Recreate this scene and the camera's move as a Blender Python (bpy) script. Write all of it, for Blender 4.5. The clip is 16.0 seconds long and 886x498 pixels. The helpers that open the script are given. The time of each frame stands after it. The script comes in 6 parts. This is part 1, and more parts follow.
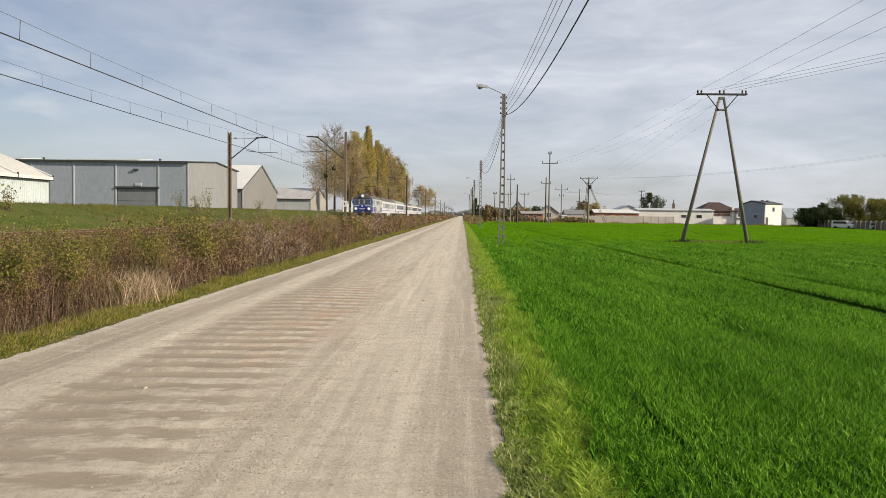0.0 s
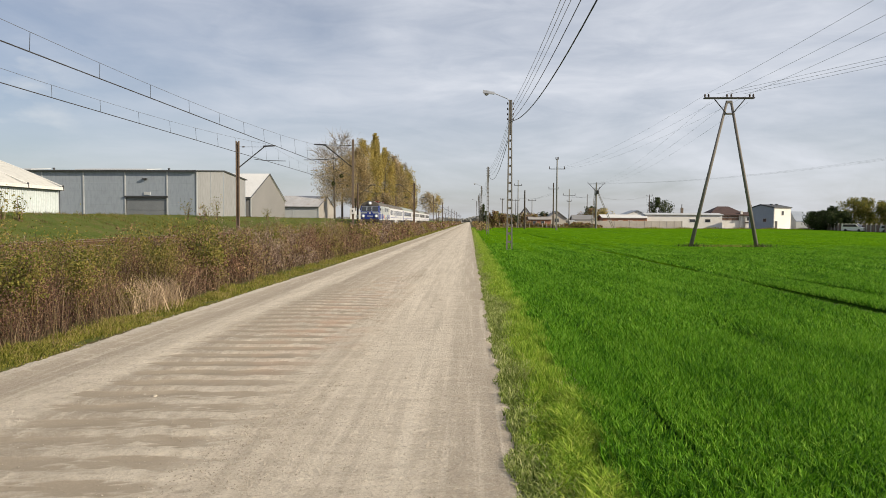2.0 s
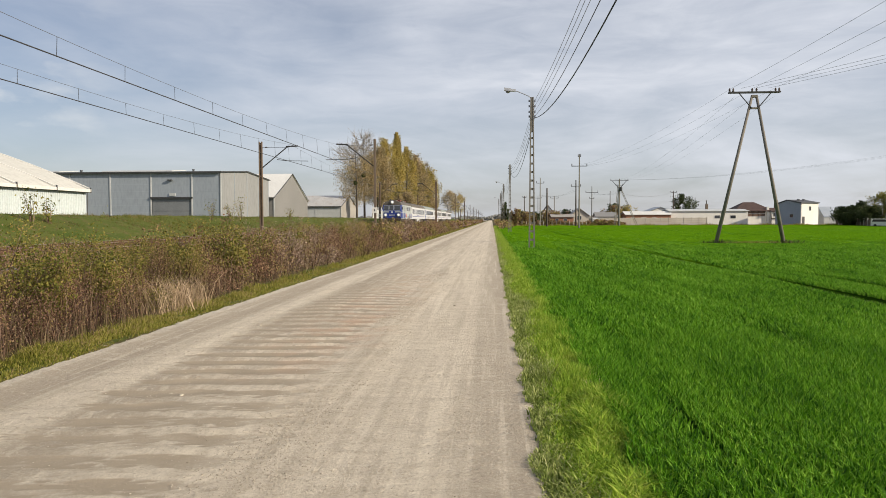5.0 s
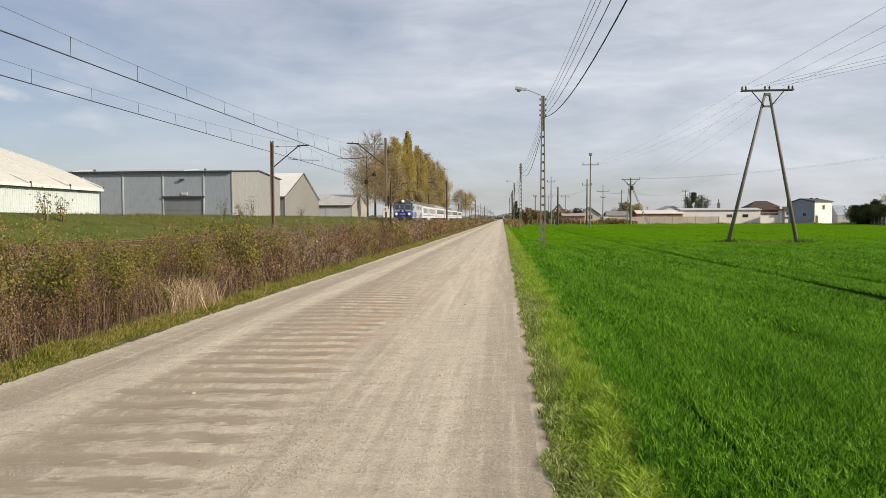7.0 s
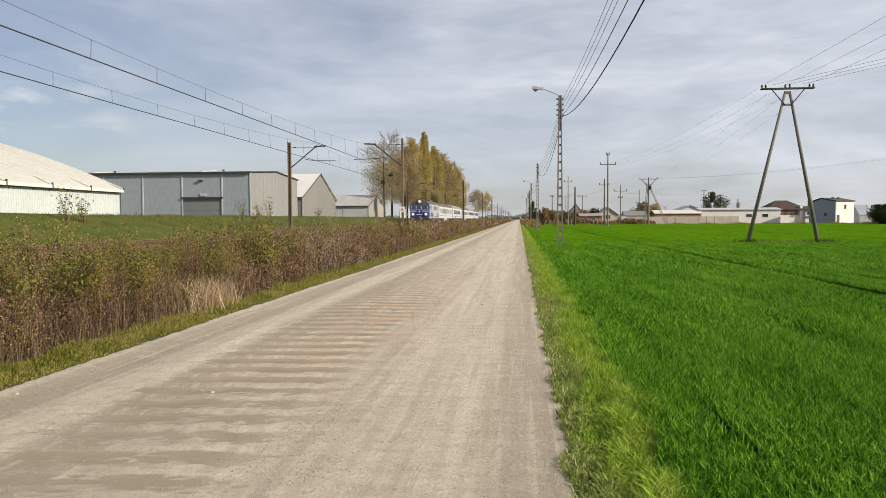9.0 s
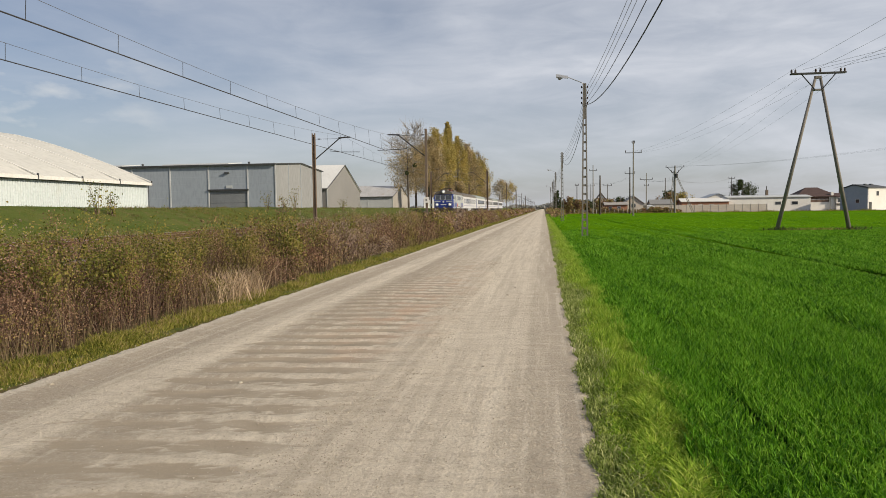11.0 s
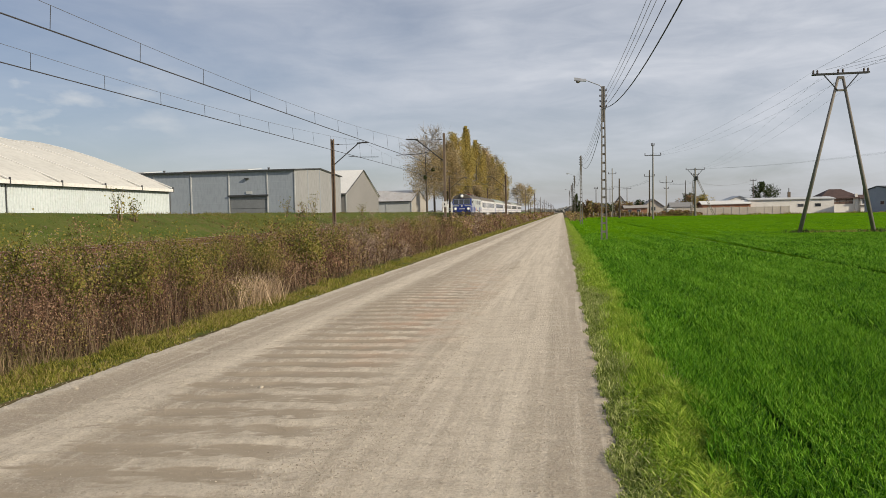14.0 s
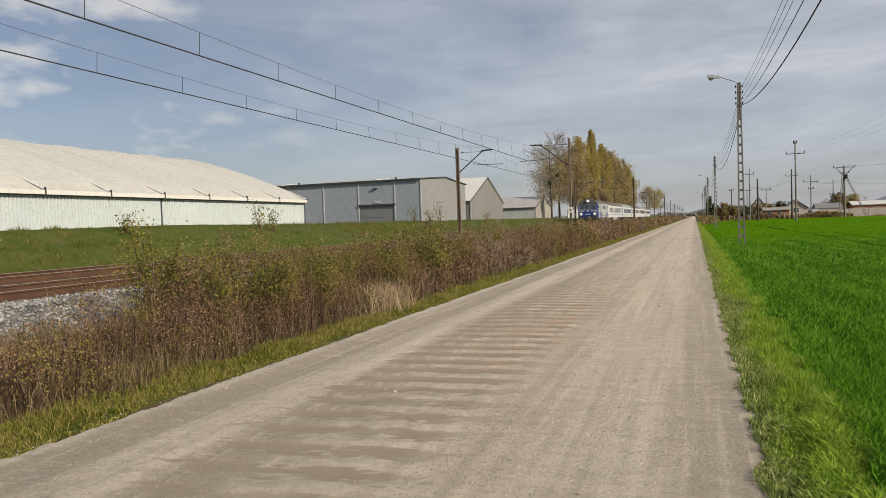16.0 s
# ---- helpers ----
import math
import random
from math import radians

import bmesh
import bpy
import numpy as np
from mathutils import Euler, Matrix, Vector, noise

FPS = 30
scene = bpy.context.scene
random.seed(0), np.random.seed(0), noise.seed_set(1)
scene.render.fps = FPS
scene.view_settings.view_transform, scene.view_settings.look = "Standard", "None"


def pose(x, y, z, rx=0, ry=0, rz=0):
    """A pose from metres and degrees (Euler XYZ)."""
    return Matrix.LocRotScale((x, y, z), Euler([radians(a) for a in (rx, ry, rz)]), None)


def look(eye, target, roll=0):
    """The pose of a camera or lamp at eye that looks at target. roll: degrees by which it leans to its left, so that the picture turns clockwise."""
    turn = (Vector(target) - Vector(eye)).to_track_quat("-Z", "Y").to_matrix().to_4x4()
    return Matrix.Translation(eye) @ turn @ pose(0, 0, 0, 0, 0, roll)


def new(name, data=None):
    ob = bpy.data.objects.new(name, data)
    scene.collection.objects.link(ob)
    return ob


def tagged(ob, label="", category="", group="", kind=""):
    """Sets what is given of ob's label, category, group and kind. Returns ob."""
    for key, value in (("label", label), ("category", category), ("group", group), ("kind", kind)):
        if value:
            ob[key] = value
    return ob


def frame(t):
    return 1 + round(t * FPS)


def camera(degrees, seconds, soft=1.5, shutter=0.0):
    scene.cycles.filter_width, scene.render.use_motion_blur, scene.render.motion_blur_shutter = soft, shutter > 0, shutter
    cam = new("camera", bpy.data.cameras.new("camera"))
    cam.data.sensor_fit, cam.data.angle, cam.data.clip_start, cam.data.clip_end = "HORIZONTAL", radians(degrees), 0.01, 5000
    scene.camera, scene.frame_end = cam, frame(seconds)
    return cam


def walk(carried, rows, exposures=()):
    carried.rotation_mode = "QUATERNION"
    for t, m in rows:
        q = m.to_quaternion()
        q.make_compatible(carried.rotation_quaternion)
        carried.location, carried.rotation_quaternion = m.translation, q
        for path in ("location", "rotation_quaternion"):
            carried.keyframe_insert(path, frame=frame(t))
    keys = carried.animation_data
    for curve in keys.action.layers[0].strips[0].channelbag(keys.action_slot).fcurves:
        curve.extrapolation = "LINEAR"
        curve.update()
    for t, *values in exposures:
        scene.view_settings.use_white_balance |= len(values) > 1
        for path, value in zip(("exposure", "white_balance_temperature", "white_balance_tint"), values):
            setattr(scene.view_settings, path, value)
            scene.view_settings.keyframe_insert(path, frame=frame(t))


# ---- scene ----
cam = camera(63.2, 16.0, soft=0.7)
PATH = [
    (0, (0.048, 0.006, 1.719), (-0.004, 2.003, 1.624), 0.8),
    (0.5, (0.046, 0.01, 1.718), (-0.003, 2.007, 1.631), 0.8),
    (1, (0.049, 0.017, 1.71), (0.0, 2.015, 1.631), 0.5),
    (1.5, (0.047, 0.007, 1.717), (-0.005, 2.005, 1.642), 0.4),
    (2, (0.046, 0.011, 1.713), (-0.028, 2.008, 1.636), 0.3),
    (2.5, (0.043, 0.017, 1.713), (-0.042, 2.013, 1.637), 0.3),
    (3, (0.042, 0.024, 1.714), (-0.063, 2.02, 1.64), 0.1),
    (3.5, (0.038, 0.038, 1.709), (-0.074, 2.033, 1.631), 0.0),
    (4, (0.04, 0.031, 1.712), (-0.084, 2.026, 1.633), -0.1),
    (6.5, (0.041, 0.03, 1.713), (-0.109, 2.023, 1.628), -0.2),
    (7, (0.039, 0.032, 1.713), (-0.126, 2.023, 1.629), -0.2),
    (7.5, (0.036, 0.055, 1.71), (-0.141, 2.046, 1.619), -0.1),
    (8, (0.039, 0.033, 1.708), (-0.144, 2.022, 1.614), -0.2),
    (8.5, (0.032, 0.059, 1.707), (-0.161, 2.047, 1.613), -0.2),
    (9, (0.03, 0.048, 1.706), (-0.181, 2.035, 1.623), -0.3),
    (11.5, (0.024, 0.047, 1.712), (-0.261, 2.024, 1.599), -0.7),
    (12, (0.029, 0.03, 1.712), (-0.259, 2.006, 1.611), -0.5),
    (12.5, (0.029, 0.032, 1.714), (-0.272, 2.007, 1.616), -0.5),
    (13, (0.022, 0.036, 1.71), (-0.28, 2.011, 1.61), -0.5),
    (13.5, (0.025, 0.036, 1.711), (-0.293, 2.008, 1.61), -0.9),
    (14, (0.027, 0.032, 1.715), (-0.302, 2.002, 1.618), -1.1),
    (14.5, (0.019, 0.023, 1.717), (-0.332, 1.99, 1.629), -1.0),
    (15, (0.015, 0.036, 1.713), (-0.384, 1.993, 1.621), -1.5),
    (15.5, (0.007, 0.031, 1.711), (-0.484, 1.969, 1.642), -2.0),
    (16, (-0.026, 0.033, 1.714), (-0.688, 1.919, 1.645), -2.0),
]
walk(cam, [(t, look(eye, target, roll)) for t, eye, target, roll in PATH],
     exposures=[(0, 0.35), (9.2, 0.35), (11.4, 0.15), (12, 0.18), (12.6, 0.22), (14, 0.16), (15, 0.08), (16, 0.02)])

# ---- world and sun ----
SUN_DIR = Vector((1.0, -0.36, 0.52)).normalized()      # towards the sun
world = bpy.data.worlds.new("sky")
scene.world = world
world.use_nodes = True
wn, wl = world.node_tree.nodes, world.node_tree.links
wn.clear()
sky = wn.new("ShaderNodeTexSky")
sky.sky_type, sky.sun_disc = "NISHITA", False
sky.sun_elevation = math.asin(SUN_DIR.z)
sky.sun_rotation = math.atan2(SUN_DIR.x, SUN_DIR.y)
sky.dust_density, sky.ozone_density = 1.0, 1.5
tc = wn.new("ShaderNodeTexCoord")
squash = wn.new("ShaderNodeMapping")
squash.inputs["Scale"].default_value = (1.0, 1.0, 4.2)
wl.new(tc.outputs["Generated"], squash.inputs[0])
veil = wn.new("ShaderNodeTexNoise")
veil.inputs["Scale"].default_value, veil.inputs["Detail"].default_value = 2.2, 9.0
veil.inputs["Roughness"].default_value, veil.inputs["Distortion"].default_value = 0.55, 0.6
wl.new(squash.outputs[0], veil.inputs["Vector"])
ramp = wn.new("ShaderNodeValToRGB")
ramp.color_ramp.elements[0].position, ramp.color_ramp.elements[0].color = 0.32, (0.40, 0.40, 0.40, 1)
ramp.color_ramp.elements[1].position, ramp.color_ramp.elements[1].color = 0.66, (0.92, 0.92, 0.92, 1)
wl.new(veil.outputs[0], ramp.inputs[0])
cloud = wn.new("ShaderNodeMix")
cloud.data_type = "RGBA"
cloud.inputs["B"].default_value = (7.25, 7.52, 8.15, 1)
side = wn.new("ShaderNodeSeparateXYZ")
wl.new(tc.outputs["Generated"], side.inputs[0])
thin = wn.new("ShaderNodeMapRange")
for i, k in enumerate((-0.68, 0.10, 0.38, 1.0)):
    thin.inputs[i + 1].default_value = k
wl.new(side.outputs["X"], thin.inputs[0])
cover = wn.new("ShaderNodeMath")
cover.operation = "MULTIPLY"
fine = wn.new("ShaderNodeTexNoise")
fine.inputs["Scale"].default_value, fine.inputs["Detail"].default_value = 7.5, 8.0
fine.inputs["Roughness"].default_value, fine.inputs["Distortion"].default_value = 0.6, 0.9
wl.new(squash.outputs[0], fine.inputs["Vector"])
wisp = wn.new("ShaderNodeMapRange")
for i, k in enumerate((0.36, 0.66, 0.88, 1.10)):
    wisp.inputs[i + 1].default_value = k
wl.new(fine.outputs[0], wisp.inputs[0])
torn = wn.new("ShaderNodeMath")
torn.operation = "MULTIPLY"
wl.new(ramp.outputs[0], torn.inputs[0])
wl.new(wisp.outputs[0], torn.inputs[1])
wl.new(torn.outputs[0], cover.inputs[0])
wl.new(thin.outputs[0], cover.inputs[1])
wl.new(cover.outputs[0], cloud.inputs["Factor"])
haze = wn.new("ShaderNodeMix")
haze.data_type, haze.blend_type = "RGBA", "MULTIPLY"
haze.inputs["Factor"].default_value = 1.0
haze.inputs["B"].default_value = (0.765, 0.75, 0.82, 1)
wl.new(sky.outputs[0], haze.inputs["A"])
wl.new(haze.outputs["Result"], cloud.inputs["A"])
back = wn.new("ShaderNodeBackground")
back.inputs["Strength"].default_value = 0.083
# small white heaps of cloud low over the railway side
heap = wn.new("ShaderNodeTexNoise")
heap.inputs["Scale"].default_value, heap.inputs["Detail"].default_value = 6.2, 7.0
heap.inputs["Roughness"].default_value = 0.52
lift = wn.new("ShaderNodeMapping")
lift.inputs["Scale"].default_value = (1.0, 1.0, 2.4)
wl.new(tc.outputs["Generated"], lift.inputs[0])
wl.new(lift.outputs[0], heap.inputs["Vector"])
puff = wn.new("ShaderNodeMapRange")
for i, k in enumerate((0.52, 0.63, 0.0, 0.62)):
    puff.inputs[i + 1].default_value = k
wl.new(heap.outputs[0], puff.inputs[0])
west = wn.new("ShaderNodeMapRange")
for i, k in enumerate((-0.62, -0.44, 1.0, 0.0)):
    west.inputs[i + 1].default_value = k
wl.new(side.outputs["X"], west.inputs[0])
few = wn.new("ShaderNodeMath")
few.operation = "MULTIPLY"
wl.new(puff.outputs[0], few.inputs[0])
wl.new(west.outputs[0], few.inputs[1])
heaps = wn.new("ShaderNodeMix")
heaps.data_type = "RGBA"
heaps.inputs["B"].default_value = (9.2, 9.0, 8.6, 1)
wl.new(few.outputs[0], heaps.inputs["Factor"])
wl.new(cloud.outputs["Result"], heaps.inputs["A"])
wl.new(heaps.outputs["Result"], back.inputs[0])
wout = wn.new("ShaderNodeOutputWorld")
wl.new(back.outputs[0], wout.inputs[0])

sun_data = bpy.data.lights.new("sun", "SUN")
sun_data.energy, sun_data.angle, sun_data.color = 4.85, radians(1.5), (1.0, 0.86, 0.66)
sun = new("sun", sun_data)
sun.matrix_world = look(SUN_DIR * 100, (0, 0, 0))


# ---- materials ----
def nodes_of(name):
    m = bpy.data.materials.new(name)
    m.use_nodes = True
    n, l = m.node_tree.nodes, m.node_tree.links
    return m, n, l, n["Principled BSDF"]


def mix(n, l, fac, a, b, blend="MIX"):
    x = n.new("ShaderNodeMix")
    x.data_type, x.blend_type = "RGBA", blend
    for key, v in (("Factor", fac), ("A", a), ("B", b)):
        if isinstance(v, bpy.types.NodeSocket):
            l.new(v, x.inputs[key])
        else:
            x.inputs[key].default_value = v if key == "Factor" else (*v, 1)
    return x.outputs["Result"]


def rng(n, l, v, a, b, c=0.0, d=1.0):
    x = n.new("ShaderNodeMapRange")
    l.new(v, x.inputs[0])
    for i, k in enumerate((a, b, c, d)):
        x.inputs[i + 1].default_value = k
    return x.outputs[0]


def noise_of(n, l, vec, scale, detail=4.0, rough=0.6):
    x = n.new("ShaderNodeTexNoise")
    x.inputs["Scale"].default_value, x.inputs["Detail"].default_value, x.inputs["Roughness"].default_value = scale, detail, rough
    if vec is not None:
        l.new(vec, x.inputs["Vector"])
    return x.outputs[0]


def coords(n, l, scale=(1, 1, 1)):
    t = n.new("ShaderNodeTexCoord")
    m = n.new("ShaderNodeMapping")
    m.inputs["Scale"].default_value = scale
    l.new(t.outputs["Object"], m.inputs[0])
    return m.outputs[0]


def surface(name, a, b, coarse=1.0, fine=20.0, rough=0.8, metal=0.0, bump=0.2, stretch=(1, 1, 1), spots=None, spec=0.4, depth=0.02):
    """A two-scale procedural surface between colours a and b, with relief."""
    m, n, l, p = nodes_of(name)
    v = coords(n, l, stretch)
    big, small = noise_of(n, l, v, coarse), noise_of(n, l, v, fine, 6.0)
    c = mix(n, l, rng(n, l, big, 0.3, 0.7), a, b)
    lo = tuple(k * 0.72 for k in a)
    c = mix(n, l, rng(n, l, small, 0.45, 0.8, 0.0, 0.7), c, lo)
    if spots:
        c = mix(n, l, rng(n, l, noise_of(n, l, v, coarse * 2.7, 5.0), 0.56, 0.70), c, spots)
    l.new(c, p.inputs["Base Color"])
    l.new(rng(n, l, small, 0.2, 0.8, max(0.05, rough - 0.1), min(1, rough + 0.1)), p.inputs["Roughness"])
    p.inputs["Metallic"].default_value = metal
    p.inputs["Specular IOR Level"].default_value = spec
    if bump:
        bn = n.new("ShaderNodeBump")
        bn.inputs["Strength"].default_value, bn.inputs["Distance"].default_value = bump, depth
        l.new(small, bn.inputs["Height"])
        l.new(bn.outputs[0], p.inputs["Normal"])
    return m


def leafy(name, tones, rough=0.6, through_light=0.35, patch=0.6, stretch=(1, 1, 1), sway=1.5, scatter=0.8):
    """Leaves or blades: a tone for each island, changed in patches over the ground, thin enough to let light through."""
    m, n, l, p = nodes_of(name)
    geo = n.new("ShaderNodeNewGeometry")
    rp = n.new("ShaderNodeValToRGB")
    rp.color_ramp.interpolation = "LINEAR"
    el = rp.color_ramp.elements
    while len(el) < len(tones):
        el.new(0.5)
    for i, tone in enumerate(tones):
        el[i].position, el[i].color = i / (len(tones) - 1), (*tone, 1)
    spread = noise_of(n, l, coords(n, l, stretch), patch, 3.0)
    s = n.new("ShaderNodeMath")
    s.operation = "MULTIPLY_ADD"
    l.new(spread, s.inputs[0])
    s.inputs[1].default_value = sway
    l.new(rng(n, l, geo.outputs["Random Per Island"], 0, 1, 0.5 - 0.5 * sway - scatter / 2, 0.5 - 0.5 * sway + scatter / 2), s.inputs[2])
    l.new(s.outputs[0], rp.inputs[0])
    l.new(rp.outputs[0], p.inputs["Base Color"])
    p.inputs["Roughness"].default_value = rough
    p.inputs["Specular IOR Level"].default_value = 0.12
    tr = n.new("ShaderNodeBsdfTranslucent")
    l.new(rp.outputs[0], tr.inputs[0])
    sh = n.new("ShaderNodeMixShader")
    sh.inputs[0].default_value = through_light
    l.new(p.outputs[0], sh.inputs[1])
    l.new(tr.outputs[0], sh.inputs[2])
    l.new(sh.outputs[0], n["Material Output"].inputs[0])
    return m


def times(n, l, *factors):
    out = factors[0]
    for k in factors[1:]:
        q = n.new("ShaderNodeMath")
        q.operation = "MULTIPLY"
        l.new(out, q.inputs[0])
        l.new(k, q.inputs[1])
        out = q.outputs[0]
    return out


def plus(n, l, a, b, k):
    """a + k * b"""
    q = n.new("ShaderNodeMath")
    q.operation = "MULTIPLY_ADD"
    l.new(b, q.inputs[0])
    q.inputs[1].default_value = k
    l.new(a, q.inputs[2])
    return q.outputs[0]


def road_material():
    m, n, l, p = nodes_of("gravel_road")
    v = coords(n, l)
    along = coords(n, l, (1.0, 0.055, 1.0))
    across = coords(n, l, (0.45, 1.0, 1.0))
    streak = noise_of(n, l, along, 2.1, 6.0)
    fine_streak = noise_of(n, l, coords(n, l, (1.0, 0.03, 1.0)), 9.0, 4.0)
    grit = noise_of(n, l, v, 34.0, 9.0, 0.82)
    crumbs = noise_of(n, l, v, 15.0, 5.0, 0.7)
    mottle = noise_of(n, l, across, 5.5, 7.0, 0.72)
    patch = noise_of(n, l, v, 0.7, 5.0)
    c = mix(n, l, rng(n, l, streak, 0.36, 0.66), (0.345, 0.300, 0.238), (0.560, 0.502, 0.412))
    c = mix(n, l, rng(n, l, patch, 0.42, 0.68, 0.0, 0.55), c, (0.545, 0.490, 0.402))
    g = n.new("ShaderNodeSeparateXYZ")
    l.new(v, g.inputs[0])
    # wheel tracks worn along the road
    wob = plus(n, l, g.outputs["X"], noise_of(n, l, along, 1.1, 3.0), 0.36)
    tracks = n.new("ShaderNodeValToRGB")
    te = tracks.color_ramp.elements
    stops = ((0.0, 0.55), (0.05, 0.12), (0.15, 0.05), (0.20, 0.80), (0.26, 0.75), (0.31, 0.0), (0.44, 0.40), (0.60, 0.85), (0.66, 0.35), (0.72, 0.95), (0.79, 0.60), (0.86, 0.9), (0.90, 0.34), (1.0, 0.10))
    while len(te) < len(stops):
        te.new(0.5)
    for e, (at, k) in zip(te, stops):
        e.position, e.color = at, (k, k, k, 1)
    l.new(rng(n, l, wob, -5.12, 0.58), tracks.inputs[0])
    c = mix(n, l, rng(n, l, tracks.outputs[0], 0, 1, 0.0, 0.66), c, (0.660, 0.595, 0.492))
    c = mix(n, l, rng(n, l, tracks.outputs[0], 0, 0.5, 0.80, 0.0), c, (0.330, 0.286, 0.230))
    # worn dust and small trampled patches
    c = mix(n, l, rng(n, l, mottle, 0.50, 0.60, 0.0, 0.42), c, (0.370, 0.322, 0.258))
    c = mix(n, l, rng(n, l, mottle, 0.36, 0.45, 0.38, 0.0), c, (0.680, 0.620, 0.520))
    c = mix(n, l, rng(n, l, fine_streak, 0.50, 0.62, 0.0, 0.42), c, (0.39, 0.342, 0.275))
    c = mix(n, l, rng(n, l, fine_streak, 0.36, 0.46, 0.35, 0.0), c, (0.68, 0.62, 0.52))
    # the ribs: loose pale grit on the crests, smoother troughs with their shade painted in by height
    height = plus(n, l, plus(n, l, g.outputs["Z"], noise_of(n, l, across, 6.0, 6.0, 0.7), 0.011), noise_of(n, l, v, 30.0, 4.0), 0.004)
    trough_shade = times(n, l, rng(n, l, height, 0.0045, 0.0105, 1.0, 0.0),
                rng(n, l, noise_of(n, l, v, 1.4, 4.0), 0.36, 0.54, 0.80, 1.0),
                rng(n, l, wob, -3.98, -3.70, 0, 1), rng(n, l, wob, -1.97, -1.17, 1, 0), rng(n, l, g.outputs["Y"], 14.0, 28.0, 1, 0.2))
    c = mix(n, l, trough_shade, c, (0.280, 0.239, 0.184))
    # pale grit swept to the left edge
    c = mix(n, l, rng(n, l, plus(n, l, g.outputs["X"], mottle, 0.3), -4.98, -4.80, 0.75, 0.0), c, (0.66, 0.61, 0.52))
    # reddish brick rubble worked into the surface
    f = times(n, l, rng(n, l, noise_of(n, l, v, 1.6, 5.0), 0.44, 0.62, 0, 0.55), rng(n, l, g.outputs["X"], -3.3, -2.4, 0, 1), rng(n, l, g.outputs["X"], -2.0, -1.2, 1, 0),
              rng(n, l, g.outputs["Y"], 7.0, 10.0, 0, 1), rng(n, l, g.outputs["Y"], 15.0, 26.0, 1, 0))
    c = mix(n, l, f, c, (0.47, 0.325, 0.235))
    rough_spots = rng(n, l, trough_shade, 0.0, 1.0, 1.0, 0.25)
    c = mix(n, l, times(n, l, rng(n, l, grit, 0.50, 0.66, 0.0, 0.55), rough_spots), c, (0.24, 0.205, 0.16))
    c = mix(n, l, times(n, l, rng(n, l, crumbs, 0.57, 0.66, 0.0, 0.50), rough_spots), c, (0.27, 0.232, 0.182))
    c = mix(n, l, times(n, l, rng(n, l, grit, 0.34, 0.46, 0.50, 0.0), rough_spots), c, (0.72, 0.66, 0.56))
    l.new(c, p.inputs["Base Color"])
    p.inputs["Roughness"].default_value = 0.95
    p.inputs["Specular IOR Level"].default_value = 0.05
    bn = n.new("ShaderNodeBump")
    bn.inputs["Distance"].default_value = 0.02
    l.new(rng(n, l, trough_shade, 0.0, 1.0, 1.0, 0.35), bn.inputs["Strength"])
    l.new(plus(n, l, grit, crumbs, 1.4), bn.inputs["Height"])
    l.new(bn.outputs[0], p.inputs["Normal"])
    return m


def sward_material():
    """Near ground with the shade between the drilled rows painted in, closing into an even green sward farther out."""
    m, n, l, p = nodes_of("young_wheat_sward")
    v = coords(n, l, (1, 0.5, 1))
    g = n.new("ShaderNodeSeparateXYZ")
    l.new(coords(n, l), g.inputs[0])
    big, small = noise_of(n, l, v, 0.16), noise_of(n, l, v, 9.0, 6.0)
    green = mix(n, l, rng(n, l, big, 0.3, 0.7), (0.068, 0.162, 0.004), (0.092, 0.205, 0.005))
    lines = noise_of(n, l, coords(n, l, (1.0, 0.02, 1.0)), 1.3, 5.0, 0.7)
    green = mix(n, l, rng(n, l, lines, 0.52, 0.64, 0.0, 0.45), green, (0.042, 0.110, 0.003))
    dashes = noise_of(n, l, coords(n, l, (0.22, 0.10, 1.0)), 1.0, 5.0, 0.65)
    green = mix(n, l, rng(n, l, dashes, 0.58, 0.66, 0.0, 0.40), green, (0.040, 0.108, 0.003))
    # near-black green: shade among the blades put into the ground colour
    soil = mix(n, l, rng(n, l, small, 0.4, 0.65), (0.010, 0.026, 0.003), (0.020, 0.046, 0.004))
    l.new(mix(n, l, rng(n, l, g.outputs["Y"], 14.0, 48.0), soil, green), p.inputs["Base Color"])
    p.inputs["Roughness"].default_value = 0.95
    p.inputs["Specular IOR Level"].default_value = 0.0
    bn = n.new("ShaderNodeBump")
    bn.inputs["Strength"].default_value, bn.inputs["Distance"].default_value = 0.9, 0.08
    l.new(small, bn.inputs["Height"])
    l.new(bn.outputs[0], p.inputs["Normal"])
    return m


def glass_material(name, tint):
    m, n, l, p = nodes_of(name)
    p.inputs["Base Color"].default_value = (*tint, 1)
    p.inputs["Roughness"].default_value = 0.06
    p.inputs["Specular IOR Level"].default_value = 0.8
    return m


def lamp_material(name, colour, power):
    m, n, l, p = nodes_of(name)
    p.inputs["Base Color"].default_value = (0.8, 0.8, 0.75, 1)
    p.inputs["Emission Color"].default_value = (*colour, 1)
    p.inputs["Emission Strength"].default_value = power
    return m


M_ROAD = road_material()
M_SOIL = surface("soil", (0.070, 0.060, 0.030), (0.11, 0.085, 0.045), 0.9, 12, 0.95, spots=(0.05, 0.075, 0.02), spec=0.05)
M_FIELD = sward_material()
M_TURF = surface("bank_turf", (0.058, 0.088, 0.016), (0.104, 0.112, 0.030), 0.6, 7, 0.9, spots=(0.125, 0.102, 0.048), bump=0.8, depth=0.08, spec=0.05)
M_YARD = surface("rough_grassland", (0.08, 0.10, 0.03), (0.13, 0.12, 0.05), 0.05, 2, 0.95, spec=0.05)
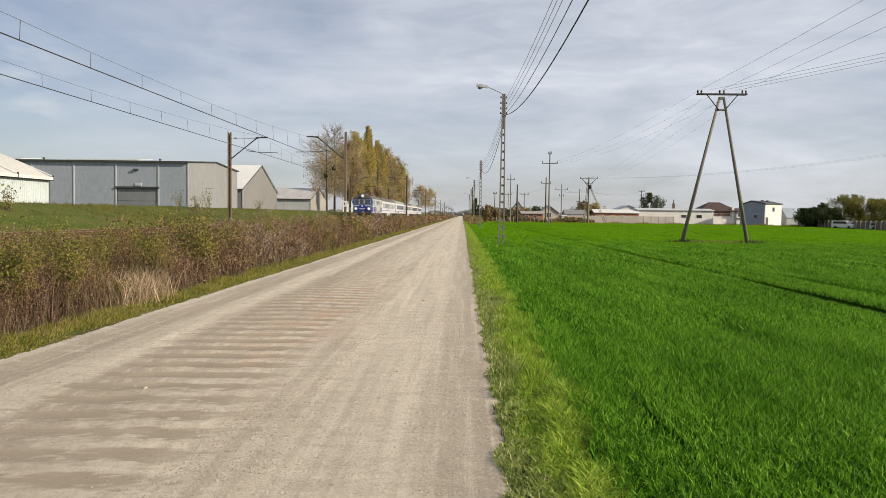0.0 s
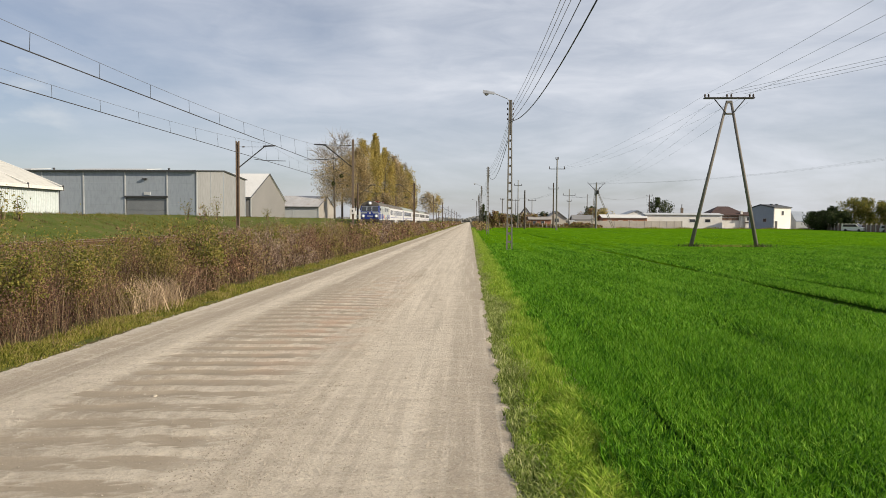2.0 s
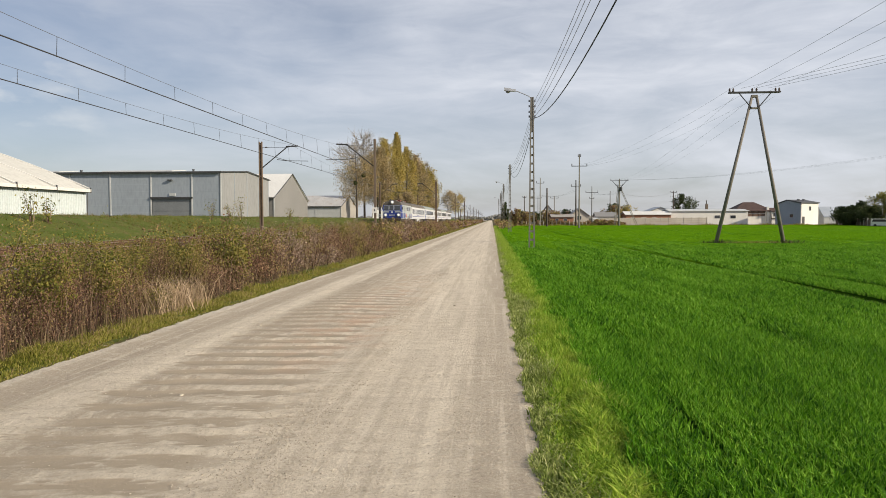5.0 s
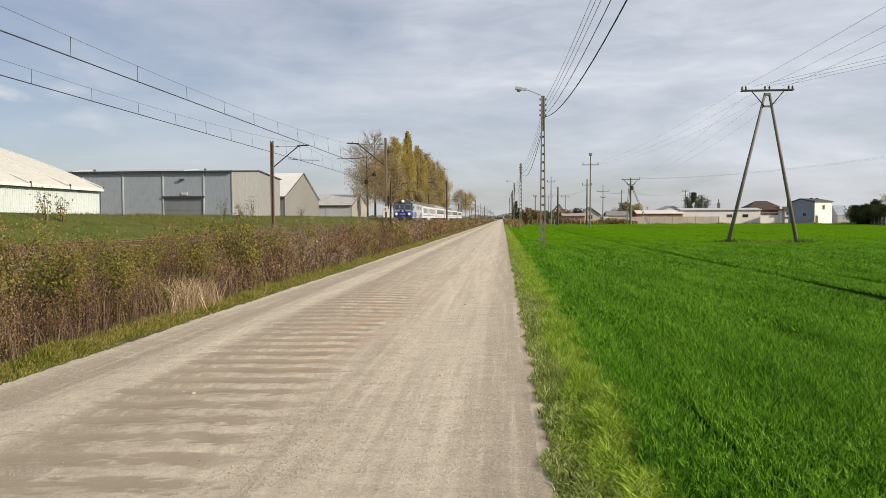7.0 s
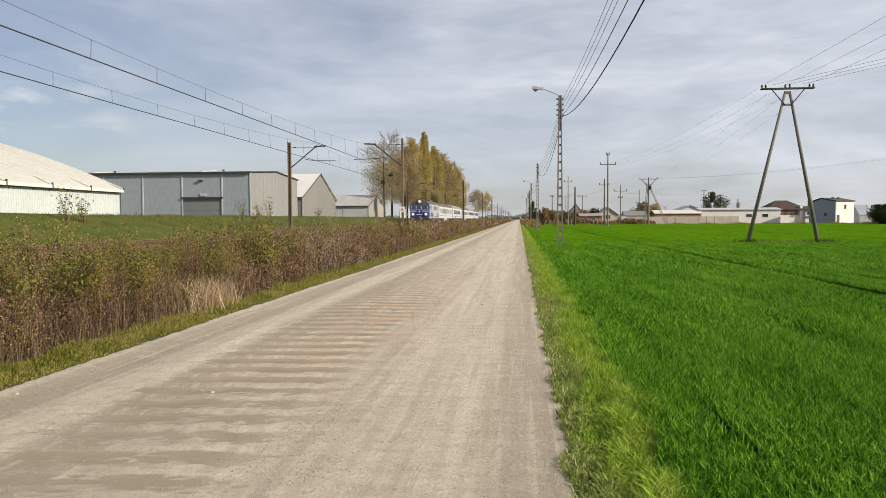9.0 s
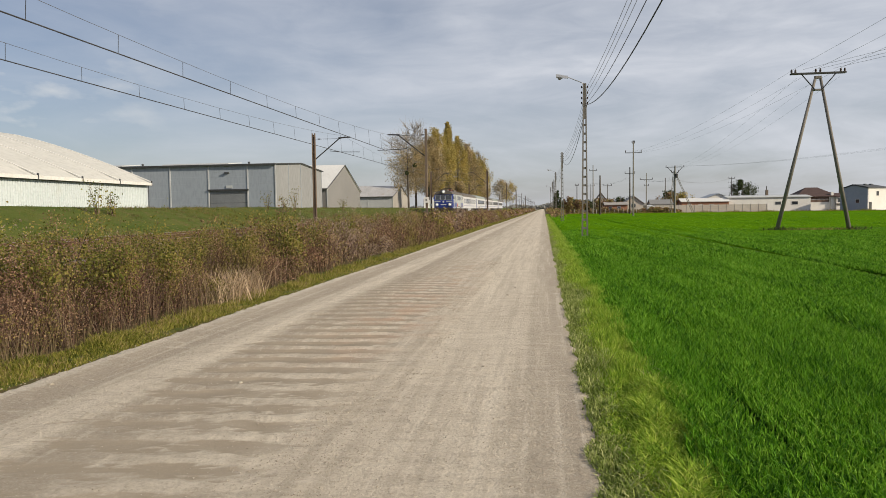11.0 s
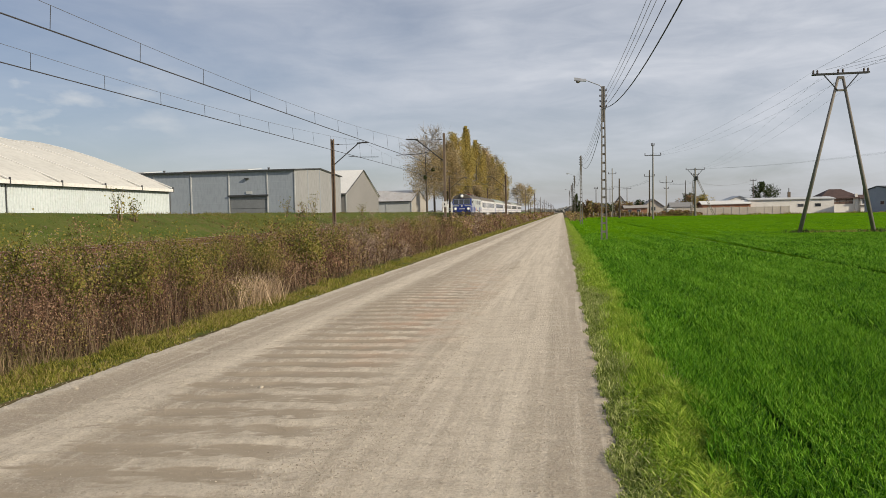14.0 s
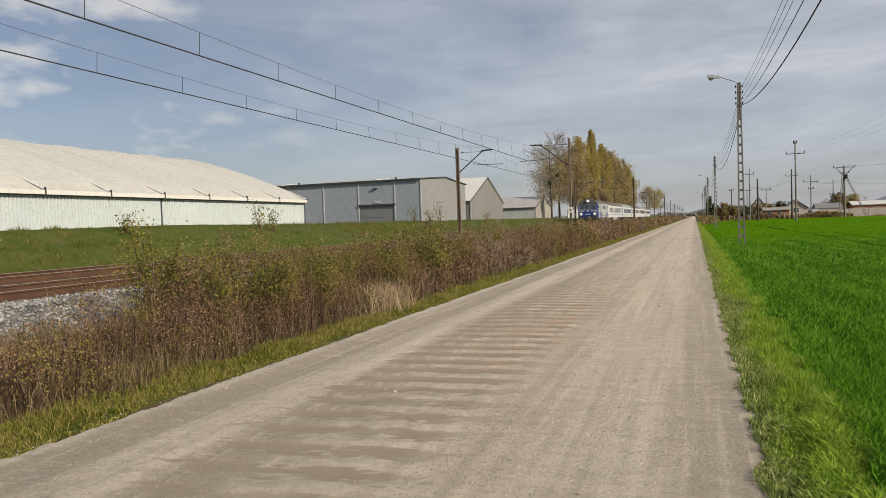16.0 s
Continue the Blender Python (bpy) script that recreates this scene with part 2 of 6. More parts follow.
M_BALLAST = surface("ballast", (0.15, 0.145, 0.138), (0.24, 0.232, 0.22), 2.0, 16, 0.95, bump=1.0, depth=0.05, spec=0.05)
M_STONE = leafy("broken_stone", [(0.10, 0.103, 0.108), (0.20, 0.203, 0.208), (0.30, 0.30, 0.30), (0.46, 0.455, 0.44)], 0.9, 0.0, 2.0)
M_RAIL = surface("rusty_rail", (0.080, 0.042, 0.026), (0.13, 0.070, 0.042), 1.2, 30, 0.75, metal=0.3)
M_RAILTOP = surface("worn_rail_head", (0.36, 0.31, 0.27), (0.45, 0.40, 0.35), 1.0, 30, 0.4, metal=0.6)
M_SLEEPER = surface("sleeper", (0.10, 0.075, 0.055), (0.17, 0.14, 0.11), 1.5, 22, 0.9)
M_MAST = surface("rusty_mast", (0.105, 0.070, 0.048), (0.17, 0.125, 0.09), 0.8, 16, 0.8)
M_MASTC = surface("weathered_concrete_post", (0.115, 0.085, 0.062), (0.165, 0.13, 0.10), 0.8, 16, 0.9)
M_STEEL = surface("dark_steel", (0.030, 0.031, 0.034), (0.050, 0.050, 0.054), 1.0, 20, 0.7)
M_WIRE = surface("wire", (0.14, 0.145, 0.15), (0.19, 0.19, 0.195), 1.0, 5, 0.5, metal=0.4, bump=0)
M_CABLE = surface("black_cable", (0.012, 0.012, 0.013), (0.02, 0.02, 0.02), 1.0, 5, 0.6, bump=0)
M_CONC = surface("pole_concrete", (0.145, 0.135, 0.122), (0.210, 0.198, 0.180), 0.8, 14, 0.9, spots=(0.105, 0.098, 0.088))
M_ACONC = surface("mossy_pole_concrete", (0.138, 0.126, 0.112), (0.215, 0.198, 0.178), 0.8, 12, 0.9)
M_WOODPOLE = surface("tarred_wood", (0.045, 0.035, 0.028), (0.09, 0.07, 0.055), 0.7, 10, 0.9)
M_CERAMIC = surface("brown_insulator", (0.035, 0.025, 0.022), (0.055, 0.038, 0.032), 2, 20, 0.6, bump=0)
M_LAMP = surface("lamp_shell", (0.27, 0.29, 0.33), (0.36, 0.38, 0.42), 3, 20, 0.5)
M_GREYCLAD = surface("grey_sheet_cladding", (0.272, 0.312, 0.362), (0.306, 0.345, 0.394), 0.12, 3, 0.55, stretch=(1, 1, 0.3), bump=0.05)
M_GABLECLAD = surface("grey_gable_cladding_sheet", (0.222, 0.230, 0.236), (0.262, 0.268, 0.272), 0.15, 3, 0.6, stretch=(1, 1, 0.3), bump=0.05)
M_DARKTRIM = surface("dark_trim", (0.035, 0.038, 0.042), (0.06, 0.062, 0.066), 0.5, 8, 0.6)
M_LIGHTTRIM = surface("light_trim", (0.40, 0.42, 0.43), (0.47, 0.49, 0.50), 0.5, 8, 0.6)
M_GATE = surface("grey_roller_gate", (0.16, 0.175, 0.19), (0.20, 0.215, 0.23), 0.5, 8, 0.5)
M_WHITEROOF = surface("white_roof_membrane", (0.56, 0.56, 0.54), (0.64, 0.64, 0.62), 0.15, 4, 0.6, bump=0.05)
M_CREAM = surface("cream_tent_membrane", (0.455, 0.455, 0.425), (0.525, 0.520, 0.485), 0.10, 2, 0.8, bump=0.03)
M_WHITEWALL = surface("white_corrugated_wall", (0.43, 0.485, 0.505), (0.49, 0.545, 0.565), 0.2, 5, 0.6, spots=(0.41, 0.450, 0.45), bump=0.05)
M_BROWNROOF = surface("weathered_roof_sheet", (0.25, 0.235, 0.22), (0.36, 0.345, 0.325), 0.25, 4, 0.7, stretch=(1, 0.3, 1))
M_OLDROOF = surface("pale_old_roof_sheet", (0.34, 0.335, 0.33), (0.46, 0.455, 0.45), 0.35, 4, 0.6, stretch=(1, 0.3, 1), spots=(0.30, 0.25, 0.21))
M_DARKGREY = surface("grey_gable_cladding", (0.190, 0.190, 0.190), (0.225, 0.224, 0.222), 0.2, 4, 0.6, bump=0.05)
M_FENCE = surface("concrete_fence", (0.42, 0.385, 0.34), (0.52, 0.485, 0.43), 0.4, 7, 0.9)
M_BRICKFENCE = surface("brown_fence", (0.13, 0.085, 0.07), (0.20, 0.14, 0.115), 0.5, 7, 0.9)
M_PLASTER = surface("white_plaster", (0.66, 0.65, 0.62), (0.76, 0.75, 0.72), 0.3, 7, 0.85, bump=0.05)
M_BLUEPLASTER = surface("blue_grey_plaster", (0.27, 0.31, 0.37), (0.33, 0.37, 0.43), 0.3, 7, 0.85, bump=0.05)
M_TILE = surface("dark_red_roof_tile", (0.050, 0.030, 0.027), (0.080, 0.048, 0.042), 0.8, 9, 0.8)
M_SLATE = surface("dark_roof", (0.045, 0.05, 0.058), (0.07, 0.075, 0.08), 0.8, 9, 0.7)
M_ORANGE = surface("orange_brick", (0.28, 0.13, 0.08), (0.36, 0.19, 0.12), 0.6, 9, 0.9)
M_WINDOW = glass_material("window_glass", (0.035, 0.04, 0.048))
M_BARK = surface("bark", (0.075, 0.062, 0.048), (0.13, 0.11, 0.085), 1.5, 14, 0.95, bump=0.6)
M_TWIG = surface("pale_twigs", (0.20, 0.175, 0.14), (0.29, 0.255, 0.205), 1.5, 14, 0.95, bump=0)
M_WHEAT = leafy("wheat_blades", [(0.010, 0.048, 0.003), (0.049, 0.162, 0.005), (0.126, 0.318, 0.012), (0.280, 0.490, 0.050)], 0.60, 0.32, 1.6, (1.0, 0.10, 1.0), 0.7, 0.95)
M_WHEAT.node_tree.nodes["Principled BSDF"].inputs["Specular IOR Level"].default_value = 0.12      # waxy young leaves
M_VERGE = leafy("verge_grass", [(0.072, 0.155, 0.014), (0.190, 0.325, 0.030), (0.330, 0.465, 0.048), (0.50, 0.54, 0.13)], 0.7, 0.38, 1.3, (1, 1, 1), 1.0, 0.9)
M_VERGE3 = leafy("worn_edge_grass", [(0.064, 0.100, 0.020), (0.175, 0.235, 0.048), (0.330, 0.385, 0.115), (0.54, 0.55, 0.27)], 0.8, 0.34, 1.6, (1, 1, 1), 1.0, 0.9)
M_VERGE2 = leafy("tufty_grass", [(0.064, 0.082, 0.014), (0.165, 0.180, 0.028), (0.300, 0.285, 0.058), (0.36, 0.275, 0.125)], 0.7, 0.3, 1.5, (1, 1, 1), 1.3, 0.95)
M_BANKGRASS = leafy("bank_grass_blades", [(0.046, 0.066, 0.010), (0.096, 0.116, 0.020), (0.155, 0.146, 0.042), (0.22, 0.172, 0.080)], 0.8, 0.2, 0.7)
M_STRAW = leafy("pale_straw", [(0.30, 0.215, 0.14), (0.45, 0.34, 0.23), (0.60, 0.47, 0.33)], 0.8, 0.2, 1.0)
M_DRYGRASS = leafy("dry_grass", [(0.085, 0.060, 0.030), (0.165, 0.120, 0.068), (0.26, 0.20, 0.12), (0.09, 0.095, 0.028)], 0.8, 0.25, 1.0)
M_RUSTLEAF = leafy("rusty_weed_leaves", [(0.064, 0.036, 0.026), (0.172, 0.100, 0.066), (0.275, 0.170, 0.108), (0.44, 0.30, 0.19)], 0.8, 0.30, 1.6)
M_GREYLEAF = leafy("withered_grey_weeds", [(0.095, 0.064, 0.050), (0.220, 0.158, 0.122), (0.35, 0.265, 0.210), (0.50, 0.400, 0.325)], 0.85, 0.25, 1.6)
M_OLIVEWEED = leafy("olive_weed_leaves", [(0.062, 0.062, 0.019), (0.165, 0.150, 0.038), (0.265, 0.228, 0.062), (0.35, 0.262, 0.100)], 0.7, 0.32, 1.6)
M_ROADSTONE = leafy("road_stone", [(0.26, 0.225, 0.175), (0.42, 0.375, 0.305), (0.58, 0.53, 0.45)], 0.95, 0.0, 2.0)
M_WEEDLEAF = leafy("weed_leaves", [(0.074, 0.045, 0.030), (0.190, 0.115, 0.071), (0.320, 0.206, 0.122), (0.265, 0.228, 0.071), (0.205, 0.225, 0.057)], 0.75, 0.30, 0.5)
M_STEM = leafy("weed_stems", [(0.026, 0.015, 0.013), (0.058, 0.034, 0.028), (0.115, 0.072, 0.054), (0.30, 0.225, 0.160)], 0.85, 0.05, 2.5, (1, 1, 1), 0.9, 0.95)
M_GREENLEAF = leafy("shrub_leaves", [(0.062, 0.080, 0.018), (0.148, 0.162, 0.034), (0.255, 0.232, 0.056), (0.34, 0.25, 0.085)], 0.7, 0.38, 1.3)
M_GOLDLEAF = leafy("autumn_poplar_leaves", [(0.180, 0.172, 0.062), (0.330, 0.282, 0.094), (0.48, 0.372, 0.112), (0.62, 0.47, 0.145)], 0.8, 0.45, 0.45, (1.0, 1.0, 0.5), 1.7, 0.35)
M_OLIVELEAF = leafy("fading_leaves", [(0.195, 0.168, 0.086), (0.325, 0.264, 0.138), (0.45, 0.350, 0.190), (0.57, 0.435, 0.24)], 0.85, 0.42, 0.45, (1.0, 1.0, 0.7), 1.7, 0.35)
M_DARKLEAF = leafy("dark_evergreen", [(0.026, 0.040, 0.016), (0.050, 0.070, 0.024), (0.085, 0.10, 0.036)], 0.7, 0.2, 0.3)
# aerial haze is painted into these pale leaf tones
M_FARTREE = leafy("distant_woods", [(0.26, 0.27, 0.26), (0.32, 0.32, 0.30), (0.38, 0.36, 0.32)], 0.9, 0.3, 0.02)


# ---- mesh building ----
class Geo:
    def __init__(self):
        self.v, self.f = [], []

    def add(self, verts, faces):
        k = len(self.v)
        self.v += [tuple(p) for p in verts]
        self.f += [tuple(i + k for i in f) for f in faces]
        return self

    def box(self, x0, x1, y0, y1, z0, z1, c=0.0):
        """A box whose upright edges are chamfered by c."""
        if c <= 0:
            o = [(x0, y0), (x1, y0), (x1, y1), (x0, y1)]
        else:
            o = [(x0 + c, y0), (x1 - c, y0), (x1, y0 + c), (x1, y1 - c), (x1 - c, y1), (x0 + c, y1), (x0, y1 - c), (x0, y0 + c)]
        return self.prism([(x, y, z0) for x, y in o], (0, 0, z1 - z0))

    def prism(self, ring, way):
        """A closed outline swept along a vector."""
        n = len(ring)
        top = [(p[0] + way[0], p[1] + way[1], p[2] + way[2]) for p in ring]
        faces = [tuple(range(n))[::-1], tuple(range(n, 2 * n))]
        faces += [(i, (i + 1) % n, n + (i + 1) % n, n + i) for i in range(n)]
        return self.add(list(ring) + top, faces)

    def tube(self, a, b, r0, r1=None, n=6):
        a, b = Vector(a), Vector(b)
        r1 = r0 if r1 is None else r1
        d = (b - a).normalized()
        u = d.orthogonal().normalized()
        w = d.cross(u)
        ring = [(math.cos(2 * math.pi * i / n), math.sin(2 * math.pi * i / n)) for i in range(n)]
        vs = [a + (u * c + w * s) * r0 for c, s in ring] + [b + (u * c + w * s) * r1 for c, s in ring]
        return self.add(vs, [(i, (i + 1) % n, n + (i + 1) % n, n + i) for i in range(n)] + [tuple(range(n))[::-1], tuple(range(n, 2 * n))])

    def chain(self, pts, r, n=5):
        """A bent rod or wire through points; r is one radius or one for each point."""
        pts = [Vector(p) for p in pts]
        rs = r if isinstance(r, (list, tuple)) else [r] * len(pts)
        vs, fs = [], []
        for i, p in enumerate(pts):
            d = (pts[min(i + 1, len(pts) - 1)] - pts[max(i - 1, 0)]).normalized()
            u = d.cross(Vector((0, 0, 1)))
            u = u.normalized() if u.length > 1e-3 else Vector((1, 0, 0))
            w = d.cross(u).normalized()
            vs += [p + (u * math.cos(2 * math.pi * k / n) + w * math.sin(2 * math.pi * k / n)) * rs[i] for k in range(n)]
        for i in range(len(pts) - 1):
            fs += [(i * n + k, i * n + (k + 1) % n, (i + 1) * n + (k + 1) % n, (i + 1) * n + k) for k in range(n)]
        fs += [tuple(range(n))[::-1], tuple(range((len(pts) - 1) * n, len(pts) * n))]
        return self.add(vs, fs)

    def lathe(self, p, profile, n=10, axis="z"):
        """A turned solid: profile of (radius, height) from the point p along the axis."""
        vs, fs = [], []
        for r, h in profile:
            for k in range(n):
                c, s = r * math.cos(2 * math.pi * k / n), r * math.sin(2 * math.pi * k / n)
                q = {"z": (c, s, h), "y": (c, h, s), "x": (h, c, s)}[axis]
                vs.append((p[0] + q[0], p[1] + q[1], p[2] + q[2]))
        for i in range(len(profile) - 1):
            fs += [(i * n + k, i * n + (k + 1) % n, (i + 1) * n + (k + 1) % n, (i + 1) * n + k) for k in range(n)]
        fs += [tuple(range(n))[::-1], tuple(range((len(profile) - 1) * n, len(profile) * n))]
        return self.add(vs, fs)

    def mesh(self, name, material, smooth=False):
        me = bpy.data.meshes.new(name)
        me.from_pydata(self.v, [], self.f)
        me.materials.append(material)
        if smooth:
            me.polygons.foreach_set("use_smooth", [True] * len(me.polygons))
        b = bmesh.new()
        b.from_mesh(me)
        bmesh.ops.recalc_face_normals(b, faces=b.faces)
        b.to_mesh(me)
        b.free()
        return me


def thing(name, at, label, category, group="", turn=0.0, kind=""):
    """An empty at a thing's base, to which its parts are joined."""
    ob = new(name)
    ob.empty_display_size = 0.2
    ob.matrix_basis = pose(*at, 0, 0, turn)
    return tagged(ob, label, category, group, kind)


def part(name, geo, material, parent, label="", smooth=False):
    ob = new(name, geo if isinstance(geo, bpy.types.Mesh) else geo.mesh(name, material, smooth))
    ob.parent = parent
    return tagged(ob, label)


def solid(name, geo, material, label, category="", kind="", group="", smooth=False):
    return tagged(new(name, geo.mesh(name, material, smooth)), label, category, group, kind)


def raw_mesh(name, verts, faces_flat, sizes, material, label, category="", kind="stuff"):
    """A large mesh straight from arrays."""
    me = bpy.data.meshes.new(name)
    me.vertices.add(len(verts))
    me.vertices.foreach_set("co", np.ascontiguousarray(verts, dtype=np.float32).ravel())
    me.loops.add(len(faces_flat))
    me.loops.foreach_set("vertex_index", np.ascontiguousarray(faces_flat, dtype=np.int32))
    me.polygons.add(len(sizes))
    starts = np.concatenate(([0], np.cumsum(sizes)[:-1])).astype(np.int32)
    me.polygons.foreach_set("loop_start", starts)
    me.update(calc_edges=True)
    me.validate()
    me.materials.append(material)
    if name is None:
        return me
    return tagged(new(name, me), label, category, "", kind)


def blades(name, base, height, width, lean, material, label, category, rnd, simple=False):
    """Grass-like blades standing at base (n x 3): each bends over at its tip."""
    n = len(base)
    a = rnd.uniform(0, 2 * math.pi, n)
    b = rnd.uniform(0, 2 * math.pi, n)
    side = np.stack([np.cos(a), np.sin(a), np.zeros(n)], 1) * (width / 2)[:, None]
    out = np.stack([np.cos(b), np.sin(b), np.zeros(n)], 1) * (lean * height)[:, None]
    up = np.array([0, 0, 1.0])
    if simple:
        tip = base + out * 0.7 + up * height[:, None]
        v = np.stack([base - side, base + side, tip], 1).reshape(-1, 3)
        return raw_mesh(name, v, np.arange(3 * n), np.full(n, 3), material, label, category)
    mid = base + out * 0.3 + up * (height * 0.6)[:, None]
    tip = base + out + up * (height * np.sqrt(np.clip(1 - lean * lean * 0.5, 0.2, 1)))[:, None]
    v = np.stack([base - side, base + side, mid + side * 0.8, mid - side * 0.8, tip], 1).reshape(-1, 3)
    k = (np.arange(n) * 5)[:, None]
    faces = (k + np.array([0, 1, 2, 3, 3, 2, 4])[None]).ravel()
    sizes = np.tile([4, 3], n)
    ob = raw_mesh(name, v, faces, sizes, material, label, category)
    return ob


def leaves(centre, size, rnd, flat=0.0):
    """Small four-cornered leaves turned at random. Returns vertices and faces."""
    n = len(centre)
    d = rnd.normal(size=(n, 3))
    d[:, 2] *= 1 - flat
    d /= np.linalg.norm(d, axis=1)[:, None]
    e = np.cross(d, rnd.normal(size=(n, 3)))
    e /= np.linalg.norm(e, axis=1)[:, None]
    d, e = d * size[:, None] * 0.5, e * size[:, None] * 0.33
    v = np.stack([centre - d, centre - d * 0.1 + e, centre + d, centre - d * 0.1 - e], 1).reshape(-1, 3)
    return v, np.arange(4 * n), np.full(n, 4)


# ---- ground ----
RAIL_Z = 0.86
NEAR_TRACK, FAR_TRACK = -11.4, -15.6


def strip_sheet(name, profile, ys, materials, label, category="", wave=0.0):
    """One sheet: a cross profile of (x, z, material of the strip to its right) carried along y."""
    v, f, mi = [], [], []
    for y in ys:
        for x, z, _ in profile:
            v.append((x, y, z + (wave * noise.noise((x * 0.25, y * 0.12, 0.3)) if -23.5 < x < -17 or -8.7 < x < -6 else 0)))
    w = len(profile)
    for j in range(len(ys) - 1):
        for i in range(w - 1):
            f.append((j * w + i, j * w + i + 1, (j + 1) * w + i + 1, (j + 1) * w + i))
            mi.append(profile[i][2])
    me = bpy.data.meshes.new(name)
    me.from_pydata(v, [], f)
    for m in materials:
        me.materials.append(m)
    me.polygons.foreach_set("material_index", mi)
    return tagged(new(name, me), label, category, "", "structure")


ys = [-80, -40, -20] + [k * 1.5 for k in range(-8, 60)] + [95, 100, 110, 120, 130, 145, 160, 180, 197, 230, 280, 350, 450, 600, 900, 1500, 2600, 4500]
strip_sheet("ground", [
    (-4500, 1.9, 2), (-400, 1.9, 2), (-60, 1.9, 2), (-26, 1.92, 0), (-23.6, 2.02, 0), (-22.8, 2.05, 0), (-21.8, 1.86, 0), (-20.2, 1.36, 0), (-18.8, 0.90, 0), (-18.0, 0.66, 0),
    (-17.4, 0.50, 1), (-9.6, 0.30, 1), (-8.7, 0.16, 1), (-7.8, 0.02, 1), (-6.9, -0.06, 1), (-6.2, -0.02, 0), (-5.3, -0.02, 1), (-4.9, -0.09, 1), (0.1, -0.09, 1), (0.38, -0.02, 1), (0.6, -0.01, 1), (1.02, -0.02, 1), (1.12, -0.03, 1),
    (260, -0.03, 2), (900, -0.03, 2), (4500, -0.03, 2)], ys, [M_TURF, M_SOIL, M_YARD],
    "flat farmland with a grassy embankment beside the railway", "ground", wave=0.10)


def field_sheet():
    rnd = np.random.default_rng(5)
    xs = np.unique(np.concatenate([(7.65, 7.85, 8.05, 9.45, 9.65, 9.85, 25.3, 25.5, 25.7, 27.1, 27.3, 27.5), np.arange(1.06, 12, 0.35), np.arange(12, 40, 1.4), np.arange(40, 261, 10.0)]))
    yy = np.concatenate([np.arange(-6, 40, 0.5), np.arange(40, 90, 1.5), np.arange(90, 197, 4.0)])
    gx, gy = np.meshgrid(xs, yy)
    gz = 0.075 + 0.012 * np.sin(gx * 2.1 + 0.6 * np.sin(gy * 0.3)) + rnd.uniform(-0.018, 0.018, gx.shape)
    for c, deep in ((7.85, 0.15), (9.65, 0.03), (25.5, 0.13), (27.3, 0.08)):
        gz -= deep * np.exp(-((gx - c) / 0.16) ** 2)
    gz -= 0.055 * (1 - np.clip((gy - 24) / 30, 0, 1))
    gz[:, 0] = -0.02
    w, h = len(xs), len(yy)
    i = np.arange(h - 1)[:, None] * w + np.arange(w - 1)[None]
    faces = np.stack([i, i + 1, i + w + 1, i + w], -1).reshape(-1)
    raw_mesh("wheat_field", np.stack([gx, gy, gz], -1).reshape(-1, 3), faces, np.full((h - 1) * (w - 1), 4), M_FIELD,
             "sward of bright green young wheat, near ground coloured dark as shade between blades", "field", "structure")


field_sheet()


def road_height(x, y):
    """Ribs worn across the wheel tracks, a little crown, ruts and roughness."""
    zone = np.exp(-((x + 2.85) / 1.12) ** 4) * np.exp(-((y - 9.0) / 7.2) ** 4)
    zone2 = 0.20 * np.exp(-((x + 0.95) / 0.35) ** 2) * np.exp(-((y - 7.6) / 2.4) ** 4)
    zone3 = 0.04 * np.exp(-((x + 0.2) / 0.6) ** 2) * np.exp(-((y - 10.0) / 9.0) ** 2)
    far = 0.16 * np.exp(-((x + 2.5) / 1.1) ** 2) * (y > 12) * np.exp(-((y - 22) / 14.0) ** 2)
    ph = y * 2 * math.pi / 0.50 + 0.9 * np.sin(x * 1.7 + y * 0.23) + 0.25 * np.sin(x * 5.3 + y * 1.1) + 0.25 * np.sin(x * 9.1 - y * 2.3) * np.sin(y * 1.7) + 0.30 * x
    rib = (0.5 + 0.5 * np.sin(ph + 0.5 * np.sin(ph))) ** 1.4 - 0.45
    ph2 = y * 2 * math.pi / 0.47 + 1.1 * np.sin(x * 2.3 + 1.0 + y * 0.31)
    rib2 = (0.5 + 0.5 * np.sin(ph2)) ** 1.6 - 0.45
    wander = 0.6 + 0.45 * np.sin(y * 0.9 + 2.0 * np.sin(x * 1.1)) * np.sin(x * 1.9 + 0.7) + 0.28 * np.sin(x * 4.1 + 2.3 * np.sin(y * 2.9)) * np.sin(y * 5.7 + x * 2.6)
    z = 0.047 * zone * rib * np.clip(wander, 0.22, 1.2) + 0.024 * (zone2 + zone3 + far) * rib2
    z += 0.02 * np.exp(-((x + 4.45) / 0.5) ** 2) * -0.4 + 0.010 * np.exp(-((x + 5.2) / 0.25) ** 2) + 0.008 * np.exp(-((x + 3.9) / 0.3) ** 2)
    return z


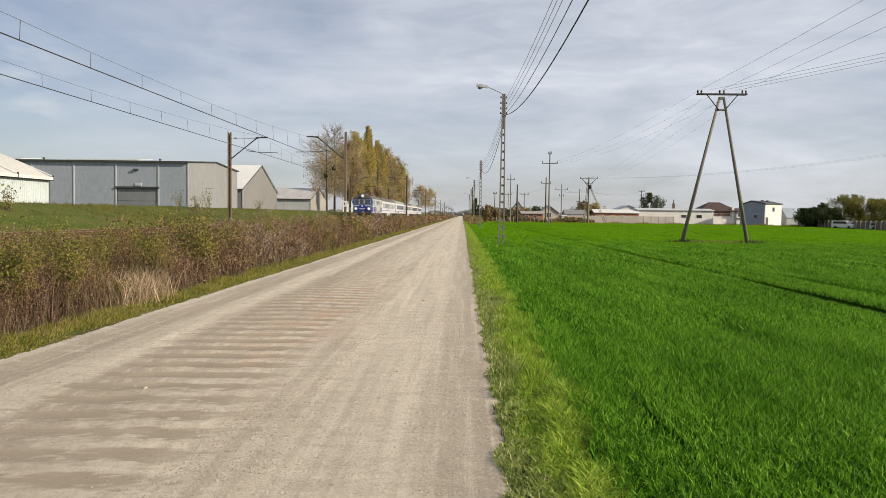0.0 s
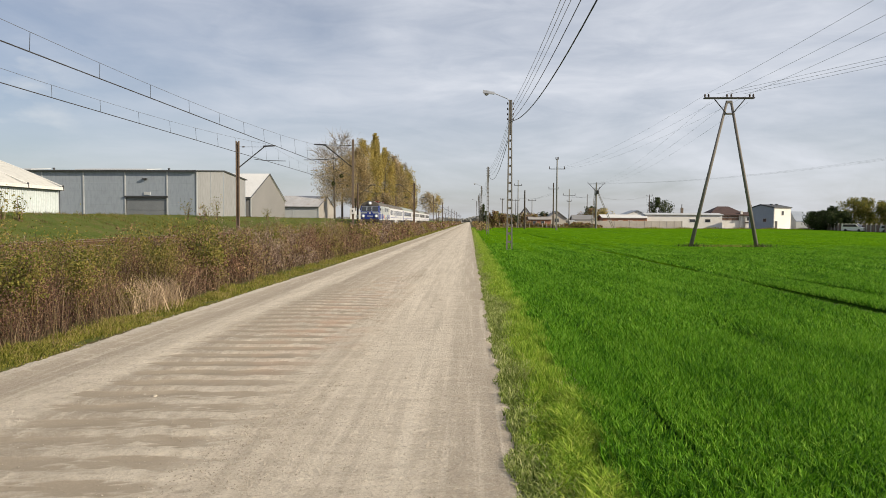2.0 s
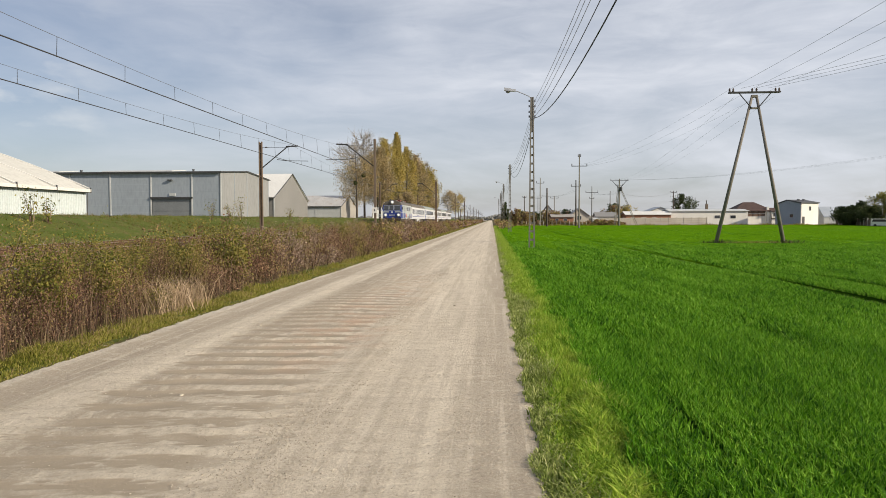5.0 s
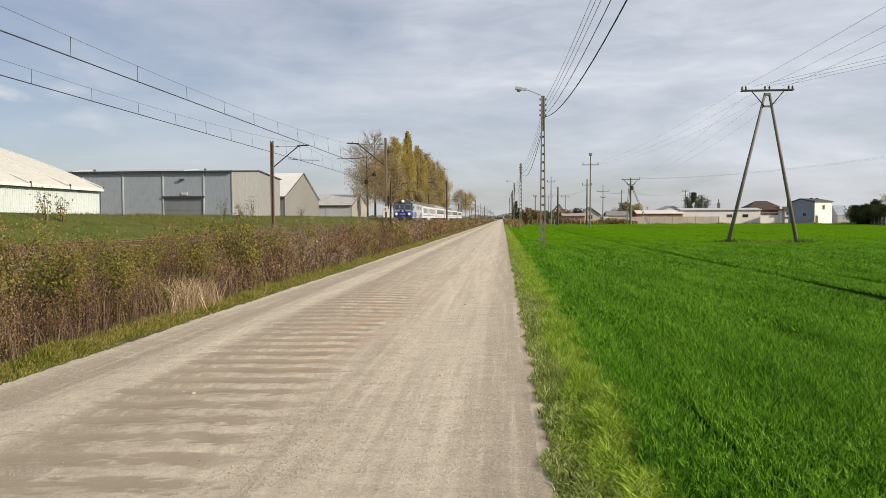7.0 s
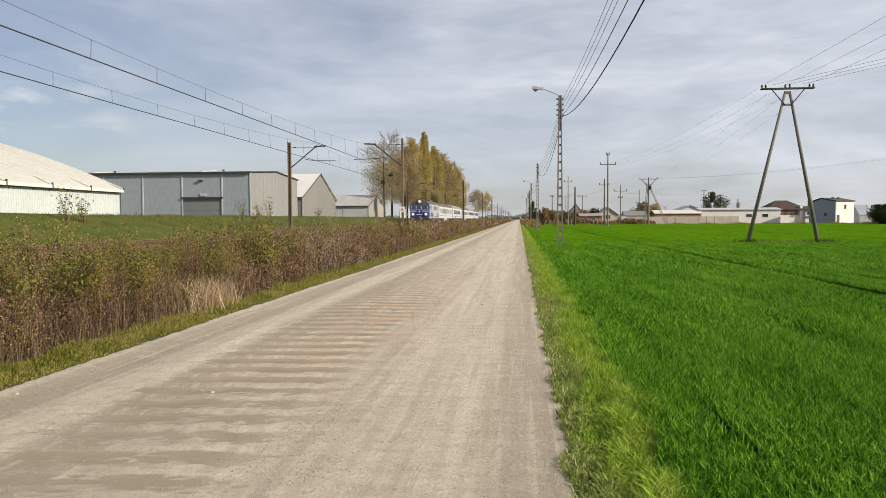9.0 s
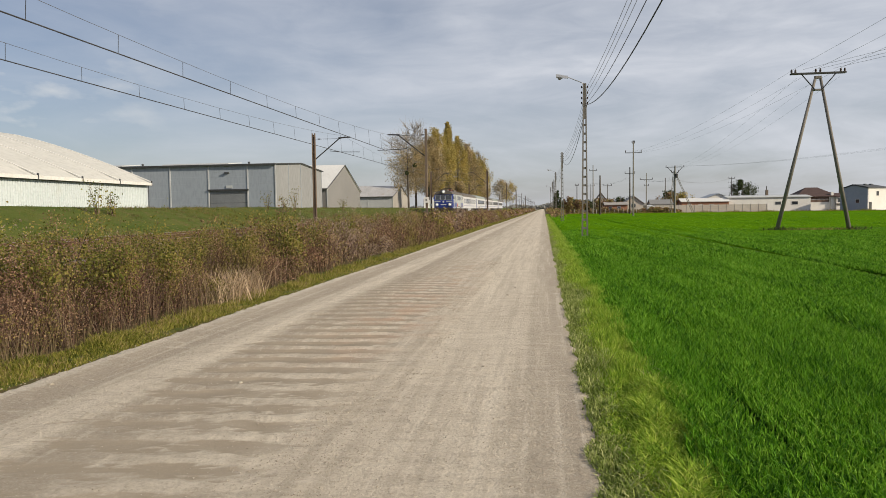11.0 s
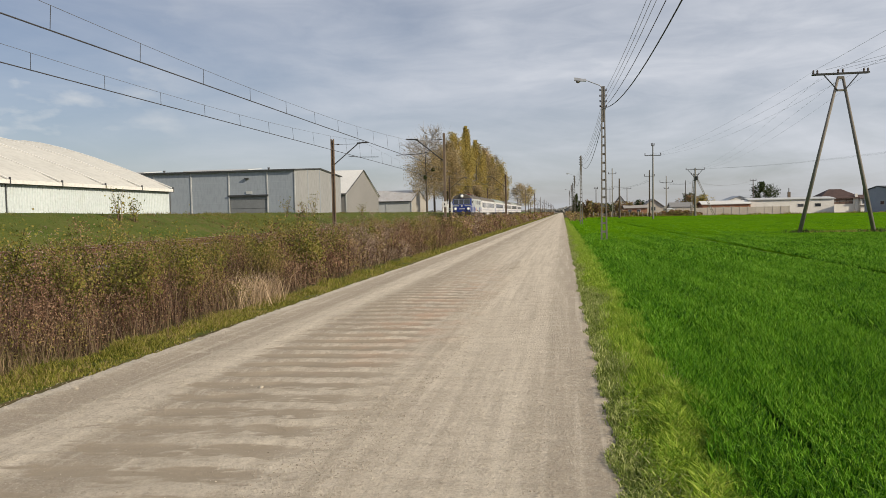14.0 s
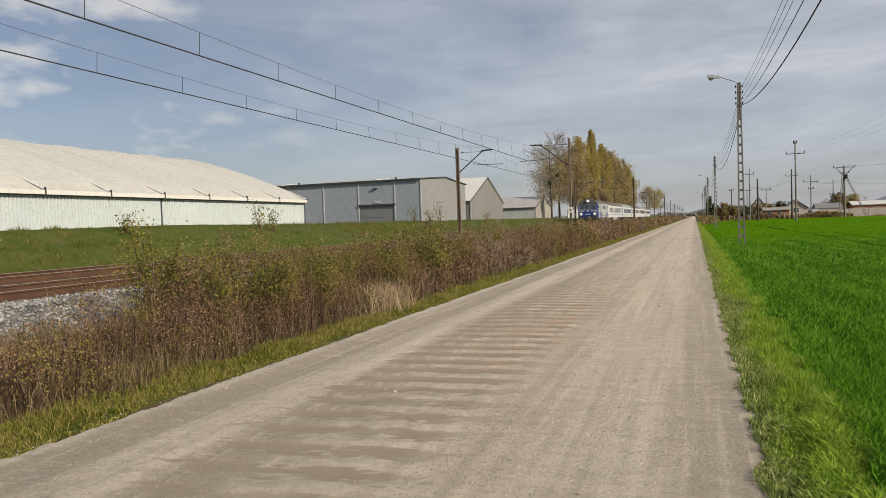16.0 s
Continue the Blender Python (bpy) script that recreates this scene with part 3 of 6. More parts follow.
def road():
    rnd = np.random.default_rng(2)
    cols = np.linspace(0, 1, 60)
    yy = np.concatenate([np.arange(-8, 2.0, 0.5), np.arange(2.0, 22, 0.045), np.arange(22, 45, 0.13), np.arange(45, 120, 1.0), np.arange(120, 500, 10.0), np.arange(500, 3001, 100.0)])
    left = -5.23 + 0.02 * np.sin(yy * 0.31) + 0.012 * np.sin(yy * 1.3 + 1) + rnd.normal(0, 0.022, len(yy))
    right = 0.45 + 0.018 * np.sin(yy * 0.9 + 2) + 0.008 * np.sin(yy * 3.1) + 0.006 * np.sin(yy * 7.7) + rnd.normal(0, 0.012, len(yy))
    gx = left[:, None] + (right - left)[:, None] * cols[None]
    gy = np.repeat(yy[:, None], len(cols), 1)
    gz = road_height(gx, gy) + rnd.normal(0, 0.0036, gx.shape)
    gz[:, 0] = gz[:, -1] = -0.03
    berm = 0.018 * np.exp(-((gx + 1.55) / 0.28) ** 2) + 0.014 * np.exp(-((gx + 4.05) / 0.3) ** 2)
    gz += berm * (0.6 + 0.4 * np.sin(gy * 0.8)) * (1 + 0.5 * rnd.normal(0, 1, gx.shape)) * (gy < 45)
    w, h = len(cols), len(yy)
    i = np.arange(h - 1)[:, None] * w + np.arange(w - 1)[None]
    faces = np.stack([i, i + 1, i + w + 1, i + w], -1).reshape(-1)
    ob = raw_mesh("road", np.stack([gx, gy, gz], -1).reshape(-1, 3), faces, np.full((h - 1) * (w - 1), 4), M_ROAD,
                  "pale unpaved gravel road with washboard ribs", "road", "structure")
    ob.data.polygons.foreach_set("use_smooth", [True] * len(ob.data.polygons))


road()


# ---- railway ----
def ballast():
    prof = [(-18.2, 0.40), (-17.6, 0.66), (-9.75, 0.66), (-8.75, 0.10)]
    yy = [-60, -20, 0] + [k * 2.0 for k in range(1, 60)] + [150, 200, 300, 500, 900, 2500]
    g = Geo()
    for a, b in zip(yy[:-1], yy[1:]):
        g.add([(x, a, z) for x, z in prof] + [(x, b, z) for x, z in prof], [(i, i + 1, i + 5, i + 4) for i in range(3)])
    solid("ballast", g, M_BALLAST, "bed of crushed grey stone under the railway tracks", "ballast", "structure")


ballast()


def rail_track(centre, label):
    t = thing("railway_track", (centre, 0, 0.66), label, "railway track", "railway tracks")
    h = RAIL_Z - 0.66
    web = [(-0.07, 0.03), (0.07, 0.03), (0.07, 0.05), (0.012, 0.07), (0.012, h - 0.045), (0.035, h - 0.035), (0.035, h - 0.006), (-0.035, h - 0.006), (-0.035, h - 0.035), (-0.012, h - 0.045), (-0.012, 0.07), (-0.07, 0.05)]
    for s in (-0.7525, 0.7525):
        r = part("rail", Geo().prism([(s + x, -60, z) for x, z in web], (0, 1800, 0)), M_RAIL, t)
        part("rail_head", Geo().box(s - 0.033, s + 0.033, -60, 1740, h - 0.006, h, 0.0), M_RAILTOP, r, "dull worn rail head")
    one = Geo()
    one.prism([(-1.3, -0.12, -0.06), (1.3, -0.12, -0.06), (1.3, 0.12, -0.06), (-1.3, 0.12, -0.06)], (0, 0, 0.09))
    me = one.mesh("sleeper", M_SLEEPER)
    for k in range(150):
        s = part("sleeper", me, M_SLEEPER, t)
        s.location.y = -4 + 0.62 * k
    rest = Geo()
    for k in range(150, 500):
        y = -4 + 0.62 * k
        rest.box(-1.3, 1.3, y - 0.12, y + 0.12, -0.06, 0.03)
    tagged(part("distant_sleepers", rest, M_SLEEPER, t), kind="stuff")


rail_track(NEAR_TRACK, "rusty brown rails on sleepers nearer the road")
rail_track(FAR_TRACK, "rusty brown rails on sleepers below the bank")


def catenary_mast(x, y, side, concrete, plate):
    """A mast with a raking bracket that reaches over its track; side is the way the bracket points."""
    t = thing("catenary_mast", (x, y, 0.25), ("brown concrete" if concrete else "rust-brown steel") + " overhead line mast beside the track", "mast", "overhead line masts")
    reach = 2.6 * side
    if concrete:
        part("post", Geo().prism([(-0.08, -0.11, 0), (0.08, -0.11, 0), (0.08, 0.11, 0), (-0.08, 0.11, 0)], (0, 0, 7.6)), M_MASTC, t)
    else:
        g = Geo()
        for s in (-0.10, 0.10):
            g.box(s - 0.035, s + 0.035, -0.09, 0.09, 0, 7.6, 0.01)
        for k in range(12):
            g.box(-0.07, 0.07, -0.085, 0.085, 0.5 + 0.62 * k, 0.56 + 0.62 * k)
        g.box(-0.07, 0.07, -0.02, 0.02, 0.1, 7.5)
        part("post", g, M_MAST, t)
    part("footing", Geo().box(-0.35, 0.35, -0.3, 0.3, -0.4, 0.25, 0.04), M_CONC, t)
    tip = (reach, 0, 7.27)
    g = Geo().chain([(0.1 * side, 0, 5.55), (reach * 0.80, 0, 7.14), tip], 0.045, 6)
    part("strut", g, M_STEEL, t)
    part("bracket_head", Geo().tube((reach * 0.78, 0, 7.20), (reach * 1.14, 0, 7.24), 0.055, n=6), M_STEEL, t)
    part("stay", Geo().tube((0, 0, 7.15), (reach * 0.85, 0, 7.14), 0.014, n=5), M_STEEL, t)
    part("insulator", Geo().lathe((0.35 * side, 0, 7.15), [(0.02, 0), (0.06, 0.02), (0.03, 0.06), (0.06, 0.1), (0.03, 0.14), (0.06, 0.18), (0.02, 0.2)], 8, "x"), M_CERAMIC, t)
    part("steady_arm", Geo().chain([(reach * 0.5, 0, 6.20), (reach * 0.8, 0, 6.10), (reach * 1.45, 0, 6.06)], 0.025, 5), M_STEEL, t)
    if plate:
        p = part("plate", Geo().box(-0.20, 0.20, -0.18, -0.15, 1.98, 2.42, 0.0), M_PLASTER, t, "small white sign plate")
        part("number_bars", Geo().box(-0.06, 0.02, -0.19, -0.182, 2.12, 2.28), M_DARKTRIM, p)
    return t


MAST_Y = [54.5 + 60.0 * k for k in range(-2, 12)]
for k, y in enumerate(MAST_Y):
    catenary_mast(-8.83, y, -1, k % 2 == 0, k == 2)
    catenary_mast(-18.0, y + 1.0, 1, False, k == 3)


def overhead_line(x, contact, y_shift, label):
    t = thing("overhead_line", (x, 0, contact), label, "overhead wire", "overhead lines")
    cw, mw = [], []
    for a in MAST_Y[:-1]:
        a += y_shift
        for k in range(16):
            u = k / 16
            cw.append((0.08 * math.cos(math.pi * (a - MAST_Y[0] - y_shift) / 60 + math.pi * u), a + 60 * u, 0))
            mw.append((0.0, a + 60 * u, 1.35 - 0.88 * 4 * u * (1 - u)))
    part("contact_wire", Geo().chain(cw, 0.019, 5), M_STEEL, t, "thick dark contact wire")
    part("messenger_wire", Geo().chain(mw, 0.007, 4), M_WIRE, t)
    for i, a in enumerate(MAST_Y[:6]):
        for k in range(17):
            u = (k + 0.8) / 17
            y = a + y_shift + 60 * u
            top = 1.35 - 0.88 * 4 * u * (1 - u)
            cx = 0.08 * math.cos(math.pi * i + math.pi * u)
            part("dropper", Geo().tube((cx, y, 0), (0, y, top), 0.008, n=4), M_STEEL, t)


def slab(x, y, turn, label):
    t = thing("concrete_slab", (x, y, 0.66), label, "concrete slab", "slabs beside the track", turn)
    part("slab", Geo().box(-1.1, 1.1, -0.22, 0.22, 0, 0.14, 0.02), M_FENCE, t)


for x, y, turn in ((-13.4, 43.5, 4), (-13.6, 46.0, -6), (-13.3, 49.0, 2)):
    slab(x, y, turn, "pale concrete slab lying between the tracks")
overhead_line(NEAR_TRACK, 6.06, 0.0, "twin overhead wires with droppers above the nearer track")
overhead_line(FAR_TRACK, 6.25, 1.0, "twin overhead wires with droppers above the farther track")


# ---- halls and sheds beyond the embankment ----
def tent_hall():
    """A long white tent hall; its wall runs along the railway and its far end is hipped by the membrane."""
    x0, w, y1, length = -36.0, 30.0, 62.0, 130.0
    base, eave, ridge = 1.85, 4.55, 9.5
    t = thing("tent_hall", (x0, y1, base), "long white tent warehouse with a cream membrane roof", "warehouse")
    e, r = eave - base, ridge - base
    bays = 26
    step = length / bays
    g = Geo()
    for k in range(int(length / 0.25)):
        y = -length + 0.25 * k
        g.prism([(0, y, 0), (0.045, y + 0.05, 0), (0.045, y + 0.13, 0), (0, y + 0.18, 0), (-0.05, y + 0.18, 0), (-0.05, y, 0)], (0, 0, e))
    g.box(-0.2, -0.02, -length, 0, 0, e)
    part("side_wall", g, M_WHITEWALL, t)
    part("back_wall", Geo().box(-w, -w + 0.15, -length, 0, 0, e), M_WHITEWALL, t)
    for yy in (-0.15, -length):
        part("gable_wall", Geo().prism([(-0.2, yy, 0), (-0.2, yy, e), (-w / 2, yy, r - 0.15), (-w, yy, e), (-w, yy, 0)], (0, 0.12, 0)), M_WHITEWALL, t)

    def rise(u):
        return e + (r - e) * (1 - (1 - u) ** 1.35)
    for k in range(bays):
        a, b = -length + k * step, -length + (k + 1) * step
        g, rows = Geo(), []
        for j in range(17):
            u = j / 8 if j <= 8 else (16 - j) / 8
            x = 0.35 - (w + 0.7) * j / 16
            z = rise(u) - (0.10 if j in (0, 16) else 0)
            rows += [(x, a + 0.04, z), (x, (a + b) / 2, z - 0.10 * math.sin(math.pi * u) - 0.02), (x, b - 0.04, z)]
        g.add(rows, [(3 * j + k, 3 * j + k + 1, 3 * j + k + 4, 3 * j + k + 3) for j in range(16) for k in range(2)])
        part("roof_panel", g, M_CREAM, t)
        rib = Geo()
        for s in (0, 1):
            rib.chain([((0.36 - (w / 2 + 0.35) * j / 8) if s == 0 else (-w - 0.36 + (w / 2 + 0.35) * j / 8), b, rise(j / 8) + 0.02) for j in range(9)], 0.055, 5)
        part("roof_rib", rib, M_WHITEROOF, t)
        part("gutter_bracket", Geo().box(0.36, 0.46, b - 0.05, b + 0.05, e - 0.36, e + 0.12), M_DARKTRIM, t)
        if k % 4 == 1:
            part("downpipe", Geo().tube((0.09, b, 0), (0.09, b, e), 0.035, n=6), M_DARKTRIM, t)
    part("gutter", Geo().box(0.30, 0.44, -length, 0.1, e - 0.30, e - 0.04, 0.0), M_WHITEROOF, t, "white gutter along the eave")
    # added dark strip that imitates the shadow below the gutter
    part("eave_shade_strip", Geo().box(0.05, 0.28, -length, 0.05, e - 0.34, e - 0.16), M_DARKTRIM, t, "dark strip standing in for the shadow under the eave")


tent_hall()


def shed(name, x, y0, y1, length, eave, ridge, wall, gable, roof, label, bay=6.0, gates=(), pads=True, base=1.85, first=0.0):
    """A shed with its gable end towards the railway at x, its long wall facing back along the road."""
    t = thing(name, (x, y0, base), label, "warehouse")
    d, e, r = y1 - y0, eave - base, ridge - base
    first = first or bay
    n = int(length / bay)
    for k in range(n):
        a, b = -first - bay * k, (-first - bay * (k - 1) if k else 0.0)
        gate = [q for q in gates if q == k]
        g = Geo()
        lo = 3.0 if gate else 0
        ring = [(0.15, e), (0.15, lo), (0.0, lo)]
        for z in range(1, int(e)):
            if z > lo + 0.1:
                ring += [(0.0, z - 0.03), (-0.006, z - 0.02), (-0.006, z + 0.02), (0.0, z + 0.03)]
        g.prism([(a + 0.02, y, z) for y, z in ring + [(0.0, e)]], (b - a - 0.04, 0, 0))
        part("wall_panel", g, wall, t)
        if gate:
            q = part("gate", Geo().box(a + 0.15, b - 0.15, 0.06, 0.14, 0, 3.0), M_GATE, t, "grey roller shutter gate")
            part("gate_slats", Geo().box(a + 0.15, b - 0.15, 0.05, 0.06, 1.2, 1.25).box(a + 0.15, b - 0.15, 0.05, 0.06, 2.5, 2.55), M_DARKTRIM, q)
            part("canopy", Geo().box(a - 0.1, b + 0.1, -0.22, 0.0, 2.98, 3.22), M_DARKTRIM, t, "dark canopy over the gate")
            part("gate_lamp", Geo().box(a + bay * 0.45, a + bay * 0.6, -0.12, 0, 3.35, 3.75), M_LIGHTTRIM, t)
            part("wall_lamp", Geo().box(a + bay * 0.43, a + bay * 0.53, -0.35, 0, 5.5, 5.7), M_DARKTRIM, t)
        part("pilaster", Geo().box(b - 0.09, b + 0.09, -0.08, 0.02, 0, e - 0.1), M_LIGHTTRIM, t)
    part("gable_wall", Geo().prism([(-0.02, 0, 0), (-0.02, d, 0), (-0.02, d, e), (-0.02, d / 2, r), (-0.02, 0, e)], (-0.15, 0, 0)), gable, t)
    for k in range(1, 4 if pads else 1):
        yy = d * k / 4
        part("gable_seam", Geo().box(-0.02, 0.03, yy - 0.06, yy + 0.06, 0, e + (r - e) * (1 - abs(2 * yy / d - 1)) - 0.1), M_GREYCLAD, t)
    part("rear_wall", Geo().box(-length, 0, d - 0.15, d, 0, e), wall, t)
    part("end_wall", Geo().box(-length, -length + 0.15, 0, d, 0, e), wall, t)
    for s in (0, 1):
        a, b = (-0.35, d / 2) if s == 0 else (d + 0.35, d / 2)
        drop = (r - e) / (d / 2) * 0.35
        part("roof_slope", Geo().prism([(0.15, a, e - drop), (0.15, b, r), (0.15, b, r + 0.16), (0.15, a, e - drop + 0.16)], (-length - 0.3, 0, 0)), roof, t)
    part("eave_trim", Geo().box(-length, 0.1, -0.42, -0.34, e - 0.10, e + 0.12), M_DARKTRIM, t)
    part("verge_trim", Geo().prism([(0.16, -0.4, e - 0.04), (0.16, -0.4, e + 0.12), (0.16, d / 2, r + 0.18), (0.16, d + 0.4, e + 0.12), (0.16, d + 0.4, e - 0.04), (0.16, d / 2, r + 0.02)], (0.05, 0, 0)), M_DARKTRIM, t)
    if pads:
        for k in range(4):
            part("skylight", Geo().prism([(-8.0 - 17 * k, 2, e + 0.3), (-8.0 - 17 * k, 7, e + 0.75), (-8.0 - 17 * k, 7, e + 0.85), (-8.0 - 17 * k, 2, e + 0.42)], (-10.5, 0, 0)), M_LIGHTTRIM, t)
            part("roof_vent", Geo().tube((-5.2 - 17 * k, 3, e + 0.3), (-5.2 - 17 * k, 3, e + 0.65), 0.12, 0.2, 6), M_DARKTRIM, t)
    return t


shed("grey_warehouse", -38.3, 100.0, 122.0, 84.0, 8.55, 9.25, M_GREYCLAD, M_GABLECLAD, M_LIGHTTRIM, "large grey sheet-metal warehouse with a closed gate", gates=(1,), first=4.2)
shed("white_roofed_barn", -38.0, 124.0, 147.0, 50.0, 5.6, 10.4, M_DARKGREY, M_DARKGREY, M_WHITEROOF, "grey barn with a steep white roof", bay=5.0, pads=False)
shed("old_shed", -38.0, 180.0, 201.0, 13.0, 5.1, 8.1, M_LIGHTTRIM, M_BROWNROOF, M_OLDROOF, "low old shed with a weathered sheet roof", bay=6.5, pads=False)


# ---- street lamps and poles along the field edge ----
def sagging(a, b, sag, r, n=18, sides=4):
    a, b = Vector(a), Vector(b)
    g = Geo()
    return g.chain([a.lerp(b, k / n) - Vector((0, 0, sag * 4 * (k / n) * (1 - k / n))) for k in range(n + 1)], r, sides)


def ladder_pole(y, lamp, lean=0.0):
    """A reinforced concrete pole pierced by a ladder of openings."""
    t = thing("street_lamp" if lamp else "utility_pole", (2.40, y, -0.05), "grey pierced concrete pole" + (" carrying a street lamp beside the field" if lamp else " carrying low voltage wires"), "street lamp" if lamp else "utility pole", "poles along the road", lean)
    h = 8.95

    def half(z):
        return 0.19 - 0.095 * z / h
    for s in (-1, 1):
        g = Geo()
        ring = [(s * (half(0) - 0.085), 0), (s * half(0), 0), (s * half(h), h), (s * (half(h) - 0.065), h)]
        g.prism([(x, -0.075, z) for x, z in ring], (0, 0.15, 0))
        part("leg", g, M_CONC, t)
    z = 0.0
    k = 0
    while z < 6.9:
        w = half(z) - 0.02
        part("rung", Geo().box(-w, w, -0.05, 0.05, z, z + 0.12), M_CONC, t)
        z += 0.50
        k += 1
    w = half(7.0) - 0.02
    part("head", Geo().prism([(-w, -0.06, 6.9), (w, -0.06, 6.9), (half(h) - 0.02, -0.06, h), (-half(h) + 0.02, -0.06, h)], (0, 0.12, 0)), M_CONC, t)
    for j, zz in enumerate((8.72, 8.40, 8.08, 7.80)):
        for s in (-1, 1):
            part("insulator", Geo().tube((s * 0.08, 0, zz), (s * 0.17, 0, zz), 0.012, n=5).lathe((s * 0.17, 0, zz - 0.04), [(0.02, 0), (0.045, 0.02), (0.03, 0.07), (0.045, 0.10), (0.02, 0.13)], 7), M_CERAMIC, t)
    if lamp:
        part("arm", Geo().chain([(0, 0, 8.75), (-0.15, 0, 9.0), (-0.85, 0, 9.30), (-1.0, 0, 9.34)], 0.028, 6), M_LAMP, t)
        hd = part("lamp_head", Geo().prism([(-0.95, -0.10, 9.28), (-0.95, -0.06, 9.42), (-0.95, 0.06, 9.42), (-0.95, 0.10, 9.28)], (-0.30, 0, 0.03)).prism([(-1.25, -0.13, 9.30), (-1.25, -0.09, 9.47), (-1.25, 0.09, 9.47), (-1.25, 0.13, 9.30)], (-0.38, 0, 0.06)), M_LAMP, t)
        part("lamp_glass", Geo().lathe((-1.42, 0, 9.22), [(0.03, -0.02), (0.11, 0.02), (0.13, 0.10)], 8), M_CONC, hd, "dull frosted lamp cover")
    return t


POLES = [(-6.0, False), (43.0, True), (95.0, False), (147.0, True), (199.0, False), (251.0, True)]
for y, lamp in POLES:
    ladder_pole(y, lamp)
for (a, _), (b, _) in zip(POLES[:-1], POLES[1:]):
    t = thing("service_wires", (2.40, a, 0), "four bare wires and a thick black cable between poles", "power line", "wires along the road")
    for j, zz in enumerate((8.72, 8.40, 8.08, 7.80)):
        part("wire", sagging((0.17, 0, zz), (0.17, b - a, zz), 0.75 if j < 3 else 0.98, 0.009 if j < 3 else 0.013), M_WIRE if j < 3 else M_CABLE, t)
    part("cable", sagging((0.14, 0, 7.68), (0.14, b - a, 7.68), 1.60, 0.019, 24, 6), M_CABLE, t, "thick black bundled cable")


def a_frame_pole():
    t = thing("a_frame_pole", (17.6, 50.0, -0.05), "tall A-shaped concrete power pole standing in the wheat", "power pole")
    top = 10.1
    for s in (-1, 1):
        leg = Geo().tube((2.08 if s > 0 else -2.42, 0, 0), (0.14 * s, 0, top - 0.1), 0.135, 0.085, 10)
        part("leg", leg, M_ACONC, t, smooth=True)
        part("brace", Geo().tube((1.05 * s, -0.12, top + 0.08), (0.20 * s, -0.12, top - 0.95), 0.035, n=5), M_STEEL, t)
    part("tie", Geo().box(-0.36, 0.36, -0.12, 0.12, top - 0.98, top - 0.88, 0.02), M_ACONC, t)
    part("tie", Geo().box(-0.20, 0.20, -0.10, 0.10, top - 0.22, top - 0.05, 0.02), M_ACONC, t)
    part("crossarm", Geo().box(-1.68, 1.68, -0.17, -0.07, top + 0.08, top + 0.17).box(-1.68, 1.68, 0.07, 0.17, top + 0.08, top + 0.17), M_STEEL, t)
    for x in (-1.62, -1.38, -0.14, 0.14, 1.38, 1.62):
        part("insulator", Geo().lathe((x, 0, top + 0.12), [(0.02, 0), (0.02, 0.06), (0.075, 0.08), (0.05, 0.16), (0.075, 0.18), (0.05, 0.26), (0.03, 0.30)], 8), M_CERAMIC, t)
    return t


a_frame_pole()


def cross_pole(name, x, y, h, arms, wood, label, r=0.15, strut=0.0, pins=True):
    """A pole with cross-arms: each arm is (height below the top, half width)."""
    t = thing(name, (x, y, -0.05), label, "power pole", "power poles")
    m = M_WOODPOLE if wood else M_CONC
    part("shaft", Geo().tube((0, 0, 0), (0, 0, h), r, r * 0.6, 8), m, t)
    for d, w in arms:
        part("crossarm", Geo().box(-w, w, -0.06, 0.06, h - d - 0.06, h - d + 0.06), M_STEEL, t)
        if pins:
            for s in ((-1, 0, 1) if d < 0.4 else (-1, 1)):
                part("insulator", Geo().lathe((s * w * 0.95, 0, h - d + 0.05), [(0.03, 0), (0.09, 0.05), (0.06, 0.2), (0.09, 0.25), (0.05, 0.45)], 6), M_CERAMIC, t)
    if arms and arms[0][1] > 2:
        for s in (-1, 1):
            part("arm_brace", Geo().tube((s * arms[0][1] * 0.8, 0, h - arms[0][0]), (s * 0.2, 0, h - 2.2), 0.07, n=5), M_STEEL, t)
        for o in (-0.24, 0.24):
            part("second_shaft", Geo().tube((-1.1 + o, 0, 0), (-0.25 + o * 0.5, 0, h - 1.2), 0.085, 0.06, 5), m, t)
        for k in range(1, 12):
            c = -1.1 + 0.85 * k / 12
            z = (h - 1.2) * k / 12
            part("rung", Geo().box(c - 0.2, c + 0.2, -0.06, 0.06, z - 0.07, z + 0.07), m, t)
    if strut:
        g = Geo()
        for o in (-0.22, 0.22):
            g.tube((strut + o, 0, 0), (0.1 + o * 0.6, 0, h * 0.85), 0.075, 0.06, 5)
        part("raking_strut", g, m, t)
        for k in range(1, 13):
            c = strut + (0.1 - strut) * k / 13
            z = h * 0.85 * k / 13
            part("rung", Geo().box(c - 0.22, c + 0.22, -0.06, 0.06, z - 0.06, z + 0.06), m, t)
        part("transformer", Geo().lathe((0.35, -0.3, h - 3.0), [(0.25, 0), (0.36, 0.1), (0.36, 0.9), (0.2, 1.05)], 10), M_STEEL, t, "small dark transformer drum")
    return t


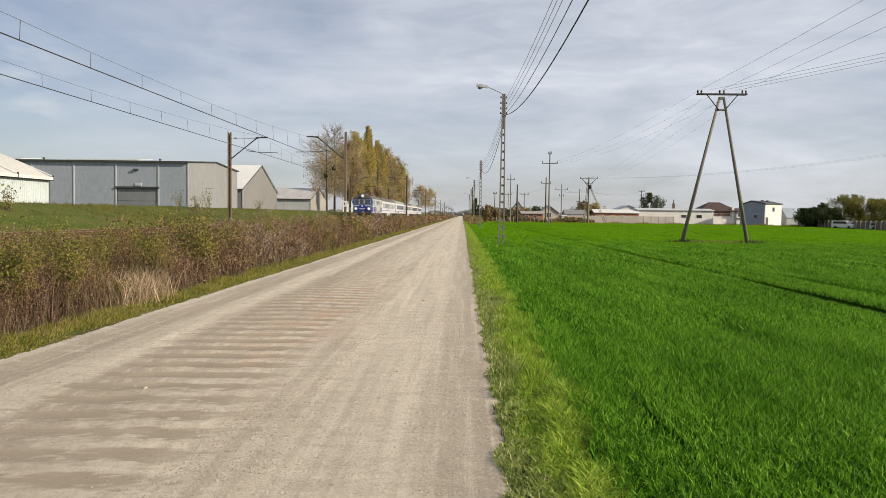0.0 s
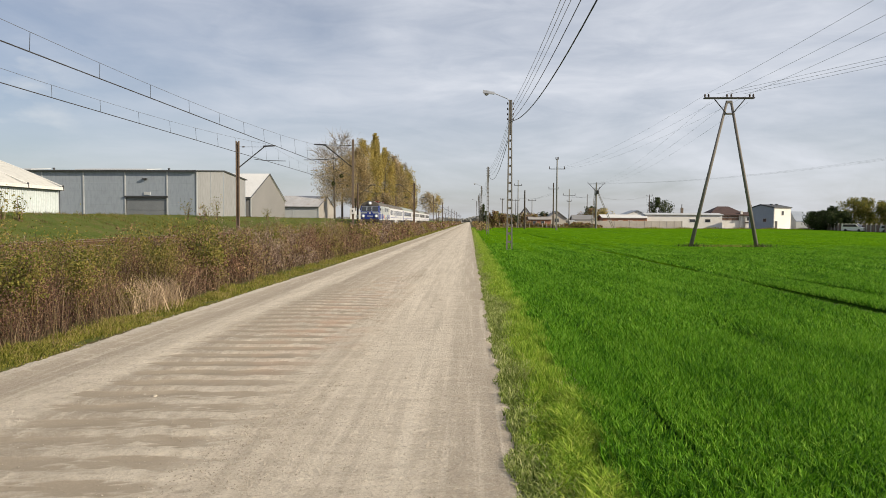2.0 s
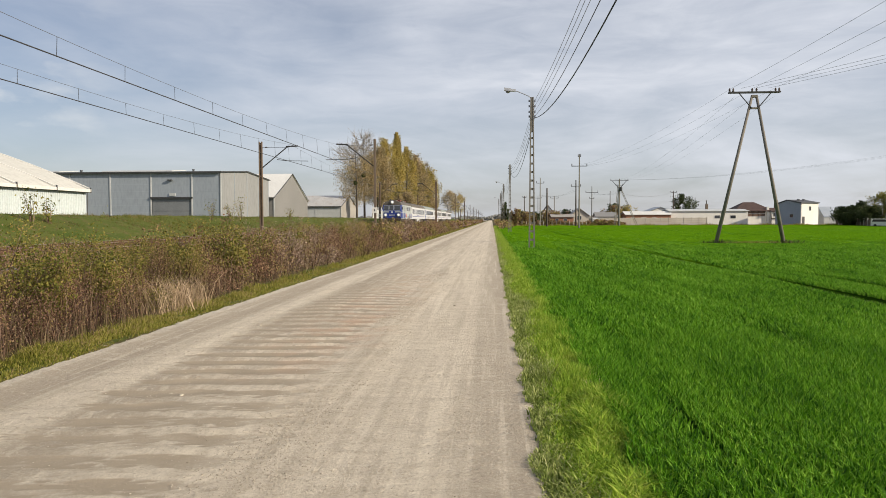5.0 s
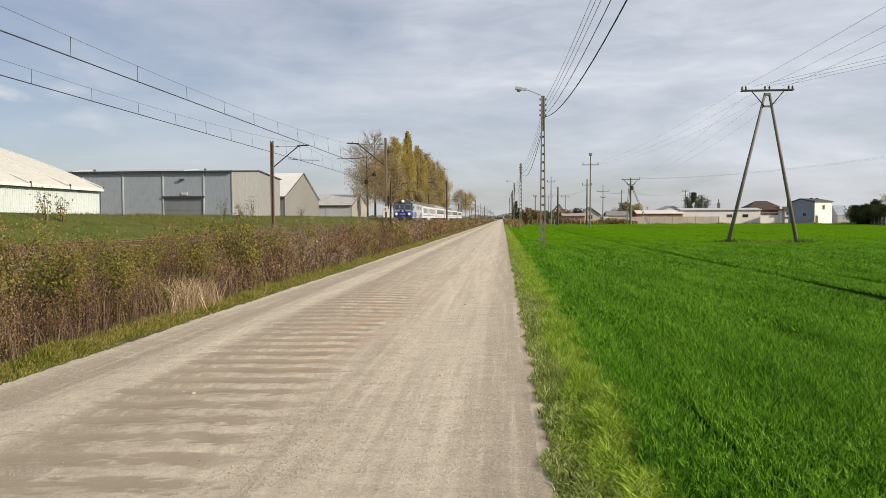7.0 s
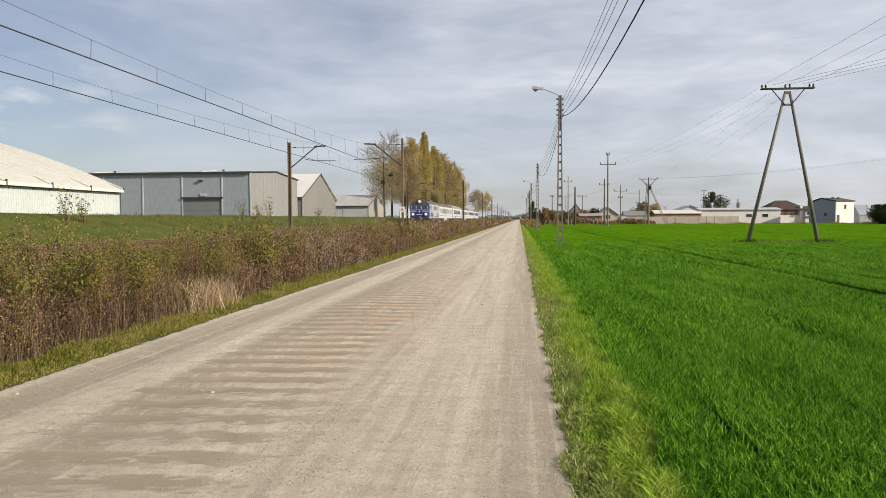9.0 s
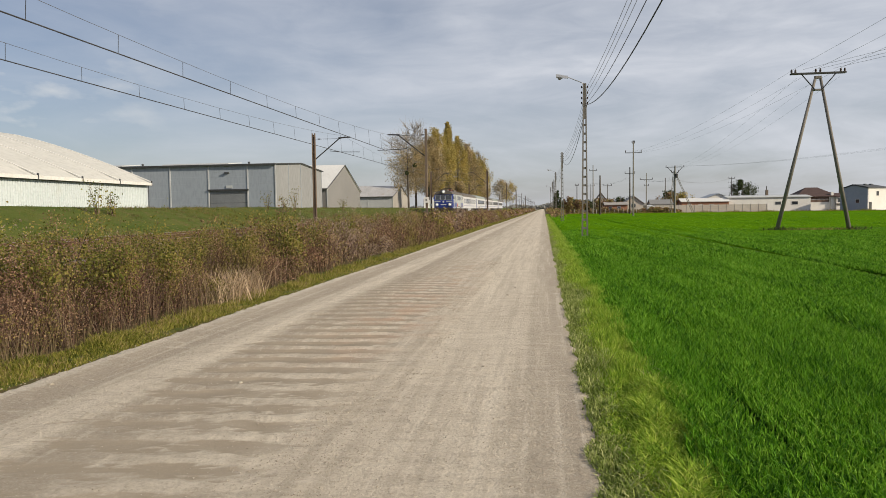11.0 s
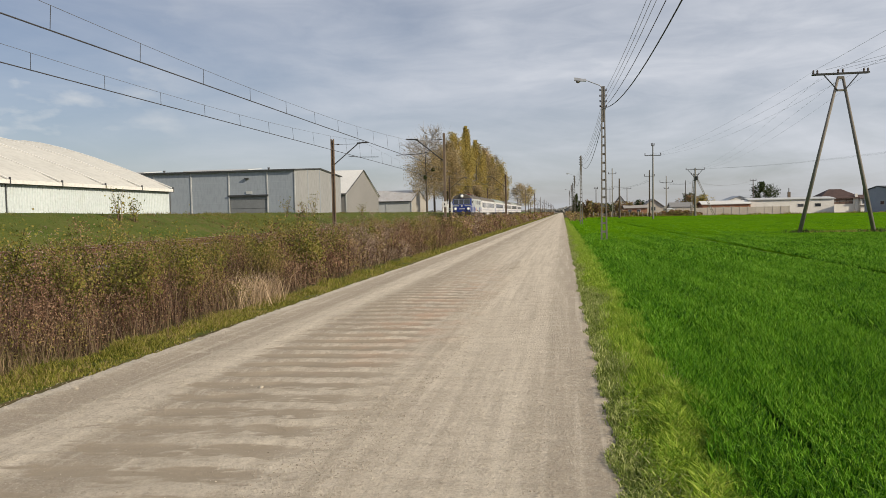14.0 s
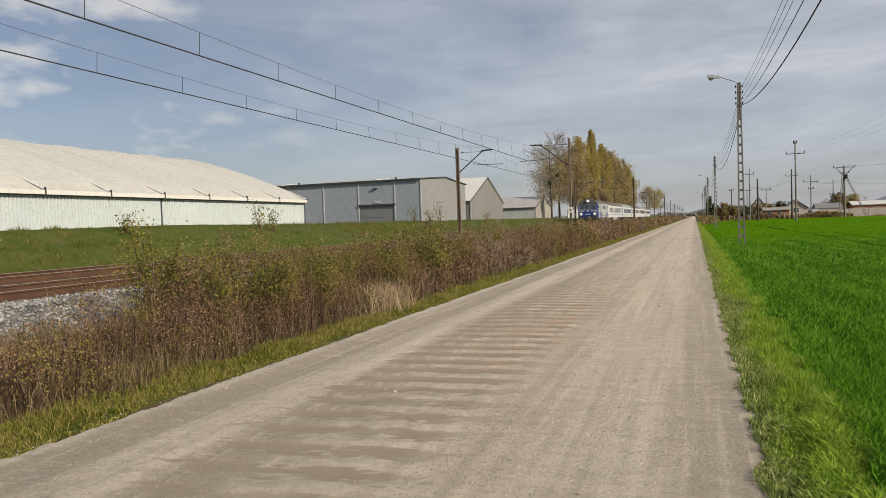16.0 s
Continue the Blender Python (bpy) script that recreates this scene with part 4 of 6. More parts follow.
cross_pole("power_pole", 16.77, 140.0, 13.94, [(0.2, 0.25), (2.0, 1.5)], False, "tall concrete power pole with a single crossarm", 0.17)
cross_pole("transformer_pole", 33.03, 190.0, 12.02, [(0.3, 2.3), (1.6, 0.9)], False, "concrete line pole with a wide crossarm and raking strut", 0.28, 4.6)
cross_pole("wooden_pole", 20.73, 180.0, 11.41, [(1.5, 1.2)], True, "dark wooden power pole with a short crossarm", 0.2)
cross_pole("power_pole", 27.36, 200.0, 10.80, [(1.7, 1.7), (3.4, 0.6)], False, "grey power pole with a crossarm among the gardens", 0.16)
cross_pole("power_pole", 12.64, 190.0, 12.63, [(1.4, 1.0)], False, "slim grey power pole near the road", 0.16)
cross_pole("power_pole", 20.60, 240.0, 9.37, [(0.6, 1.3)], False, "grey power pole with a crossarm among the gardens", 0.16)
cross_pole("power_pole", 16.50, 260.0, 9.97, [(0.6, 1.3)], False, "grey power pole with a crossarm among the gardens", 0.16)
cross_pole("wooden_pole", 12.89, 170.0, 9.11, [], True, "thick dark wooden pole without arms", 0.24)
cross_pole("wooden_pole", 34.72, 215.0, 10.01, [], True, "plain dark wooden pole", 0.14)
cross_pole("wooden_pole", 56.68, 230.0, 10.35, [(0.3, 0.9)], True, "dark wooden pole beside an evergreen", 0.18)
cross_pole("wooden_pole", 2.32, 165.0, 8.2, [], True, "plain dark wooden pole by the road", 0.15)
cross_pole("wooden_pole", 9.44, 210.0, 8.5, [(0.4, 0.5)], True, "dark wooden pole near the road", 0.15)
cross_pole("wooden_pole", 68.25, 235.0, 7.67, [], True, "plain dark wooden pole", 0.2)


def medium_wires(a, b, sag, spread, label, r=0.008, n=3):
    t = thing("power_line", (a[0], a[1], 0), label, "power line", "overhead power lines")
    for k in range(n):
        s = (k - (n - 1) / 2) * spread
        part("wire", sagging((s, 0, a[2]), (b[0] - a[0] + s, b[1] - a[1], b[2]), sag, r, 22), M_WIRE, t)


medium_wires((17.6, 50, 10.5), (16.77, 140, 11.98), 1.1, 1.45, "three bare wires between the A-shaped pole and the next", 0.006)
medium_wires((17.6, 50, 10.5), (12.2, -40, 10.8), 0.9, 1.45, "three bare wires running on over the field")
medium_wires((17.6, 50, 10.45), (47.0, -45, 10.5), 0.9, 0.9, "three bare wires branching off over the field")
medium_wires((17.6, 50, 9.9), (33.03, 190, 12.02), 1.6, 1.3, "three bare wires towards the gardens", 0.006)
medium_wires((33.03, 190, 11.87), (75.0, 90.0, 13.6), 1.9, 1.2, "three bare wires crossing the far field", 0.007)
medium_wires((27.36, 200, 9.0), (33.03, 190, 9.0), 0.8, 1.2, "slack wires between the far poles", 0.012)
medium_wires((33.03, 190, 8.5), (56.68, 230, 10.17), 1.2, 0.8, "slack wires between the far poles", 0.012, 2)
medium_wires((12.64, 190, 8.0), (20.73, 180, 9.0), 0.9, 0.8, "slack wires between the far poles", 0.012, 2)
for x, y, z in ((12.2, -40, 10.3), (47.0, -45, 10.0), (75.0, 90.0, 13.1)):
    cross_pole("power_pole", x, y, z, [(0.1, 1.7)], False, "concrete power pole at the end of a wire span", 0.17)


# ---- odds and ends by the railway ----
def sack(x, y):
    rnd = np.random.default_rng(4)
    g = Geo().lathe((0, 0, 0), [(0.10, 0), (0.22, 0.06), (0.24, 0.2), (0.16, 0.36), (0.05, 0.46)], 11)
    g.v = [(a * (1 + 0.18 * rnd.normal()), b * (1 + 0.18 * rnd.normal()), c * (1 + 0.1 * rnd.normal())) for a, b, c in g.v]
    ob = solid("discarded_sack", g, M_BLUEPLASTER, "crumpled pale blue-grey sack caught in the weeds", "sack")
    ob.scale = (0.75, 0.75, 0.75)
    ob.location = (x, y, 0.0)


sack(-7.35, 16.2)


def pale_fence():
    t = thing("pale_fence", (-25.0, 150.0, 1.85), "pale sheet fence below the poplars", "fence")
    for k in range(12):
        part("panel", Geo().box(-0.03, 0.03, k * 2.5 + 0.04, k * 2.5 + 2.46, 0.05, 2.0), M_LIGHTTRIM, t)
        part("post", Geo().box(-0.05, 0.05, k * 2.5 - 0.04, k * 2.5 + 0.04, 0, 2.1), M_CONC, t)


pale_fence()


# ---- the hamlet beyond the field ----
def concrete_fence():
    t = thing("concrete_fence", (30.28, 203.0, -0.05), "pale precast concrete panel fence", "fence")
    n, w = 14, 2.06
    for k in range(n + 1):
        part("post", Geo().box(k * w - 0.08, k * w + 0.08, -0.08, 0.08, 0, 2.25), M_FENCE, t)
    for k in range(n):
        for j in range(4):
            part("panel", Geo().box(k * w + 0.08, (k + 1) * w - 0.08, -0.03, 0.03, 0.04 + j * 0.52, 0.545 + j * 0.52, 0.0), M_FENCE, t)


concrete_fence()


def brown_fence():
    t = thing("brown_fence", (90.36, 196.0, -0.05), "brown panel fence with grey posts beside the gardens", "fence")
    n = 26
    b = Vector((73.95 - 90.36, 122.0 - 196.0, 0))
    for k in range(n + 1):
        p = b * (k / n)
        part("post", Geo().box(p.x - 0.12, p.x + 0.12, p.y - 0.12, p.y + 0.12, 0, 1.75), M_FENCE, t)
        if k < n:
            q = b * ((k + 1) / n)
            part("panel", Geo().prism([(p.x, p.y, 0.1), (q.x, q.y, 0.1), (q.x, q.y, 1.55), (p.x, p.y, 1.55)], (0.03, 0.06, 0)), M_BRICKFENCE, t)


brown_fence()


def house(name, x0, x1, y, depth, eave, ridge, wall, roof, label, windows=(), along=True, chimney=None, over=0.35, door=None):
    """A small building with its front at y; along: the ridge runs across the view."""
    t = thing(name, (x0, y, -0.05), label, "house")
    w = x1 - x0
    part("front_wall", Geo().box(0, w, 0, 0.25, 0, eave), wall, t)
    part("rear_wall", Geo().box(0, w, depth - 0.25, depth, 0, eave), wall, t)
    part("side_wall", Geo().box(0, 0.25, 0.25, depth - 0.25, 0, eave), wall, t)
    part("side_wall", Geo().box(w - 0.25, w, 0.25, depth - 0.25, 0, eave), wall, t)
    if along:
        for s in (0, 1):
            a, b = (-over, depth / 2) if s == 0 else (depth + over, depth / 2)
            part("roof_slope", Geo().prism([(-over, a, eave - 0.05), (-over, b, ridge), (-over, b, ridge + 0.18), (-over, a, eave + 0.13)], (w + 2 * over, 0, 0)), roof, t)
        for xx in (0.02, w - 0.22):
            part("gable", Geo().prism([(xx, 0, eave), (xx, depth, eave), (xx, depth / 2, ridge)], (0.2, 0, 0)), wall, t)
    else:
        for s in (0, 1):
            a, b = (-over, w / 2) if s == 0 else (w + over, w / 2)
            part("roof_slope", Geo().prism([(a, -over, eave - 0.05), (b, -over, ridge), (b, -over, ridge + 0.18), (a, -over, eave + 0.13)], (0, depth + 2 * over, 0)), roof, t)
        part("gable", Geo().prism([(0, 0.02, eave), (w, 0.02, eave), (w / 2, 0.02, ridge)], (0, 0.2, 0)), wall, t)
    for a, b, z0, z1 in windows:
        win = part("window", Geo().box(a - 0.07, b + 0.07, -0.04, 0.03, z0 - 0.07, z1 + 0.07), M_PLASTER, t)
        part("pane", Geo().box(a, b, -0.06, -0.03, z0, z1), M_WINDOW, win, "dark window glass")
    if door:
        part("door", Geo().box(door[0], door[1], -0.06, 0.02, 0, door[2]), M_DARKTRIM, t, "dark door")
    if chimney:
        part("chimney", Geo().box(chimney[0], chimney[0] + 0.7, depth / 2 - 0.3, depth / 2 + 0.3, ridge - 0.6, ridge + chimney[1]), M_MASTC, t)
    return t


house("low_white_building", 52.23, 74.57, 216, 9, 4.0, 4.5, M_PLASTER, M_LIGHTTRIM, "long low white building behind the fence", [(12.9, 14.4, 1.9, 2.75), (17.4, 18.9, 1.9, 2.75)], chimney=(11.5, 1.7))
house("roofed_outbuilding", 39.19, 52.07, 214, 8, 3.0, 3.9, M_ORANGE, M_WHITEROOF, "long low outbuilding with a pale roof and brick band", [(1.5 + 3 * k, 2.6 + 3 * k, 1.4, 2.2) for k in range(3)])
house("blue_roofed_hall", 51.36, 58.77, 240, 10, 4.2, 5.6, M_PLASTER, M_BLUEPLASTER, "small hall with a blue-grey roof", along=False)


def hip_house():
    """A two-storey house under a hipped tile roof, with a loggia whose shade is a dark panel and a white wing."""
    t = thing("hip_roofed_house", (74.6, 226, -0.05), "white family house with a dark red hipped roof", "house")
    w, d, e, r = 10.2, 9.0, 4.3, 6.9
    part("wall", Geo().box(0, w, 0, 0.25, 0, e), M_PLASTER, t)
    part("wall", Geo().box(0, 0.25, 0.25, d, 0, e), M_PLASTER, t)
    part("wall", Geo().box(w - 0.25, w, 0.25, d, 0, e), M_PLASTER, t)
    part("wall", Geo().box(0.25, w - 0.25, d - 0.25, d, 0, e), M_PLASTER, t)
    o = 0.7
    hip = Geo().add([(-o, -o, e - 0.25), (w + o, -o, e - 0.25), (w + o, d + o, e - 0.25), (-o, d + o, e - 0.25), (3.4, d / 2, r), (w - 3.4, d / 2, r), (-o, -o, e - 0.05), (w + o, -o, e - 0.05), (w + o, d + o, e - 0.05), (-o, d + o, e - 0.05)],
                    [(3, 2, 1, 0), (0, 1, 7, 6), (1, 2, 8, 7), (2, 3, 9, 8), (3, 0, 6, 9), (6, 7, 5, 4), (7, 8, 5), (8, 9, 4, 5), (9, 6, 4)])
    part("roof", hip, M_TILE, t)
    # no real recess: a dark panel on the wall paints its shade
    lg = part("loggia", Geo().box(3.2, 8.4, -0.05, -0.01, 2.5, 4.0), M_BRICKFENCE, t, "flat brown panel coloured as the shaded loggia recess")
    for k in range(4):
        part("loggia_post", Geo().box(3.2 + 1.7 * k, 3.34 + 1.7 * k, -0.12, -0.05, 2.5, 4.0), M_WOODPOLE, lg)
    part("railing", Geo().box(3.1, 8.5, -0.16, -0.12, 3.25, 3.35), M_PLASTER, lg)
    part("chimney", Geo().box(8.9, 9.6, -0.4, 0.2, 0, 5.4), M_PLASTER, t, "white outer chimney breast")
    part("chimney", Geo().box(12.6, 13.5, 3.0, 3.9, 4.2, 7.4), M_MASTC, t)
    wing = part("wing", Geo().box(w, w + 5.6, -1.0, 6.0, 0, 3.95), M_PLASTER, t, "white wing with paired windows")
    part("wing_roof", Geo().prism([(w - 0.3, -1.5, 3.9), (w - 0.3, 2.5, 4.9), (w - 0.3, 6.5, 3.9), (w - 0.3, 6.5, 4.1), (w - 0.3, 2.5, 5.1), (w - 0.3, -1.5, 4.1)], (6.3, 0, 0)), M_TILE, wing)
    for a in (0.5, 1.55, 3.3, 4.35):
        q = part("window", Geo().box(w + a - 0.06, w + a + 0.86, -1.05, -0.98, 2.44, 3.56), M_LIGHTTRIM, t)
        part("pane", Geo().box(w + a, w + a + 0.8, -1.08, -1.04, 2.5, 3.5), M_WINDOW, q)
    part("fascia", Geo().box(w - 0.2, w + 5.8, -1.3, -1.0, 1.75, 2.0), M_WOODPOLE, t)


hip_house()


def garden_fence():
    t = thing("garden_fence", (7.0, 195.6, -0.05), "pale concrete fence posts with slack wires along the gardens", "fence")
    rnd = random.Random(6)
    for k in range(17):
        h = 1.25 + rnd.uniform(-0.15, 0.3)
        part("post", Geo().box(k * 1.15 - 0.07, k * 1.15 + 0.07, -0.07, 0.07, 0, h), M_FENCE, t)
    for z in (0.5, 1.05):
        part("wire", Geo().tube((0, -0.08, z), (18.4, -0.08, z), 0.012, n=4), M_WIRE, t)


garden_fence()


def cube_house():
    """A two-storey house seen on its corner: a sunlit white front, a side painted blue-grey as in shade under a low
    gable.
    """
    t = thing("cubic_house", (85.02, 205, -0.05), "white two-storey house with a blue-grey side and dark roof", "house", turn=30)
    part("block", Geo().box(0, 7.2, 0, 8.2, 0, 6.0), M_PLASTER, t)
    # the shaded side's tone is put into this panel's blue-grey colour
    part("side_gable", Geo().prism([(-0.05, 0, 0), (-0.05, 8.2, 0), (-0.05, 8.2, 5.7), (-0.05, 4.4, 6.8), (-0.05, 0, 6.0)], (0.3, 0, 0)), M_BLUEPLASTER, t, "side wall coloured blue-grey for its shade")
    part("roof", Geo().prism([(-0.25, -0.3, 6.0), (-0.25, 4.4, 6.85), (-0.25, 8.5, 5.7), (-0.25, 8.5, 5.95), (-0.25, 4.4, 7.1), (-0.25, -0.3, 6.25)], (7.7, 0, 0)), M_SLATE, t)
    for a, b, z0, z1 in ((3.3, 4.1, 4.0, 5.1),):
        q = part("window", Geo().box(a - 0.08, b + 0.08, -0.05, 0.03, z0 - 0.08, z1 + 0.08), M_LIGHTTRIM, t)
        part("pane", Geo().box(a, b, -0.07, -0.04, z0, z1), M_WINDOW, q)
    q = part("window", Geo().box(-0.12, -0.04, 2.3, 3.5, 2.0, 3.1), M_LIGHTTRIM, t)
    part("pane", Geo().box(-0.14, -0.11, 2.4, 3.4, 2.1, 3.0), M_WINDOW, q)
    part("door", Geo().box(0.5, 1.5, -0.06, 0.02, 0, 2.3), M_DARKTRIM, t, "dark entrance door")
    for x in (2.6, 4.8):
        part("roof_vent", Geo().box(x, x + 0.6, 2.8, 3.4, 6.4, 7.2), M_SLATE, t)


cube_house()
house("lean_to", 94.30, 97.74, 212, 7, 2.2, 5.0, M_LIGHTTRIM, M_BLUEPLASTER, "grey lean-to beside the cubic house", over=0.1)
house("gabled_house", 23.86, 29.51, 222, 9, 2.7, 5.0, M_FENCE, M_BROWNROOF, "small gabled house with a brown roof", [(2.2, 3.4, 1.6, 2.8)], along=False)
house("brick_shed", 17.55, 23.77, 212, 6, 2.4, 3.1, M_ORANGE, M_BROWNROOF, "low orange brick shed", [(1.0, 1.9, 1.0, 1.9), (3.4, 4.3, 1.0, 1.9)])
house("garden_kiosk", 29.60, 35.35, 207, 6, 2.4, 3.6, M_PLASTER, M_DARKGREY, "small kiosk with a grey-green roof", [(1.0, 1.8, 1.0, 1.8)], over=0.3)
house("white_hut", 27.67, 29.06, 200, 2, 1.8, 2.0, M_PLASTER, M_LIGHTTRIM, "tiny white hut at the field edge", over=0.05)
house("distant_house", 20.89, 25.52, 300, 8, 4, 7.5, M_PLASTER, M_TILE, "distant house with a tiled roof", along=False)


def car(x, y, length, height, paint, label, turn):
    t = thing("parked_car", (x, y, -0.03), label, "car", "parked cars", turn)
    L, H = length, height
    part("body", Geo().prism([(-L / 2, -0.85, 0.3), (L / 2, -0.85, 0.3), (L / 2, -0.85, H * 0.5), (L * 0.30, -0.85, H * 0.62), (L * 0.16, -0.85, H), (-L * 0.44, -0.85, H), (-L / 2, -0.85, H * 0.6)], (0, 1.7, 0)), paint, t)
    part("side_window", Geo().prism([(L * 0.25, -0.87, H * 0.64), (L * 0.14, -0.87, H * 0.93), (-L * 0.40, -0.87, H * 0.93), (-L * 0.43, -0.87, H * 0.64)], (0, 0.02, 0)), M_WINDOW, t)
    part("windscreen", Geo().prism([(L * 0.31, -0.75, H * 0.63), (L * 0.175, -0.75, H * 0.97), (L * 0.175, 0.75, H * 0.97), (L * 0.31, 0.75, H * 0.63)], (0.02, 0, 0.02)), M_WINDOW, t)
    for a in (-0.3, 0.31):
        for s in (-0.86, 0.66):
            part("wheel", Geo().lathe((L * a, s, 0.31), [(0.31, 0), (0.31, 0.2)], 12, "y"), M_CABLE, t)


car(78.42, 150.0, 4.4, 1.65, M_PLASTER, "white van parked before the fence", -55)
car(78.82, 137.0, 4.2, 1.4, M_LIGHTTRIM, "silver car parked before the fence", -50)


# ---- train on the farther track ----
M_BLUE = surface("blue_train_paint", (0.014, 0.034, 0.20), (0.018, 0.042, 0.24), 0.6, 12, 0.4, bump=0.03)
M_TRAINGREY = surface("grey_train_paint", (0.33, 0.36, 0.36), (0.40, 0.43, 0.43), 0.6, 12, 0.45, stretch=(1, 1, 0.4), spots=(0.36, 0.38, 0.37), bump=0.03)
M_TRAINWHITE = surface("white_train_paint", (0.50, 0.505, 0.51), (0.58, 0.585, 0.59), 0.5, 12, 0.45, spots=(0.44, 0.44, 0.42), bump=0.03)
M_TRAINROOF = surface("sooty_roof", (0.085, 0.075, 0.065), (0.13, 0.12, 0.105), 0.8, 12, 0.8)
M_TRAINROOF2 = surface("grey_green_roof", (0.20, 0.23, 0.215), (0.26, 0.29, 0.27), 0.8, 12, 0.7)
M_UNDER = surface("dusty_running_gear", (0.045, 0.038, 0.032), (0.085, 0.073, 0.06), 1.2, 14, 0.85)
M_REDGEAR = surface("red_roof_gear", (0.17, 0.03, 0.02), (0.24, 0.05, 0.03), 2, 14, 0.6)
M_LOGO = surface("orange_red_paint", (0.52, 0.10, 0.05), (0.58, 0.12, 0.06), 2, 14, 0.5, bump=0)
M_HEAD = lamp_material("lit_headlamp", (1.0, 0.95, 0.85), 0.25)


def bogie(parent, y, r, wheelbase):
    b = part("bogie", Geo().box(-1.15, -1.02, y - wheelbase * 0.8, y + wheelbase * 0.8, 0.42, 0.78).box(1.02, 1.15, y - wheelbase * 0.8, y + wheelbase * 0.8, 0.42, 0.78).box(-1.05, 1.05, y - 0.4, y + 0.4, 0.5, 0.85), M_UNDER, parent)
    for a in (-wheelbase / 2, wheelbase / 2):
        for s in (-0.80, 0.68):
            part("wheel", Geo().lathe((s, y + a, r), [(r * 0.5, -0.02), (r, 0.0), (r, 0.12), (r * 0.5, 0.14)], 18, "x"), M_UNDER, b)
        for s in (-1.24, 1.16):
            part("axle_box", Geo().box(s, s + 0.1, y + a - 0.2, y + a + 0.2, r - 0.2, r + 0.25, 0.0), M_UNDER, b)
    for s in (-1.22, 1.14):
        for k in (-0.35, 0.35):
            part("spring", Geo().lathe((s + 0.04, y + k, 0.30), [(0.09, 0), (0.09, 0.35)], 8), M_UNDER, b)


def locomotive(y0):
    t = thing("electric_locomotive", (FAR_TRACK, y0, RAIL_Z), "blue and grey electric locomotive with lit headlamps", "locomotive")
    L = 15.3
    roof = [(-1.46, 3.22), (-1.30, 3.50), (-0.95, 3.74), (-0.4, 3.86), (0.4, 3.86), (0.95, 3.74), (1.30, 3.50), (1.46, 3.22)]
    part("body_shell", Geo().box(-1.47, 1.47, 1.9, L - 1.9, 1.12, 3.22, 0.0), M_TRAINGREY, t)
    for s, m in ((0, M_BLUE), (1, M_TRAINGREY)):
        prof = [(0.38, 1.12), (0.32, 2.25), (0.72, 3.22), (1.9, 3.22), (1.9, 1.12)]
        prof = [(y if s == 0 else L - y, z) for y, z in prof]
        part("cab", Geo().prism([(-1.465, y, z) for y, z in prof], (2.93, 0, 0)), m, t, "blue cab front" if s == 0 else "")
    part("roof", Geo().prism([(x, 0.62, z) for x, z in roof], (0, L - 1.24, 0)), M_TRAINROOF, t, "dark sooty roof")
    # front
    for a, b in ((-1.28, -0.55), (-0.44, 0.22), (0.34, 1.28)):
        w = part("windscreen", Geo().prism([(a, 0.345, 2.36), (b, 0.345, 2.36), (b, 0.64, 3.08), (a, 0.64, 3.08)], (0, -0.02, 0.008)), M_WINDOW, t)
        part("window_frame", Geo().chain([(a, 0.33, 2.34), (b, 0.33, 2.34), (b, 0.63, 3.10), (a, 0.63, 3.10), (a, 0.33, 2.34)], 0.025, 4), M_TRAINGREY, w)
    for s in (-1, 1):
        h = part("headlamp", Geo().lathe((s * 1.02, 0.34, 1.62), [(0.27, 0), (0.27, -0.10), (0.20, -0.13)], 16, "y"), M_LAMP, t)
        part("lens", Geo().lathe((s * 1.02, 0.205, 1.62), [(0.17, 0), (0.15, -0.03), (0.05, -0.05)], 14, "y"), M_HEAD, h, "glowing headlamp lens")
        part("white_flash", Geo().prism([(s * 1.40, 0.335, 2.02), (s * 0.50, 0.335, 2.02), (s * 0.42, 0.335, 2.20), (s * 1.40, 0.335, 2.20)], (0, -0.02, 0)), M_TRAINGREY, t)
        bf = part("buffer", Geo().lathe((s * 0.875, 0.35, 1.02), [(0.12, 0), (0.10, -0.32), (0.24, -0.36), (0.24, -0.42)], 14, "y"), M_UNDER, t)
        part("grab_rail", Geo().tube((s * 1.36, 0.30, 1.25), (s * 1.36, 0.30, 2.1), 0.02, n=5), M_TRAINWHITE, t)
        part("mirror", Geo().box(s * 1.60 - 0.05, s * 1.60 + 0.05, 0.9, 1.0, 2.5, 2.85), M_CABLE, t)
    h = part("headlamp", Geo().lathe((0, 0.66, 3.62), [(0.28, 0), (0.28, -0.2), (0.21, -0.24)], 16, "y"), M_LAMP, t)
    part("lens", Geo().lathe((0, 0.42, 3.62), [(0.18, 0), (0.16, -0.03), (0.05, -0.05)], 14, "y"), M_HEAD, h, "glowing headlamp lens")
    part("crest", Geo().prism([(-0.13, 0.33, 2.20), (0.13, 0.33, 2.20), (0.13, 0.33, 1.98), (0, 0.33, 1.90), (-0.13, 0.33, 1.98)], (0, -0.02, 0)), M_TRAINWHITE, t)
    part("number_bars", Geo().box(-0.45, 0.45, 0.325, 0.345, 1.55, 1.67), M_TRAINWHITE, t)
    part("buffer_beam", Geo().box(-1.45, 1.45, 0.36, 0.62, 0.78, 1.12), M_UNDER, t)
    part("coupling", Geo().box(-0.12, 0.12, 0.10, 0.4, 0.7, 0.95).tube((-0.05, 0.2, 0.7), (-0.05, 0.25, 0.25), 0.04), M_UNDER, t)
    part("rail_guard", Geo().prism([(-1.2, 0.45, 0.18), (1.2, 0.45, 0.18), (1.2, 0.55, 0.55), (-1.2, 0.55, 0.55)], (0, 0.08, 0)), M_UNDER, t)
